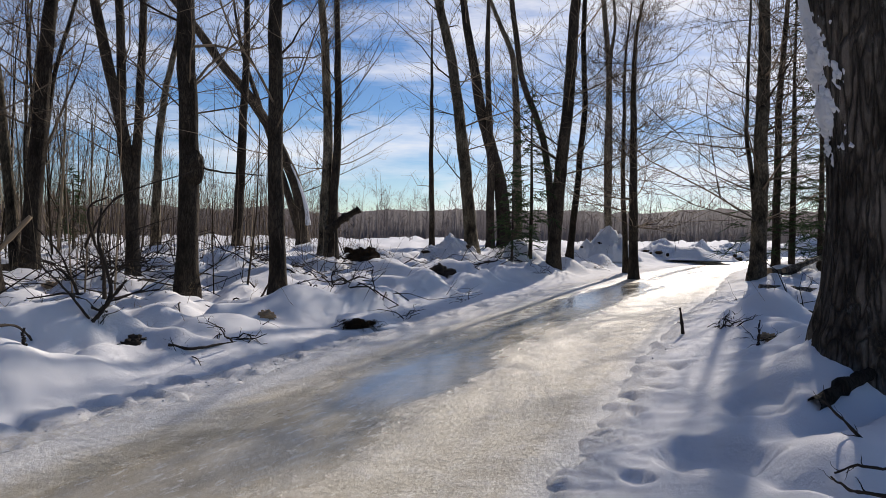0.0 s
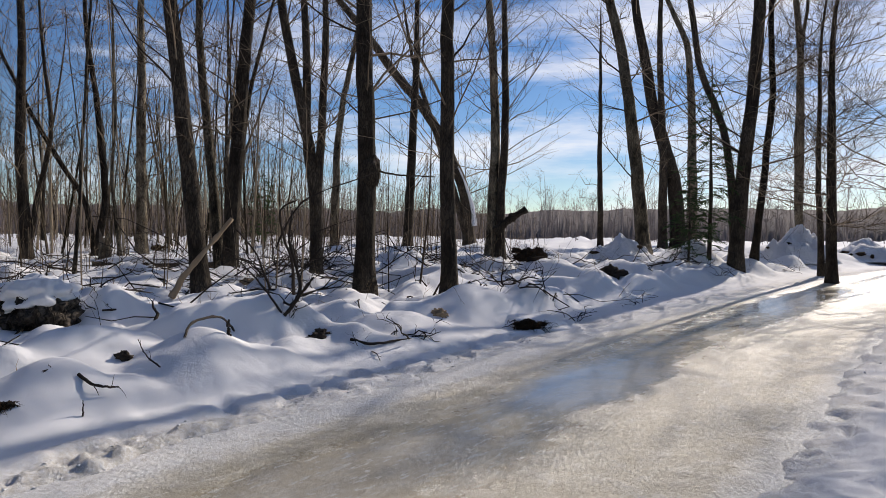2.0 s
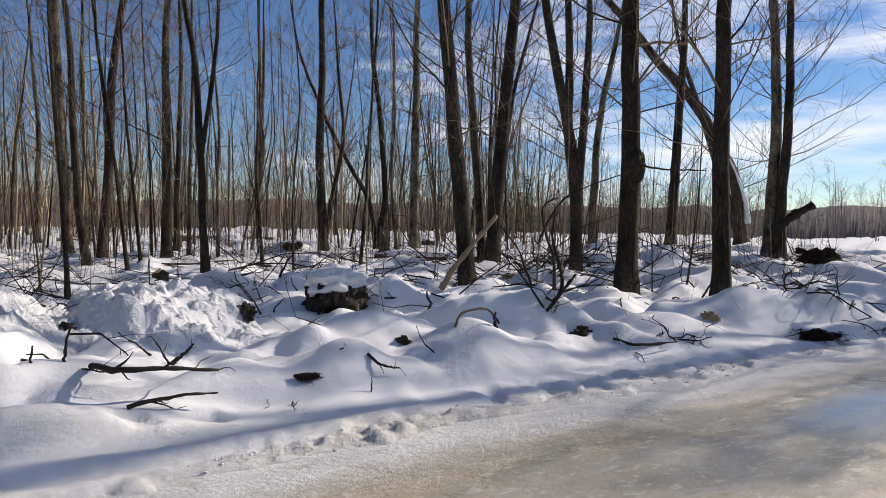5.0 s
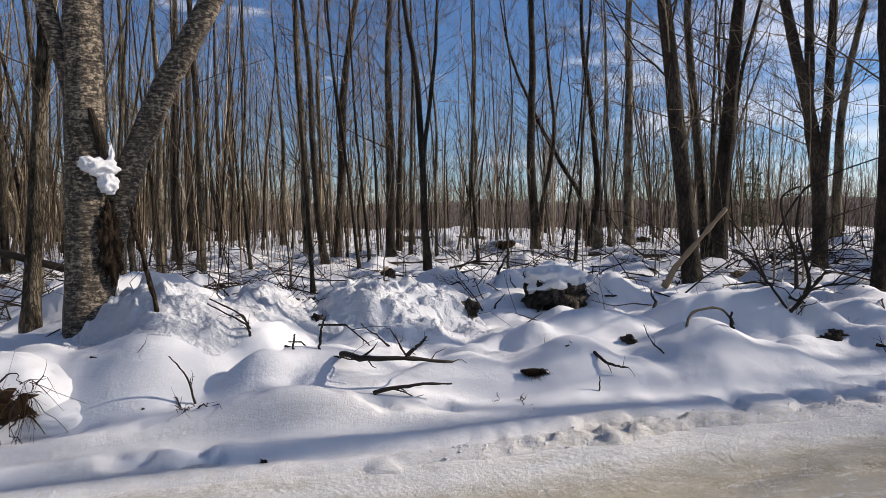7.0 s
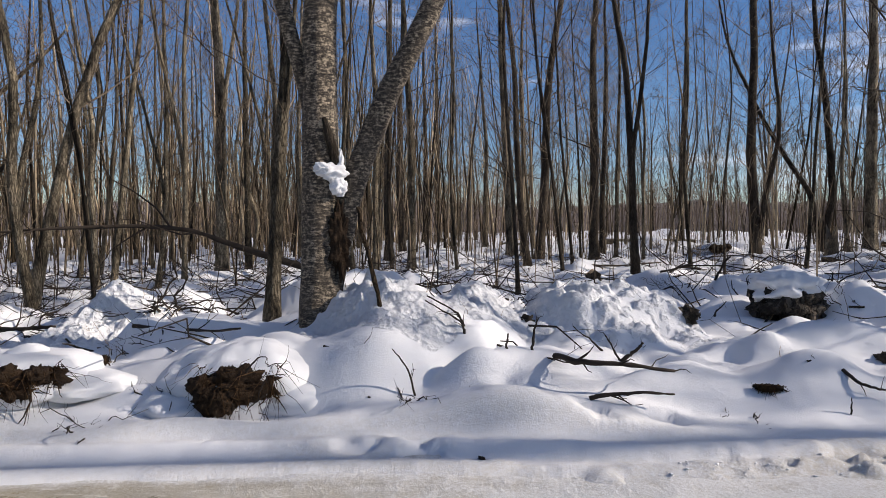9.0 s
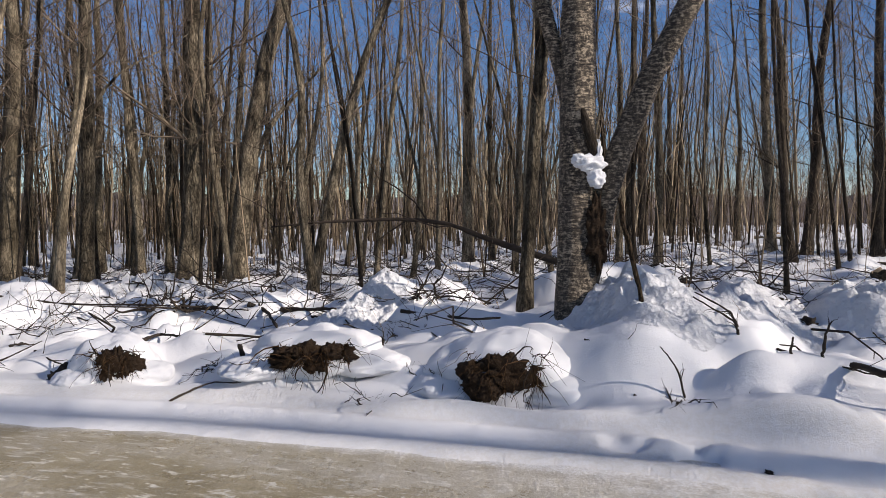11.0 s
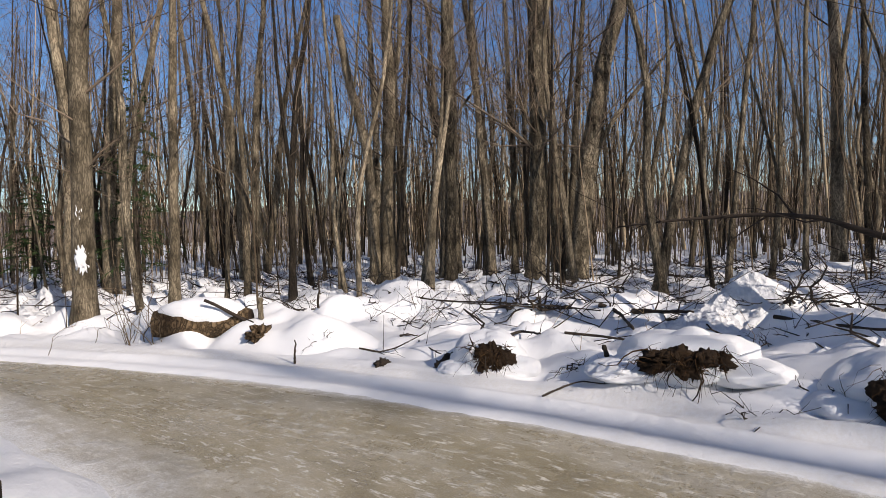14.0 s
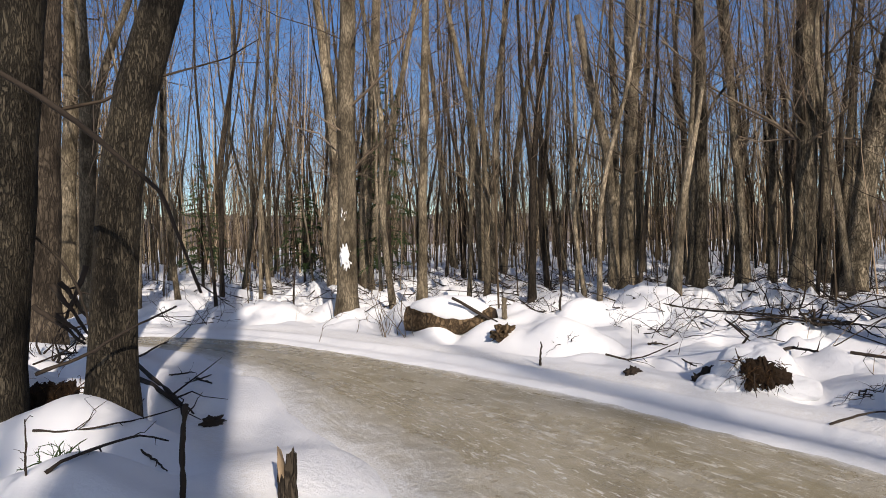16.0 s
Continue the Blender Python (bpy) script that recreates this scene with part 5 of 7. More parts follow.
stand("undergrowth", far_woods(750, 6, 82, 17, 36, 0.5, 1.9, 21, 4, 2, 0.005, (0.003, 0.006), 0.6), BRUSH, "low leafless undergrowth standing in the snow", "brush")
stand("far_brush", far_woods(1500, -50, 70, 46, 112, 0.9, 3.6, 16, 5, 2, 0.016, (0.003, 0.006), 0.8), HAZED_TWIG, "scrub at the foot of the treeline, haze put into its grey", "brush")


# ---- things on the snow ----
def lump(rx, ry, rz, seed, rough=0.18, grain=2.0, nu=28, nv=14, low=-1.0):
    """A lumpy ball or dome; low is where it is cut (-1: whole)."""
    a = np.linspace(0, 2 * math.pi, nu, endpoint=False)
    b = np.linspace(math.asin(low) if low > -1 else -math.pi / 2 + 0.05, math.pi / 2 - 0.03, nv)
    bb, aa = np.meshgrid(b, a, indexing="ij")
    d = np.stack([np.cos(aa) * np.cos(bb), np.sin(aa) * np.cos(bb), np.sin(bb)], -1).reshape(-1, 3)
    k = np.array([1 + rough * noise.fractal(Vector(p) * grain + Vector((seed * 3.1, seed, 0)), 1.0, 2.0, 4) for p in d])
    v = d * k[:, None] * (rx, ry, rz)
    i, j = np.meshgrid(np.arange(nv - 1), np.arange(nu), indexing="ij")
    f = np.stack([i * nu + j, i * nu + (j + 1) % nu, (i + 1) * nu + (j + 1) % nu, (i + 1) * nu + j], -1).reshape(-1, 4)
    ends = np.array([[(nv - 1) * nu, (nv - 1) * nu + q, (nv - 1) * nu + q + 1] for q in range(1, nu - 1)])
    foot = np.array([[0, q + 1, q] for q in range(1, nu - 1)])
    return v, f, np.concatenate([ends, foot])


def thing(name, x, y, label, category, group="", dz=0.0, turn=0.0):
    ob = tagged(new(name), label, category, group)
    ob.location, ob.rotation_euler = (x, y, ground_at(x, y) + dz), (0, 0, turn)
    return ob


def to_viewer(x, y):
    """The turn about z that faces the trail."""
    return math.atan2(-y, -x)


def bent(points, k=14, wander=0.0, seed=0):
    p = spline(points, max(2, k // max(1, len(points) - 1)))
    if wander:
        r = np.random.RandomState(seed)
        w = np.cumsum(r.normal(0, wander, p.shape), 0)
        p = p + (w - np.linspace(0, 1, len(p))[:, None] * w[-1]) * 0.5
    return p


STICKS = [0]


def stick(x, y, points, r0, r1, label="dark fallen stick lying in the snow", material=None, name="stick", side=3, dz=0.0, top=None):
    """A branch with its knots and side twigs; points run from its foot, relative to the snow there; top: its foot's own height, where it hangs clear."""
    STICKS[0] += 1
    n = STICKS[0]
    rng = np.random.RandomState(900 + n)
    p = bent([(0, 0, 0)] + points, 16, min(r0, 0.02) * (0.15 if name == "stake" else 0.6), n)
    r = np.linspace(r0, r1, len(p)) * (1 + 0.12 * rng.normal(0, 1, len(p)))
    ob = tagged(new(name, mesh_of(name, *gather([tubes(p[None], r[None], 7)]), material or DEAD)), label, name.replace("_", " "), "sticks in the snow" if name == "stick" else "")
    if side:
        length = np.linalg.norm(p[-1] - p[0])
        s, w, rr, _ = along(rng, p[None], r[None], side, 0.2)
        q, qr = shoots(rng, s, turned(rng, w, 0.5, 0.15), length * rng.uniform(0.1, 0.35, side), np.clip(rr * 0.5, 0.003, 0.02), 5, 0, 0.3)
        for k in range(side):
            under("twig", mesh_of("twig", *gather([tubes(q[k:k + 1], qr[k:k + 1], 4)]), material or DEAD), ob)
    ob.location = (x, y, ground_at(x, y) + dz if top is None else top)
    return ob


def twig_cluster(x, y, size, count, label="tangle of dark bare twigs sticking out of the snow", material=None, name="twig_cluster", up=0.6, thick=0.006):
    STICKS[0] += 1
    rng = np.random.RandomState(1500 + STICKS[0])
    n = count
    ob = thing(name, x, y, label, name.replace("_", " "), "twigs in the snow" if name == "twig_cluster" else "")
    start = np.stack([rng.normal(0, size * 0.25, n), rng.normal(0, size * 0.25, n), np.full(n, -0.05)], 1)
    a = rng.rand(n) * 6.28
    ways = unit(np.stack([np.cos(a), np.sin(a), np.abs(rng.normal(up, 0.35, n))], 1))
    p, r = shoots(rng, start, ways, size * rng.uniform(0.35, 1.1, n), rng.uniform(0.6, 1.5, n) * thick, 7, -0.12, 0.35, 0.4)
    for k in range(n):
        s, w, rr, _ = along(rng, p[k:k + 1], r[k:k + 1], 3)
        q, qr = shoots(rng, s, turned(rng, w, 0.45, 0.1), size * rng.uniform(0.1, 0.4, 3), np.clip(rr * 0.6, 0.002, 1), 4, 0, 0.3)
        under("branch", mesh_of("branch", *gather([tubes(p[k:k + 1], r[k:k + 1], 5), tubes(q, qr, 3)]), material or DEAD), ob)
    return ob


def root_ball(x, y, w, h, seed, label="upturned root clump of dark earth under a cap of snow", cap=True, dz=0.0):
    """Earth and roots that show on the side towards the trail, under a drift."""
    ob = thing("root_clump", x, y, label, "root clump", "root clumps along the trail", dz, to_viewer(x, y))
    rng = np.random.RandomState(seed)
    for k in range(10):
        if k:
            size, place = (w * rng.uniform(0.07, 0.15), w * rng.uniform(0.08, 0.18), h * rng.uniform(0.10, 0.24)), (w * rng.uniform(0.16, 0.32), w * rng.uniform(-0.42, 0.42), h * rng.uniform(0.02, 0.50))
        else:
            size, place = (w * 0.24, w * 0.36, h * 0.30), (0.12 * w, 0, 0.24 * h)
        under("earth", mesh_of("earth", *gather([lump(*size, seed + k, 0.7 if k else 0.45, 3.6, 22 if k else 48, 12 if k else 26)]), EARTH), ob, "", place)
    n = 16
    a = rng.uniform(-1.5, 1.5, n)
    start = np.stack([0.10 * w + 0.28 * w * np.cos(a), 0.42 * w * np.sin(a), rng.uniform(0.1, 0.62, n) * h], 1)
    ways = unit(np.stack([np.cos(a) * 0.3, np.sin(a) * 0.6 + rng.normal(0, 0.9, n), rng.normal(-0.2, 0.5, n)], 1))
    p, r = shoots(rng, start, ways, w * rng.uniform(0.15, 0.42, n), rng.uniform(0.003, 0.010, n), 8, -0.4, 0.4, 0.3)
    for i in range(n):
        under("root", mesh_of("root", *gather([tubes(p[i:i + 1], r[i:i + 1], 6)]), (DEAD, ROOT, DEAD, ROOT)[i % 4]), ob)
    m = 110
    a = rng.uniform(-1.5, 1.5, m)
    start = np.stack([0.10 * w + 0.30 * w * np.cos(a), 0.44 * w * np.sin(a), rng.uniform(0.1, 0.66, m) * h], 1)
    p, r = shoots(rng, start, unit(np.stack([np.cos(a) * 0.5, rng.normal(0, 0.7, m), rng.normal(-0.5, 0.6, m)], 1)), w * rng.uniform(0.06, 0.34, m), rng.uniform(0.002, 0.005, m), 4, -0.5, 0.4)
    under("root_fringe", mesh_of("root_fringe", *gather([tubes(p, r, 3)]), ROOT), ob, "fine brown hanging root fibres")
    if cap:
        for k, (size, place) in enumerate((((0.80, 0.90, 0.76), (-0.52, 0.0, 0.04)), ((0.52, 0.60, 0.33), (-0.22, 0.58, -0.12)), ((0.48, 0.58, 0.30), (-0.20, -0.58, -0.14)))):
            under("snow_cap", mesh_of("snow_cap", *gather([lump(size[0] * w, size[1] * w, size[2] * h, seed + k, 0.16, 1.5, 72, 36)]), SNOW), ob, "smooth drift of snow over the roots", (place[0] * w, place[1] * w, place[2] * h))
    return ob


def stump(x, y, r, h, seed, material=None, label="low broken stump with snow on top", cap=True, jag=0.25):
    ob = thing("stump", x, y, label, "stump", "stumps in the snow", 0, seed)
    rng = np.random.RandomState(seed)
    k, sd = 9, 22
    t = np.linspace(0, 1, k)
    a = np.arange(sd) * 2 * math.pi / sd
    edge = 1 + jag * (0.5 * np.sin(2 * a + seed) + 0.6 * rng.normal(0, 0.5, sd))
    rad = r * (1 + 0.5 * np.exp(-t / 0.15))[:, None] * (1 + 0.07 * rng.normal(0, 1, (k, sd)))
    v = np.stack([np.cos(a) * rad, np.sin(a) * rad, (t[:, None] * h) * (1 + (edge - 1)[None] * t[:, None] ** 3) - 0.15], -1).reshape(-1, 3)
    i, j = np.meshgrid(np.arange(k - 1), np.arange(sd), indexing="ij")
    f = np.stack([i * sd + j, i * sd + (j + 1) % sd, (i + 1) * sd + (j + 1) % sd, (i + 1) * sd + j], -1).reshape(-1, 4)
    under("bark", mesh_of("bark", v, f, material or OLD_BARK), ob)
    top = v[-sd:]
    mid = np.vstack([top, [[0, 0, top[:, 2].mean() - 0.04]]])
    under("broken_top", mesh_of("broken_top", mid, np.array([[q, (q + 1) % sd, sd] for q in range(sd)]), BARE_WOOD), ob, "split bare wood")
    if cap:
        under("snow_cap", mesh_of("snow_cap", *gather([lump(r * 1.02, r * 1.0, h * 0.42, seed, 0.34, 2.4, 60, 34)]), SNOW), ob, "rounded cap of snow", (-r * 0.1, 0, h * 0.66))
    return ob


def log(x, y, length, r, turn, label, tilt=0.0, material=None, snow=True, dz=0.0, seed=1, cap=0.5):
    ob = thing("log", x, y, label, "log", "fallen logs", dz, turn)
    ob.rotation_euler = (0, -tilt, turn)
    rng = np.random.RandomState(seed)
    p = bent([(-length / 2, 0, 0), (-length / 6, rng.normal(0, r * 0.3), 0), (length / 6, rng.normal(0, r * 0.3), r * 0.1), (length / 2, 0, 0)], 18)
    rr = r * (1 + 0.06 * rng.normal(0, 1, len(p)))
    rr[0] *= 0.9
    v, q, t = tubes(p[None], rr[None], 18)
    under("bark", mesh_of("bark", v, [q], material or OLD_BARK), ob)
    disc = np.array([[0, k, k + 1] for k in range(1, 17)])
    for end, way in ((v[:18], disc[:, ::-1]), (v[-18:], disc)):
        under("sawn_end", mesh_of("sawn_end", end, way, BARE_WOOD, False), ob, "pale end of the wood")
    if snow:
        n = 26
        s = np.linspace(-0.5, 0.5, n)
        wide = r * 0.92 * (1 - np.abs(2 * s) ** 6 * 0.8)
        prof = np.linspace(0, math.pi, 11)
        hump = r * cap * (1 - np.abs(2 * s) ** 4 * 0.8) * (1 + 0.25 * np.sin(s * 9 + seed))
        vv = np.stack([np.broadcast_to((s * length * 0.97)[:, None], (n, 11)), wide[:, None] * np.cos(prof)[None], r * 0.55 + (r * 0.3 + hump[:, None]) * np.sin(prof)[None] ** 0.8], -1)
        i, j = np.meshgrid(np.arange(n - 1), np.arange(10), indexing="ij")
        ff = np.stack([i * 11 + j, (i + 1) * 11 + j, (i + 1) * 11 + j + 1, i * 11 + j + 1], -1).reshape(-1, 4)
        under("snow_cap", mesh_of("snow_cap", vv.reshape(-1, 3), ff, SNOW), ob, "snow lying along the log")
    return ob


def capped_log(x, y, length, r, turn, label):
    ob = thing("log", x, y, label, "log", "fallen logs", 0.13, turn)
    k = 20
    t = np.linspace(-0.5, 0.5, k)
    p = np.stack([t * length, 0.03 * np.sin(5 * t), 0 * t], 1)
    rr = r * (0.72 + 0.36 * np.sqrt(np.clip(1 - (2 * t) ** 2 * 0.9, 0, 1))) * (1 + 0.04 * np.sin(t * 23))
    v, q, c = tubes(p[None], rr[None], 24)
    v = v + 0.02 * np.array([noise.noise_vector(Vector(w) * 6) for w in v])
    under("bark", mesh_of("bark", v, [q], LOG_BARK), ob)
    disc = np.array([[0, i, i + 1] for i in range(1, 23)])
    for end, way in ((v[:24], disc[:, ::-1]), (v[-24:], disc)):
        under("broken_end", mesh_of("broken_end", end, way, EARTH, False), ob, "dark rotten end of the wood")
    under("snow_cap", mesh_of("snow_cap", *gather([lump(length * 0.46, r * 1.12, r * 1.15, 9, 0.12, 1.4, 64, 32)]), SNOW), ob, "deep dome of snow", (-0.02, 0, r * 0.62))
    return ob


def snow_patch(owner, x, y, z, sx, sy, sz, seed, turn=0.0, rough=0.28, grain=1.7):
    """Snow that clings to a trunk."""
    ob = under("snow_patch", mesh_of("snow_patch", *gather([lump(sx, sy, sz, seed, rough, grain, 40, 24)]), SNOW), owner, "white snow stuck to the bark")
    ob.location = Vector((x, y, z)) - owner.location
    ob.rotation_euler = (0, 0, turn)
    return ob


def clinging_snow(owner, centre, reach, girth, turn0, turn1, z0, z1, seed, cover):
    """Snow blown against one side of a trunk: it stands out of the bark only in ragged patches."""
    na, nz = 70, 170
    zz, aa = np.meshgrid(np.linspace(z0, z1, nz), np.radians(np.linspace(turn0, turn1, na)), indexing="ij")
    z, a = zz.ravel(), aa.ravel()
    mask = fbm(a * 0.7, z, 0.30, 5, seed) + 0.5 * fbm(a * 0.7, z, 0.07, 2, seed + 1) + cover - 0.55 * np.abs((a - radians(turn0 + turn1) / 2) / radians(turn1 - turn0) * 2) ** 1.5 - 0.55 * np.abs((z - 0.5 * (z0 + z1)) / (z1 - z0) * 2) ** 2
    c0, c1 = np.array(centre), np.array(reach)
    mid = c0[None] + (c1 - c0)[None] * ((z - z0) / (z1 - z0))[:, None]
    r = girth[0] + (girth[1] - girth[0]) * (z - z0) / (z1 - z0) + np.clip(mask * 0.12, -0.05, 0.022)
    v = np.stack([mid[:, 0] + np.cos(a) * r, mid[:, 1] + np.sin(a) * r, z], 1)
    i, j = np.meshgrid(np.arange(nz - 1), np.arange(na - 1), indexing="ij")
    f = np.stack([i * na + j, i * na + j + 1, (i + 1) * na + j + 1, (i + 1) * na + j], -1).reshape(-1, 4)
    ob = under("snow_patch", mesh_of("snow_patch", v - np.array(owner.location), f, SNOW), owner, "ragged snow blown against the bark")
    return ob


def snow_heap(x, y, w, h, seed):
    """Crumbled snow thrown up beside a trunk or stump."""
    nr, na = 36, 90
    rr, aa = np.meshgrid(np.linspace(0.01, 1, nr), np.linspace(0, 2 * math.pi, na, endpoint=False), indexing="ij")
    reach = w * (1 + 0.18 * np.sin(2 * aa + seed) + 0.1 * np.sin(5 * aa + 2 * seed))
    px_, py_ = (x + np.cos(aa) * rr * reach).ravel(), (y + np.sin(aa) * rr * reach).ravel()
    k = (1 - rr.ravel() ** 2)
    lumps_ = np.abs(fbm(px_, py_, 0.22, 3, seed % 4)) * 0.12 + np.abs(fbm(px_, py_, 0.09, 2, seed % 5)) * 0.05
    z = height(px_, py_) - 0.03 + k * h + lumps_ * np.clip(k * 2.2, 0, 1)
    i, j = np.meshgrid(np.arange(nr - 1), np.arange(na), indexing="ij")
    f = np.stack([i * na + j, (i + 1) * na + j, (i + 1) * na + (j + 1) % na, i * na + (j + 1) % na], -1).reshape(-1, 4)
    ob = new("snow_mound", mesh_of("snow_mound", np.stack([px_ - x, py_ - y, z - z.min()], 1), f, HEAPED))
    ob.location = (x, y, z.min())
    return tagged(ob, "crumbled mound of broken snow among the trees", "snow mound", "crumbled snow mounds")


def peak(w, h, seed):
    nr, na = 22, 60
    rr, aa = np.meshgrid(np.linspace(0.02, 1, nr), np.linspace(0, 2 * math.pi, na, endpoint=False), indexing="ij")
    reach = w * (1 + 0.2 * np.sin(2 * aa + seed) + 0.12 * np.sin(5 * aa + 2 * seed))
    x, y = (np.cos(aa) * rr * reach).ravel(), (np.sin(aa) * rr * reach * 0.8).ravel()
    k = (1 - rr.ravel())
    z = h * k ** 0.85 * (0.8 + 0.7 * fbm(x + seed, y, 1.1, 2, seed % 4)) + 0.3 * h * np.abs(fbm(x, y + seed, 0.45, 3, seed % 5)) * np.clip(3 * k, 0, 1) - 0.15 * (1 - k)
    i, j = np.meshgrid(np.arange(nr - 1), np.arange(na), indexing="ij")
    f = np.stack([i * na + j, (i + 1) * na + j, (i + 1) * na + (j + 1) % na, i * na + (j + 1) % na], -1).reshape(-1, 4)
    return np.stack([x, y, z], 1), f


def snow_pile(x, y, w, h, seed, debris=6):
    ob = thing("snow_pile", x, y, "heap of pushed-up snow in the far clearing", "snow pile", "snow piles in the clearing", -0.1)
    under("snow", mesh_of("snow", *peak(w * 0.62, h * 1.25, seed), HEAPED), ob)
    rng = np.random.RandomState(seed)
    for k in range(debris):
        a = rng.uniform(-2.6, -0.4)
        c = gather([lump(rng.uniform(0.06, 0.2), rng.uniform(0.06, 0.2), rng.uniform(0.04, 0.1), seed + k, 0.5, 2, 14, 8)])
        under("clod", mesh_of("clod", *c, EARTH), ob, "dark frozen clod", (w * 0.42 * math.cos(a), w * 0.36 * math.sin(a), h * rng.uniform(0.05, 0.5)))
    return ob


def spruce(x, y, tall, wide, seed, label="dark green young spruce with sparse boughs", low=0.12, whorls=16):
    ob = thing("spruce", x, y, label, "spruce", "spruces")
    rng = np.random.RandomState(seed)
    p = np.array([[0, 0, -0.3], [0.03, 0.02, tall * 0.33], [0.0, 0.04, tall * 0.66], [0.02, 0, tall]])[None]
    pole = tubes(p, np.array([[0.045, 0.035, 0.02, 0.006]]) * tall / 6 * 1.6, 8)
    n = whorls * 6
    z = (low + (1 - low) * np.repeat(np.linspace(0, 0.97, whorls), 6) + rng.normal(0, 0.022, n)) * tall
    a = rng.rand(n) * 6.28
    ln = wide * 0.5 * (1.03 - z / tall) ** 0.8 * rng.uniform(0.6, 1.1, n)
    b, br = shoots(rng, np.stack([0 * a, 0 * a, z], 1), unit(np.stack([np.cos(a), np.sin(a), 0.12 + 0 * a], 1)), ln, np.full(n, 0.008), 7, -0.22, 0.12)
    under("trunk", mesh_of("trunk", *gather([pole, tubes(b, br, 4)]), DARK_SHADED_BARK), ob)
    m = n * 16
    s, w, _, who = along(rng, b, br, m, 0.2)
    side = unit(w + np.cross(w, [0, 0, 1.0]) * rng.choice([-1, 1], m)[:, None] * 0.8 + rng.normal(0, 0.38, (m, 3)) - np.array([0, 0, 0.12]))
    q, qr = shoots(rng, s, side, ln[who] * rng.uniform(0.12, 0.3, m), np.full(m, 0.011), 2, -0.1, 0.1, 0.5)
    under("crown", mesh_of("crown", *gather([tubes(q, qr, 3)]), NEEDLE), ob)
    return ob


def chunk(x, y, size, seed, material=None, label="dark piece of rotten wood on the snow"):
    ob = new("wood_chunk", mesh_of("wood_chunk", *gather([lump(size * 0.6, size * 0.4, size * 0.35, seed, 0.8, 2.6, 26, 16)]), material or DEAD))
    ob.location = (x, y, ground_at(x, y) + size * 0.05)
    return tagged(ob, label, "wood chunk", "pieces of wood on the snow")


stick(-6.34, 1.36, [(0.32, 0.25, 0.01), (0.34, 0.56, 0.02)], 0.010, 0.005, dz=0.004)
stick(-5.57, 1.95, [(-0.01, -0.04, 0.18), (-0.03, -0.11, 0.31), (-0.05, -0.18, 0.38)], 0.009, 0.004)
twig_cluster(-5.44, 1.86, 0.35, 9)
stick(-5.63, 1.57, [(0.08, 0.3, -0.08), (0.29, 0.4, -0.1)], 0.011, 0.005, dz=0.005)
stick(-5.47, 3.17, [(0.5, -0.04, 0.04), (0.69, 0.21, 0.05), (0.81, 0.58, 0.0)], 0.027, 0.012, 'dark fallen branch half sunk in snow', name='fallen_branch', side=5, dz=0.011)
stick(-4.81, 3.08, [(0.13, 0.29, 0.04), (0.21, 0.62, 0.03)], 0.018, 0.008, dz=0.007)
stick(-6.17, 2.96, [(0.38, 0.13, -0.02), (1.07, 0.19, 0.01)], 0.011, 0.005, dz=0.004)
stick(-5.66, 3.05, [(0.01, 0.02, 0.16), (0.03, 0.05, 0.28)], 0.013, 0.006)
stick(-5.68, 2.82, [(0.0, 0.01, 0.13)], 0.012, 0.006, side=1)
stick(-5.78, 4.03, [(0.08, 0.11, 0.1), (0.13, 0.18, 0.18)], 0.022, 0.010)
stick(-5.77, 4.05, [(-0.05, -0.08, 0.16), (-0.09, -0.14, 0.27)], 0.011, 0.005)
stick(-5.93, 3.96, [(-0.09, -0.14, 0.14), (-0.15, -0.24, 0.23)], 0.011, 0.005)
stick(-6.16, 2.62, [(-0.02, -0.06, 0.13), (-0.12, -0.34, 0.31)], 0.013, 0.006)
stick(-4.33, 6.58, [(-0.12, 0.31, 0.12), (-0.12, 0.7, 0.14), (-0.16, 1.05, 0.05), (-0.25, 1.38, -0.12)], 0.015, 0.013, 'arched dark branch rising out of the snow', name='fallen_branch', side=0)
stick(-3.99, 6.89, [(-0.01, -0.0, 0.17)], 0.025, 0.011, side=0)
stick(-4.47, 5.31, [(0.24, -0.03, -0.08), (0.32, 0.09, -0.11)], 0.016, 0.007, dz=0.007)
stick(-4.14, 4.98, [(-0.0, -0.0, 0.13)], 0.008, 0.003, side=0)
stick(-4.69, 5.14, [(0.06, 0.22, 0.02)], 0.011, 0.005, dz=0.004)
stick(-4.29, 6.15, [(-0.11, -0.08, 0.14), (-0.16, -0.12, 0.28)], 0.009, 0.004)
stick(-4.18, 8.61, [(0.13, 0.06, 0.22), (0.27, 0.12, 0.42)], 0.027, 0.012)
stick(-5.71, 10.83, [(1.44, -2.12, 0.03), (1.6, -2.09, -0.03)], 0.025, 0.011, dz=0.010)
stick(-9.70, 8.79, [(0.09, 0.1, 0.31), (0.16, 0.18, 0.44)], 0.026, 0.012)
stick(-15.62, 9.53, [(0.21, 1.11, -0.06), (-0.29, 3.06, -0.04)], 0.037, 0.017, dz=0.015)
stick(-7.53, 4.59, [(0.22, 0.31, -0.02)], 0.014, 0.006, dz=0.006)
stick(-13.09, 4.29, [(0.45, 0.42, -0.26), (3.7, -0.17, -0.13), (5.22, -0.38, -0.06)], 0.034, 0.015, side=5, dz=0.013)
log(-11.38, 4.75, 1.1, 0.10, 0.6, 'dark rotten log half buried in snow', 0, DEAD, seed=2)
twig_cluster(-9.77, 4.02, 0.9, 14, up=0.2)
twig_cluster(-7.97, 3.81, 0.8, 10, up=0.2)
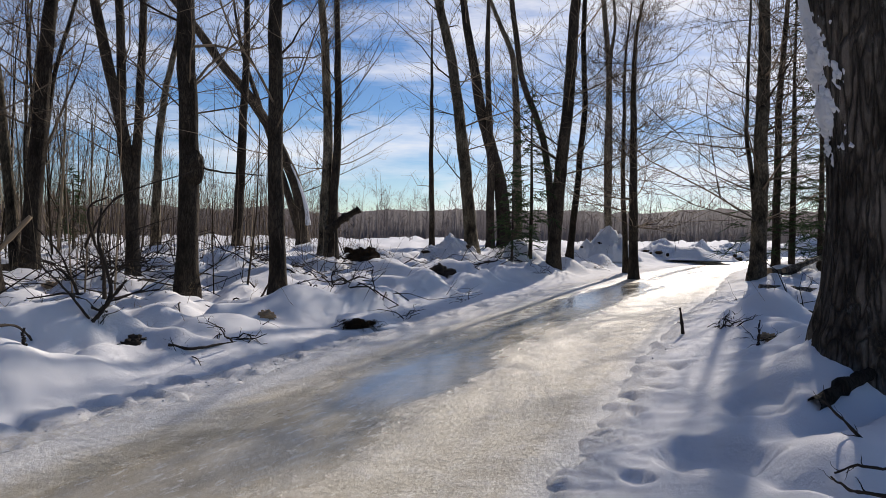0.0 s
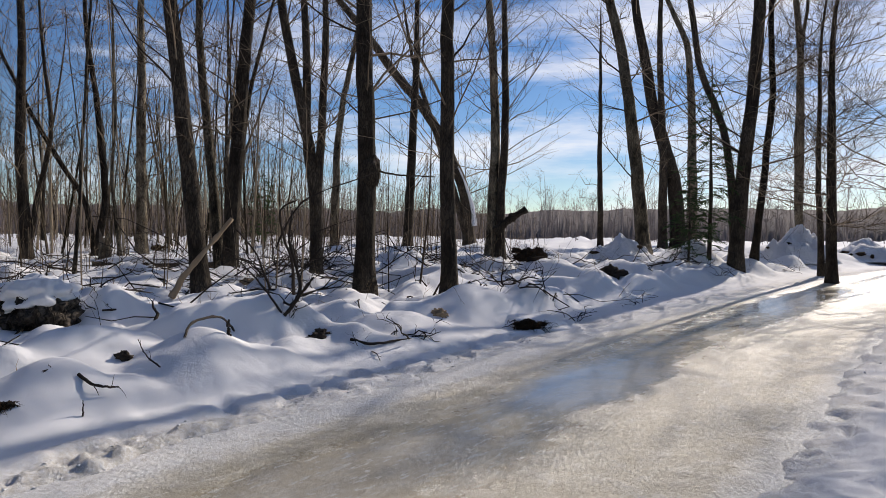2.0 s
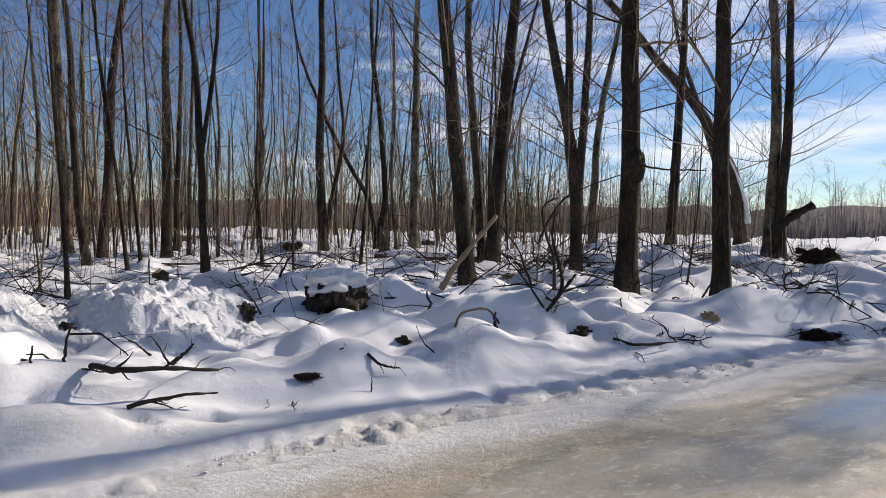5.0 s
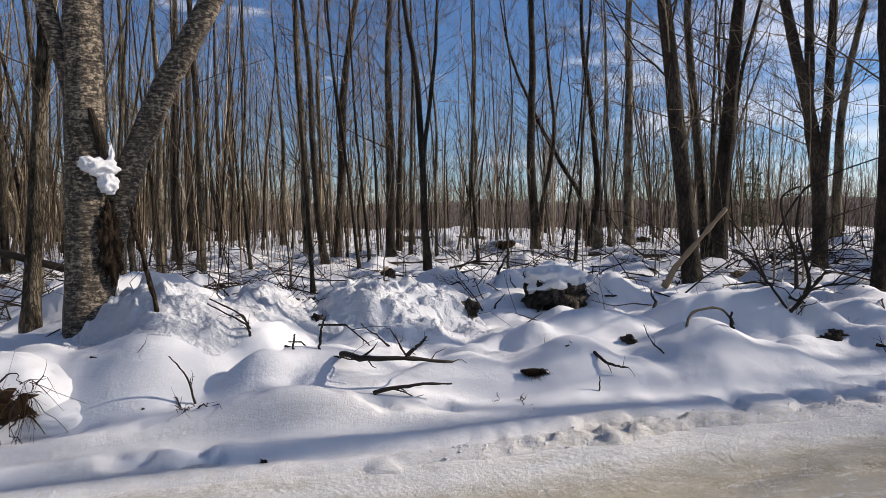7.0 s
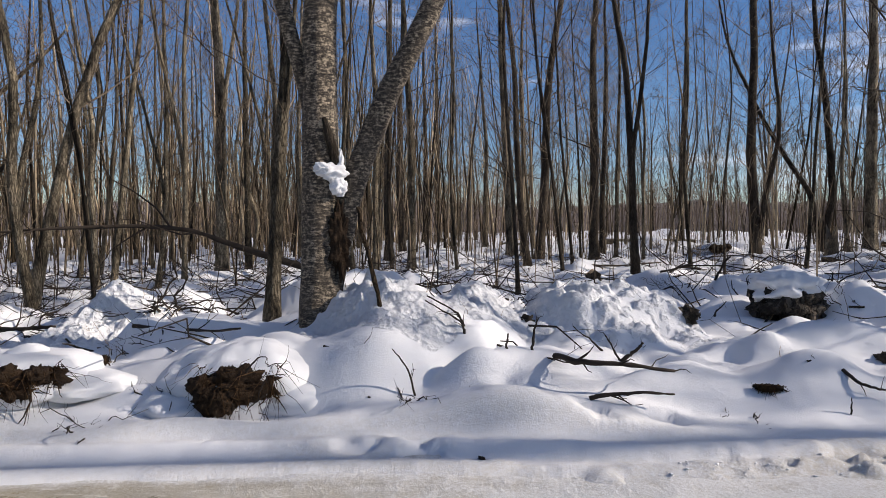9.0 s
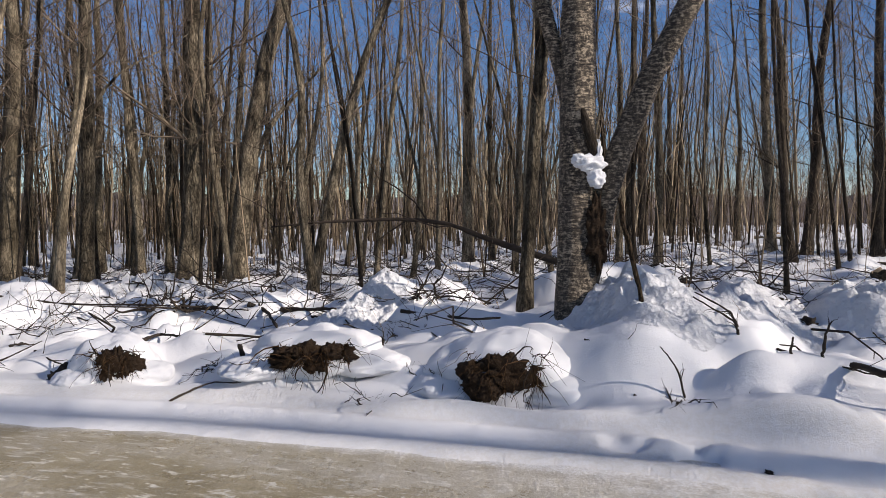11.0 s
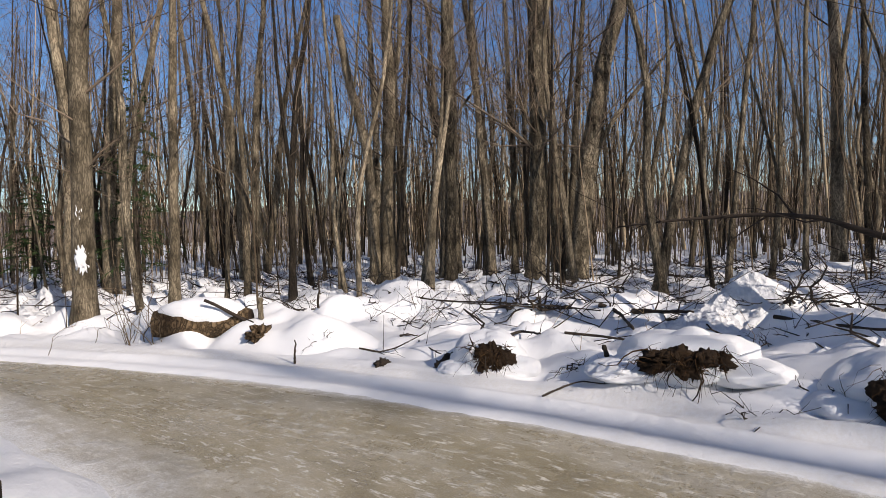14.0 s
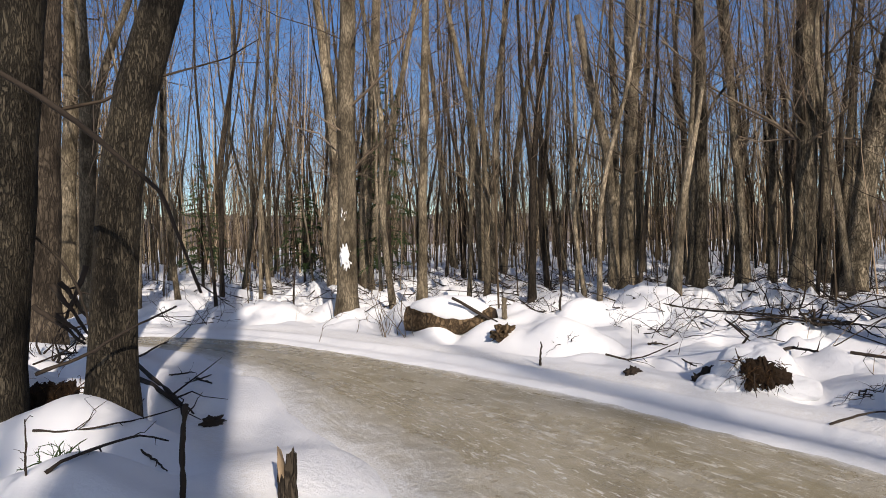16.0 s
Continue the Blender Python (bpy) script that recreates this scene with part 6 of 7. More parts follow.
stick(-5.14, 10.72, [(-0.02, -0.01, 0.6), (-0.13, -0.06, 0.94), (-0.19, -0.09, 1.41), (0.05, 0.02, 1.57)], 0.029, 0.013, side=5)
stick(-6.30, 12.18, [(-0.25, -0.13, 0.7), (-0.58, -0.31, 1.21)], 0.028, 0.012)
stick(-6.68, 1.97, [(-0.03, -0.11, 0.49), (-0.05, -0.21, 1.0)], 0.025, 0.019, 'pale split branch leaning against the birch', material=LOG_BARK, name='leaning_branch', side=0)
stick(-7.17, 10.33, [(0.26, 0.17, 0.51), (0.82, 0.52, 1.34)], 0.061, 0.035, 'pale broken limb leaning against the trunks', material=BARE_WOOD, name='leaning_branch', side=0)
old_stump = thing("stump", -7.32, 7.85, "wide mossy stump with a thick snow cap", "stump", "stumps in the snow", 0, 0.4)
under("bark", mesh_of("bark", *gather([lump(0.44, 0.50, 0.34, 3, 0.30, 3.4, 64, 34)]), OLD_BARK), old_stump, place=(0, 0, 0.16))
under("snow_cap", mesh_of("snow_cap", *gather([lump(0.43, 0.50, 0.27, 5, 0.26, 2.6, 64, 34)]), SNOW), old_stump, "thick rounded cap of snow", (-0.05, 0.02, 0.38))
stump(-13.33, 8.71, 0.16, 0.32, 4, DARK_SHADED_BARK, 'small dark stump standing in snow', False)
stump(-15.83, 19.01, 0.17, 0.7, 5, PALE_SUNLIT_BARK, 'pale snapped stump at the edge of the woods', False, 0.5)
chunk(-6.94, 5.78, 0.28, 6, OLD_BARK, 'brown end of a cut log in the snow')
chunk(-7.85, 13.97, 0.26, 7, BARE_WOOD, 'short sawn piece of a log on the snow')
root_ball(-4.66, 4.7, 0.24, 0.10, 21, 'small hollow in the snow with dark roots', False, -0.03)
twig_cluster(-4.54, 4.04, 0.13, 7)
twig_cluster(-4.39, 4.23, 0.15, 8)
chunk(-3.72, 8.66, 0.16, 8)
chunk(-4.89, 6.37, 0.16, 9)
chunk(-7.22, 3.81, 0.2, 10)
chunk(-4.51, 2.06, 0.05, 11)
twig_cluster(-9.92, 8.15, 0.7, 12, up=0.3)
twig_cluster(-8.84, 10.16, 0.6, 8, up=0.4)
twig_cluster(-4.16, 8.63, 0.35, 8)
log(-11.87, 16.5, 3.4, 0.17, 0.75, 'snow-covered fallen trunk between the trees', 0, DARK_SHADED_BARK, seed=4, cap=0.8)
log(-28.77, 21.95, 5.0, 0.15, 0.5, 'long grey fallen trunk on the forest floor', 0, PALE_SUNLIT_BARK, False, seed=5)
log(-33.0, 16.69, 1.6, 0.14, 1.2, 'short pale log lying under snow', 0, PALE_SUNLIT_BARK, seed=6)
root_ball(-19.0, 17.44, 0.8, 0.42, 24, 'dark clump of roots beneath snow in the woods')
root_ball(-17.95, 24.6, 0.6, 0.36, 25, 'dark clump of roots beneath snow in the woods')
root_ball(-6.08, 0.64, 0.72, 0.50, 31, 'torn root clump with brown earth under thick snow', dz=0.08)
root_ball(-6.50, -1.0, 0.72, 0.34, 32, 'flat dark root clump under a rounded snow cap', dz=-0.01)
root_ball(-6.80, -2.90, 0.44, 0.40, 33, 'dark hollow root clump at the foot of the bank', dz=0.02)
root_ball(-7.88, -0.59, 0.24, 0.16, 34, 'small dark root clump poking from the heap', False)
twig_cluster(-8.63, -0.39, 0.35, 12)
twig_cluster(-6.37, 0.11, 0.3, 9)
twig_cluster(-5.93, -0.51, 0.3, 10)
twig_cluster(-7.07, -2.06, 0.45, 12, up=0.3)
stick(-8.80, -0.33, [(0.42, 0.61, 0.0), (1.47, 1.06, 0.12)], 0.024, 0.011, dz=0.010)
stick(-10.48, -2.63, [(0.09, 0.25, -0.06), (1.7, 0.79, -0.07)], 0.039, 0.017, dz=0.015)
stick(-10.67, -2.18, [(0.79, 0.91, 0.11)], 0.039, 0.018, dz=0.016)
stick(-9.79, -1.22, [(-0.43, -0.54, -0.08), (-0.24, -1.06, -0.12)], 0.020, 0.009, dz=0.008)
stick(-10.06, -5.96, [(0.08, 1.05, -0.09), (0.46, 2.52, -0.07), (-0.04, 3.43, -0.21)], 0.019, 0.008, side=6, dz=0.008)
stick(-8.41, -4.55, [(0.7, 0.67, 0.0)], 0.015, 0.007, dz=0.006)
stick(-8.34, -4.80, [(-0.22, 0.16, -0.01)], 0.015, 0.007, dz=0.006)
stick(-6.91, -1.73, [(0.01, -0.02, 0.12), (0.01, -0.04, 0.22)], 0.028, 0.022, 'short broken stake stuck in the snow', name='stake', side=0)
stick(-6.12, -2.13, [(-0.24, 0.25, 0.09), (-0.22, 0.64, 0.09)], 0.010, 0.004, dz=0.004)
stick(-7.82, -3.11, [(-0.93, -0.16, -0.09), (-0.45, 0.29, -0.03)], 0.026, 0.012, dz=0.011)
stick(-6.23, 2.65, [(-0.03, -0.06, 0.13), (-0.14, -0.32, 0.29)], 0.013, 0.006)
twig_cluster(-9.7, -3.41, 0.7, 20, 'pile of fallen branches on a snow heap', up=0.05, thick=0.017, name='brush_pile')
twig_cluster(-10.22, -0.14, 0.8, 20, 'pile of fallen branches on a snow heap', up=0.12, thick=0.014, name='brush_pile')
twig_cluster(-9.91, -5.11, 0.8, 12, up=0.3)
chunk(-7.11, -3.47, 0.17, 12)
twig_cluster(-11.51, -1.81, 0.9, 14, up=0.3)
twig_cluster(-9.27, 4.39, 1.0, 14, up=0.3)
stick(-12.87, 2.55, [(-0.17, -1.05, 0.32), (-0.24, -1.78, 0.6), (-0.25, -2.2, 0.75), (-0.24, -3.15, 0.83), (-0.14, -4.28, 0.79), (0.06, -5.37, 0.69)], 0.063, 0.016, 'long bent bough arching over the snow', name='fallen_bough', side=8, top=0.77)
log(-36.19, 18.2, 1.3, 0.10, 0.2, 'pale log in the snow deep in the woods', 0.15, PALE_SUNLIT_BARK, seed=8)
stick(-1.43, -5.01, [(-0.34, 0.08, -0.21), (-0.61, 0.16, -0.43), (-0.84, 0.25, -0.68), (-0.95, 0.3, -1.01), (-1.05, 0.34, -1.33)], 0.017, 0.011, 'long thin pole fallen across the trunks', name='fallen_pole', side=2, top=2.52)
stick(-1.87, -6.34, [(-0.24, 0.06, -0.28), (-0.38, 0.1, -0.54), (-0.46, 0.12, -0.92)], 0.012, 0.010, side=2, top=1.68)
stick(-2.72, -8.81, [(-0.35, 0.1, -0.57)], 0.032, 0.014, 'dark branch leaning among the trunks', name='leaning_branch', side=2, top=1.08)
stick(-2.80, -8.79, [(-0.32, 0.09, -0.49)], 0.032, 0.014, 'dark branch leaning among the trunks', name='leaning_branch', side=2, top=1.11)
stick(-2.74, -8.81, [(-0.28, 0.08, -0.3)], 0.032, 0.014, 'dark branch leaning among the trunks', name='leaning_branch', side=2, top=0.77)
stick(-3.04, -8.72, [(0.23, -0.07, -0.67)], 0.032, 0.014, 'dark branch leaning among the trunks', name='leaning_branch', side=2, top=1.28)
stick(-2.57, -8.85, [(-0.46, 0.12, -0.47)], 0.032, 0.014, 'dark branch leaning among the trunks', name='leaning_branch', side=2, top=0.88)
stick(-1.83, -5.84, [(-0.3, 0.08, 0.11), (-0.58, 0.17, 0.27), (-0.87, 0.29, 0.41)], 0.014, 0.007, side=4, top=0.63)
stick(-1.99, -3.88, [(-0.0, 0.0, 0.24), (-0.02, 0.01, 0.47)], 0.016, 0.012, 'upright charred-looking stake in the snow', name='stake', side=1)
stick(-3.22, -7.97, [(0.24, 1.44, 0.02), (0.11, 1.74, -0.14)], 0.033, 0.015, dz=0.013)
stick(-3.37, -8.29, [(0.35, 1.79, -0.05), (0.41, 2.25, -0.17)], 0.024, 0.011, dz=0.010)
stick(-2.89, -6.86, [(0.07, 0.38, -0.13)], 0.022, 0.010, dz=0.009)
stick(-3.37, -8.29, [(-1.6, -2.84, -0.24), (-1.87, -2.53, -0.2)], 0.014, 0.006, dz=0.005)
stick(-1.41, -3.97, [(-0.16, -0.07, 0.03), (-0.75, -0.89, -0.17), (-0.85, -0.72, -0.19)], 0.010, 0.005, dz=0.004)
stick(-2.16, -4.86, [(0.0, 0.38, -0.05)], 0.010, 0.004, side=1, dz=0.004)
stick(-1.67, -5.25, [(-0.17, 0.18, -0.0), (-0.52, 0.12, -0.02), (-1.38, -0.93, -0.25)], 0.008, 0.004, dz=0.003)
stick(-1.35, -4.02, [(-0.0, 0.0, 0.25)], 0.006, 0.003)
stick(-3.44, -7.49, [(-0.38, -0.24, -0.06)], 0.012, 0.006, dz=0.005)
stick(-3.42, -7.06, [(-0.5, -0.49, -0.06)], 0.012, 0.005, dz=0.005)
stick(-3.66, -7.33, [(-0.01, 0.3, -0.02)], 0.019, 0.008, dz=0.007)
root_ball(-2.2, -6.89, 0.50, 0.55, 41, 'rotting dark stump wood between two trunks', False)
twig_cluster(-2.91, -9.61, 0.9, 24, 'heap of dark branches piled between trunks', up=0.7, thick=0.012, name='brush_pile')
twig_cluster(-1.54, -4.18, 0.15, 30, 'small dark green conifer sprig on the snow', NEEDLE, 'conifer_sprig', 0.5, 0.005)
chunk(-3.07, -5.78, 0.15, 14)
capped_log(-7.62, -7.55, 1.32, 0.20, -1.02 + math.pi, 'thick brown log under a deep dome of snow')
chunk(-7.50, -6.44, 0.30, 15, LOG_BARK, 'tan broken piece of wood beside the log')
stick(-7.42, -7.31, [(-0.32, 0.35, -0.27), (-0.48, 0.53, -0.47), (-0.74, 0.85, -0.57)], 0.024, 0.016, side=2, top=0.65)
stick(-7.95, -6.80, [(-0.0, 0.0, 0.31)], 0.040, 0.036, 'pale birch stake standing in the snow', material=PALE_SUNLIT_BARK, name='stake', side=0)
stick(-6.63, -5.17, [(-0.0, 0.0, 0.27)], 0.016, 0.007, side=0)
stick(-8.95, -6.54, [(-0.01, 0.01, 0.51)], 0.021, 0.010, side=1)
twig_cluster(-7.1, -8.38, 1.3, 16, 'leafless shrub with thin upright grey stems', BRUSH, 'shrub', 2.2, 0.006)
chunk(-6.91, -3.47, 0.2, 16)
chunk(-6.74, -4.11, 0.14, 17)
twig_cluster(-7.54, -5.48, 0.25, 6)
twig_cluster(-9.4, -4.83, 0.9, 14, up=0.3)
twig_cluster(-9.33, -5.47, 0.7, 10, up=0.3)
twig_cluster(-6.06, -12.48, 1.0, 16, up=0.3)
twig_cluster(-10.19, -7.81, 1.0, 14, up=0.3)
twig_cluster(4.39, 10.55, 0.5, 16, up=0.5, thick=0.009)
twig_cluster(6.43, 14.81, 0.5, 10, up=0.5)
twig_cluster(4.1, 9.17, 0.5, 10, up=0.6)
stick(3.69, 10.54, [(-0.04, 0.02, 0.4)], 0.032, 0.014, name='stake', side=1)
stick(3.80, 8.36, [(0.02, -0.01, 0.3)], 0.018, 0.008)
stick(6.68, 12.12, [(-1.31, -1.49, 0.29)], 0.028, 0.013, dz=0.011)
chunk(4.39, 9.33, 0.2, 18, BARE_WOOD, 'broken tan piece of wood on the bank')
log(10.78, 20.82, 2.2, 0.15, 0.35, 'grey fallen log lying beside the tree', 0.04, OLD_BARK, seed=11, dz=0.05)
log(8.59, 16.37, 1.9, 0.10, -0.25, 'thin grey fallen log beside the tree', -0.06, OLD_BARK, False, seed=12)
log(10.54, 19.76, 2.6, 0.08, 0.6, 'thin grey log leaning over another', 0.16, OLD_BARK, False, seed=13, dz=0.3)
stick(2.97, 5.61, [(0.41, 0.2, 0.14), (1.0, 0.58, 0.22)], 0.065, 0.050, 'thick dark root running out from the maple', material=DARK_SHADED_BARK, name='root', side=0, dz=0.026)
stick(2.83, 4.50, [(-0.11, 0.07, 0.1), (-0.21, 0.13, 0.21), (-0.3, 0.18, 0.31)], 0.013, 0.008, side=5, top=0.26)
stick(2.53, 3.98, [(-0.15, 0.1, -0.03), (-0.25, 0.16, -0.08)], 0.009, 0.006, side=4, top=0.38)
stick(2.39, 3.83, [(-0.14, 0.09, 0.0), (-0.23, 0.14, 0.06)], 0.012, 0.005, side=4, top=0.28)
stick(-3.21, 8.42, [(0.31, -0.01, -0.05), (0.54, 0.43, -0.05), (0.88, 1.17, -0.05)], 0.022, 0.010, dz=0.009)
twig_cluster(-2.75, 9.21, 0.5, 12, up=0.4, thick=0.009)
twig_cluster(-2.99, 8.38, 0.35, 9, up=0.4)
root_ball(-1.24, 11.07, 0.6, 0.24, 51, 'dark root clump at the edge of the bank')
twig_cluster(-0.72, 12.31, 0.5, 10, up=0.3, thick=0.009)
chunk(-2.6, 10.55, 0.2, 52, BARE_WOOD)
chunk(-3.73, 8.56, 0.18, 53)
root_ball(-2.17, 19.27, 1.0, 0.55, 54, 'upturned dark roots in front of the trees', False)
twig_cluster(-1.61, 12.51, 1.0, 16, up=0.4, thick=0.012)
chunk(0.01, 17.13, 0.5, 55, DEAD, 'round dark stump end sticking from snow')
twig_cluster(1.84, 20.41, 1.2, 18, up=0.3, thick=0.01)
twig_cluster(5.38, 23.84, 0.9, 12, up=0.4)
twig_cluster(2.83, 19.71, 0.8, 10, up=0.4)
twig_cluster(0.26, 14.78, 0.8, 10, up=0.3)
twig_cluster(-6.99, 13.55, 1.8, 26, 'tangle of fallen branches between the trunks', up=0.6, thick=0.014, name='brush_pile')
twig_cluster(-6.26, 15.52, 1.6, 20, 'tangle of fallen branches between the trunks', up=0.5, thick=0.013, name='brush_pile')
twig_cluster(-4.74, 17.3, 1.5, 18, 'tangle of fallen branches between the trunks', up=0.5, thick=0.013, name='brush_pile')
twig_cluster(-11.44, 19.34, 1.5, 18, 'tangle of fallen branches between the trunks', up=0.5, thick=0.012, name='brush_pile')
stick(-5.80, 11.39, [(0.22, 0.11, 0.56), (0.56, 0.28, 0.93), (1.5, 0.67, 1.33)], 0.021, 0.010, side=4, top=1.36)
stick(-4.45, 12.71, [(0.41, 0.14, -0.09), (1.12, 0.34, -0.13)], 0.022, 0.011, top=2.86)
stick(-4.15, 8.82, [(0.03, 0.01, 0.25), (-0.09, -0.04, 0.82), (-0.06, -0.03, 1.24)], 0.028, 0.012, side=4)
stick(-4.22, 8.54, [(-0.31, -0.17, 0.5), (-0.51, -0.29, 0.71)], 0.015, 0.007)
stick(-4.18, 8.54, [(0.19, 0.1, 0.3), (0.33, 0.16, 0.51)], 0.023, 0.010)
stick(-3.43, 20.68, [(0.49, 0.07, 0.45), (0.93, 0.13, 0.69)], 0.137, 0.111, 'thick broken limb with a sawn-off end', material=DARK_SHADED_BARK, name='broken_limb', side=0, top=1.73)
snow_pile(0.28, 24.35, 2.2, 0.75, 61, 2)
snow_pile(6.51, 27.33, 2.8, 1.1, 62, 2)
snow_pile(12.45, 32.54, 3.8, 0.7, 63, 6)
snow_pile(10.24, 31.13, 4.0, 0.6, 66, 5)
snow_pile(15.82, 36.22, 4.0, 0.9, 67)
snow_pile(20.26, 38.37, 4.5, 1.1, 69, 4)
spruce(2.76, 21.34, 5.6, 2.6, 71)
spruce(2.13, 20.79, 3.0, 2.0, 72)
spruce(11.04, 21.66, 9.5, 4.4, 73, 'tall thin spruce with drooping sparse boughs', 0.06, 26)
spruce(11.3, 20.53, 8.0, 4.2, 74, 'tall thin spruce with drooping sparse boughs', 0.06, 26)
spruce(-12.62, -14.81, 6.5, 2.6, 75)
spruce(-13.02, -16.05, 5.0, 2.4, 76)
spruce(-9.74, -20.01, 4.0, 2.2, 77)
spruce(-12.45, -18.71, 3.4, 2.4, 78)
spruce(-14.21, 26.38, 3.5, 2, 79)
stump(-2.5, -3.75, 0.05, 0.36, 15, DARK_SHADED_BARK, 'short splintered stob in the snow beside the trail', False, 0.5)
stick(-2.82, -4.19, [(-0.06, 0.04, -0.08), (-0.07, 0.05, -0.2)], 0.021, 0.014, 'torn strip of wood hanging from the stob', material=BARE_WOOD, name='wood_strip', side=0, top=0.10)

# snow and knots on single trunks
for sx, sy, sz, wx_, wy_, wz_, sn in ((-7.55, 1.68, 2.14, 0.10, 0.19, 0.10, 3), (-7.56, 1.77, 2.26, 0.06, 0.05, 0.13, 5), (-7.54, 1.75, 2.00, 0.07, 0.11, 0.12, 4), (-7.54, 1.58, 2.18, 0.08, 0.10, 0.07, 7)):
    snow_patch(birch, sx, sy, sz, wx_, 0.85 * wy_, 0.9 * wz_, sn, 0.0, 0.34, 2.3)
clinging_snow(maple, (4.01, 6.49), (3.73, 6.67), (0.432, 0.412), 148, 226, 2.2, 3.9, 3, -0.10)
snow_patch(marked_tree, -7.83, -10.36, 1.20, 0.07, 0.08, 0.24, 21, 0.8, 0.65, 2.6)
snow_patch(marked_tree, -7.83, -10.36, 1.95, 0.04, 0.05, 0.12, 22, 0.8, 0.65, 2.6)
strip = bent([(0.26, -0.16, 0.95), (0.14, -0.18, 1.9), (-0.22, -0.26, 3.0), (-0.55, -0.34, 3.8)], 20)
under("snow_strip", mesh_of("snow_strip", *gather([tubes(strip[None], np.linspace(0.13, 0.05, len(strip))[None] * (1 + 0.12 * np.sin(np.arange(len(strip)) * 1.3)), 12)]), SNOW), leaning, "snow lying along the leaning trunk")
burl = under("burl", mesh_of("burl", *gather([lump(0.19, 0.19, 0.30, 8, 0.3, 1.8, 28, 16)]), DARK_SHADED_BARK), burl_tree, "rounded burl on the trunk")
burl.location = Vector((-4.52, 12.76, 2.8)) - burl_tree.location

twig_cluster(-7.05, 8.35, 0.5, 9, up=0.3)
rot = under("rotten_wood", mesh_of("rotten_wood", *gather([lump(0.07, 0.10, 0.34, 6, 0.7, 3.0, 40, 40)]), EARTH), birch, "rotten brown wood in a split of the trunk")
rot.location = Vector((-7.58, 1.76, 1.42)) - birch.location
snow_heap(-7.25, 2.15, 1.15, 0.06, 1)
snow_heap(-7.9, 3.9, 1.2, 0.08, 2)
snow_heap(-9.7, -1.0, 0.9, 0.05, 3)
snow_heap(-12.6, -4.7, 1.1, 0.0, 4)
snow_heap(-7.0, 4.9, 1.1, 0.0, 5)
snow_heap(-8.6, 5.6, 1.3, 0.02, 6)
snow_heap(-8.4, -12.4, 1.1, 0.03, 8)
# dry stems and litter that stick out of the snow between the trees
def dry_stems(count, seed):
    rng = np.random.RandomState(seed)
    yaw, d = np.radians(rng.uniform(-38, 178, count)), np.sqrt(rng.uniform(5.5 ** 2, 24 ** 2, count))
    base = np.stack([-np.sin(yaw) * d, np.cos(yaw) * d, 0 * d], 1)
    off, _ = beside(base[:, 0], base[:, 1])
    base = base[off > rng.uniform(0.8, 6.0, count)]
    n = len(base)
    base[:, 2] = height(base[:, 0], base[:, 1]) - 0.03
    ways = unit(rng.normal(0, 0.45, (n, 3)) + np.array([0, 0, 1.0]))
    p, r = shoots(rng, base, ways, rng.uniform(0.06, 0.55, n) ** 1.2, np.full(n, 0.0035), 3, -0.1, 0.3, 0.4)
    s, w, rr, _ = along(rng, p, r, n * 2)
    q, qr = shoots(rng, s, turned(rng, w, 0.5, 0.1), rng.uniform(0.04, 0.2, n * 2), np.full(n * 2, 0.0025), 2, 0, 0.3)
    return gather([tubes(p, r, 4), tubes(q, qr, 3)])


stand("dry_stems", dry_stems(2400, 77), DRY, "thin dry stems and weeds poking out of the snow", "dry weeds")


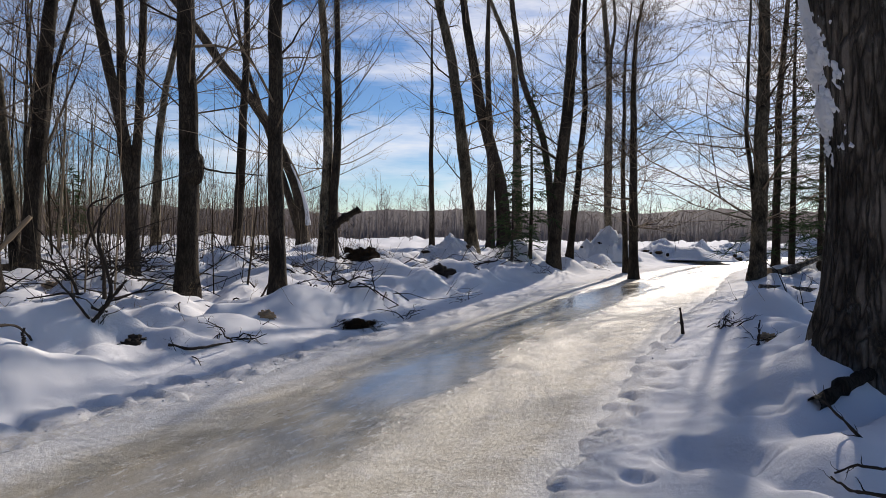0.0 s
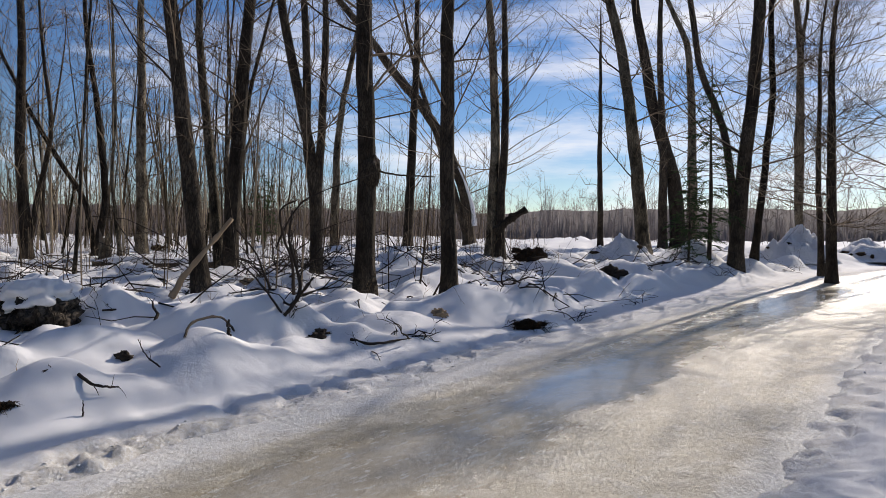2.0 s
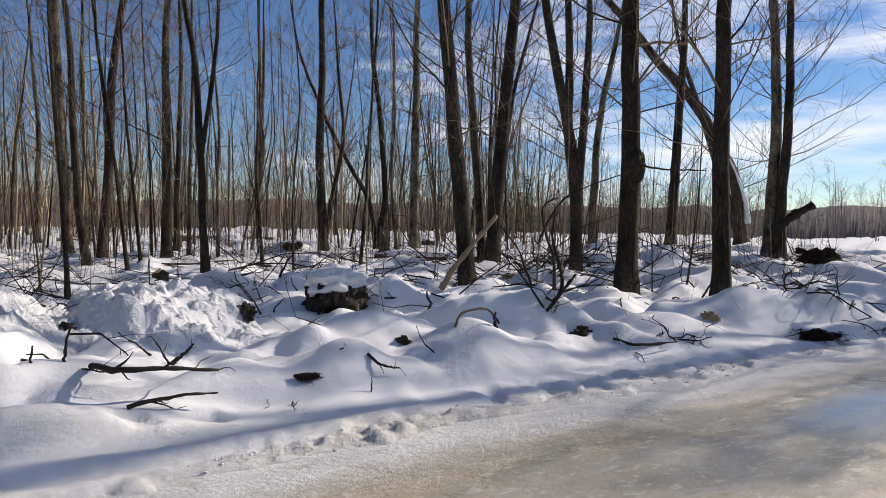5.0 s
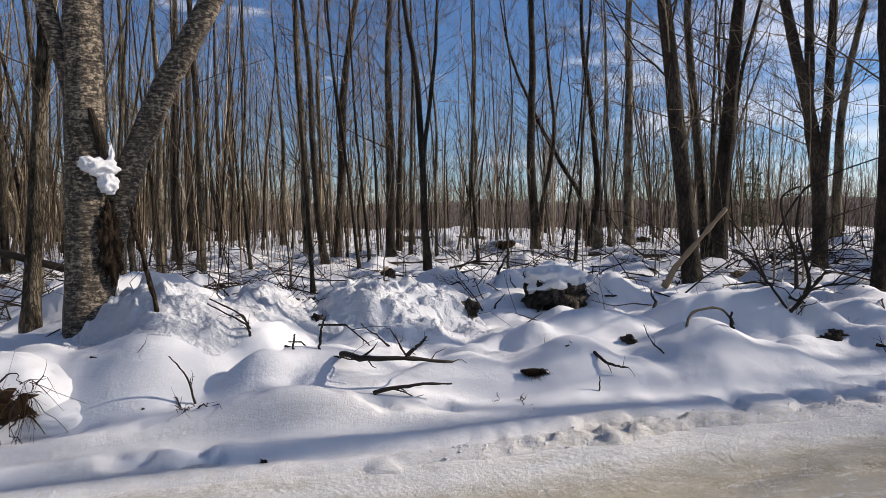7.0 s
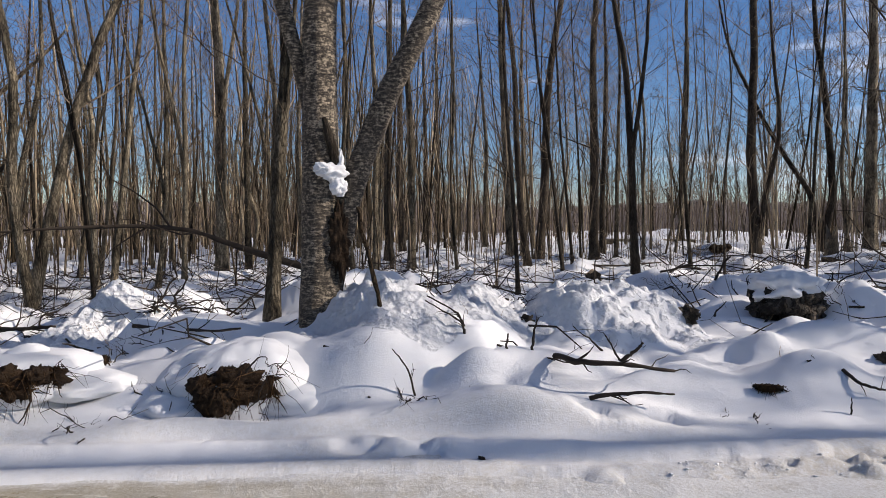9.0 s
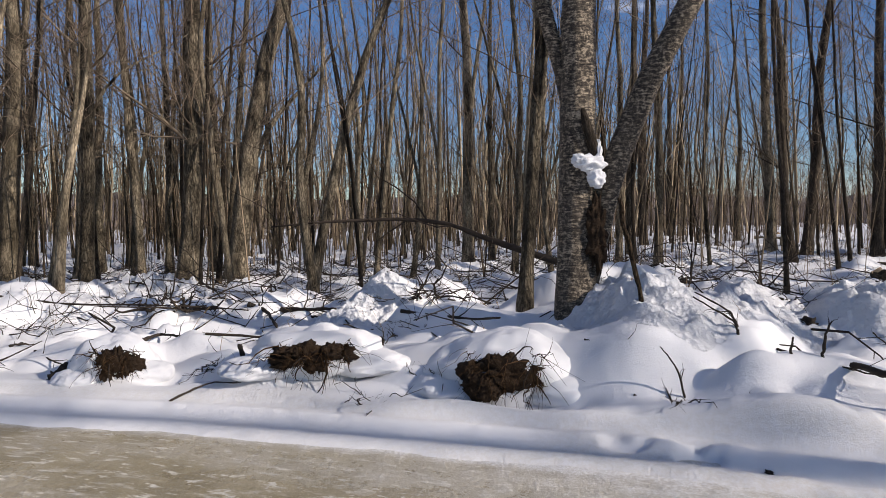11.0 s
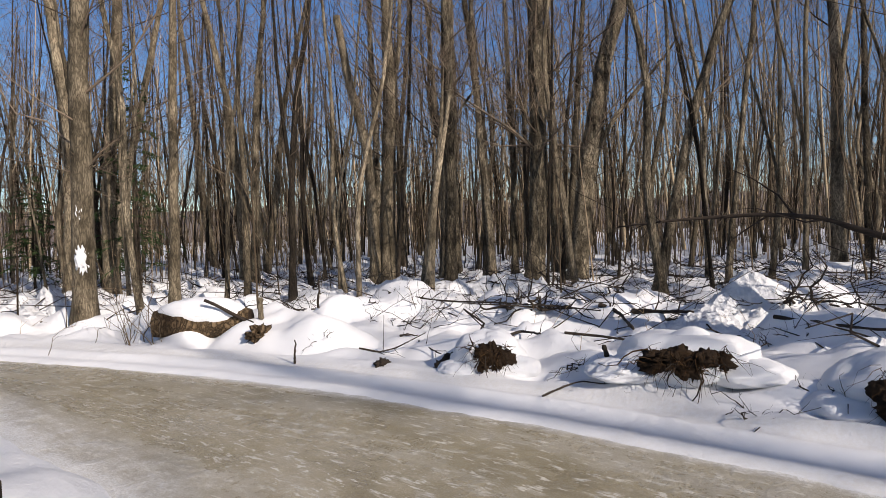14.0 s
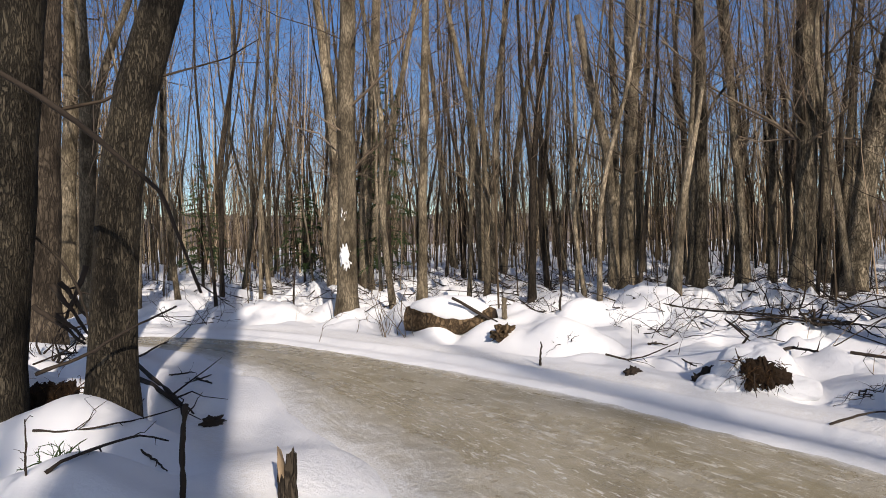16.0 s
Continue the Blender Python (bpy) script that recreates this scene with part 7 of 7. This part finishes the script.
def litter(count, seed, turns=(-35, 178), reach=(6, 24), longest=1.6, thick=(0.004, 0.018)):
    """Fallen twigs lying on the snow under the trees."""
    rng = np.random.RandomState(seed)
    yaw, d = np.radians(rng.uniform(*turns, count)), np.sqrt(rng.uniform(reach[0] ** 2, reach[1] ** 2, count))
    base = np.stack([-np.sin(yaw) * d, np.cos(yaw) * d, 0 * d], 1)
    off, _ = beside(base[:, 0], base[:, 1])
    base = base[(off > rng.uniform(1.0, 7.0, count)) & ~((base[:, 0] > 0.5) & (base[:, 1] < 9))]
    n = len(base)
    a = rng.rand(n) * 6.28
    ln = rng.uniform(0.15, longest, n)
    tip = base + np.stack([np.cos(a) * ln, np.sin(a) * ln, 0 * a], 1)
    base[:, 2] = height(base[:, 0], base[:, 1]) + 0.01
    tip[:, 2] = height(tip[:, 0], tip[:, 1]) + rng.uniform(0.0, 0.2, n) * longest / 1.6
    p, r = shoots(rng, base, unit(tip - base), ln, rng.uniform(*thick, n), 4, 0, 0.42, 0.4)
    s, w, rr, who = along(rng, p, r, n * 2)
    q, qr = shoots(rng, s, turned(rng, w, 0.45, 0.15), ln[who] * rng.uniform(0.1, 0.4, n * 2), np.clip(rr * 0.5, 0.003, 1), 3, 0, 0.3)
    return tubes(p, r, 4), tubes(q, qr, 3)


stand("fallen_twigs", gather([*litter(2600, 78), *litter(1300, 84, (70, 150), (9.5, 22), 1.3, (0.004, 0.014)), *litter(240, 81, (-8, 52), (9, 22), 2.6, (0.010, 0.028))]), DEAD, "fallen dark twigs scattered over the snow", "twigs")


def snow_crumbs(count, seed):
    """Broken crust and crumbs along the trail's edges."""
    rng = np.random.RandomState(seed)
    way = spline(EDGES, 30)
    way = way[(way[:, 1] > 3.0) & (way[:, 1] < 17)]
    i = rng.randint(0, len(way), count)
    left = rng.rand(count) < 0.97
    l, r = way[i, :2], way[i, 2:]
    out = unit(np.where(left[:, None], l - r, r - l))
    base = np.where(left[:, None], l, r) + out * np.abs(rng.normal(0.0, 0.16, count))[:, None] + rng.normal(0, 0.04, (count, 2))
    z = np.maximum(height(base[:, 0], base[:, 1]), rise(base[:, 1]))
    size = 0.004 + 0.011 * rng.rand(count) ** 3
    corners = np.array([(1, 0, 0), (-1, 0, 0), (0, 1, 0), (0, -1, 0), (0, 0, 1), (0, 0, -1)], float)
    v = corners[None] * rng.uniform(0.6, 1.4, (count, 6, 3)) + rng.normal(0, 0.2, (count, 6, 3))
    v = v * size[:, None, None] * np.array([1.2, 1.2, 0.8]) + np.concatenate([base, z[:, None] + size[:, None] * 0.3], 1)[:, None]
    f = np.array([(0, 2, 4), (2, 1, 4), (1, 3, 4), (3, 0, 4), (2, 0, 5), (1, 2, 5), (3, 1, 5), (0, 3, 5)])
    return v.reshape(-1, 3), [(f[None] + 6 * np.arange(count)[:, None, None]).reshape(-1, 3)]


stand("snow_crumbs", snow_crumbs(420, 79), SNOW, "crumbs of broken snow crust along the trail", "snow crumbs")
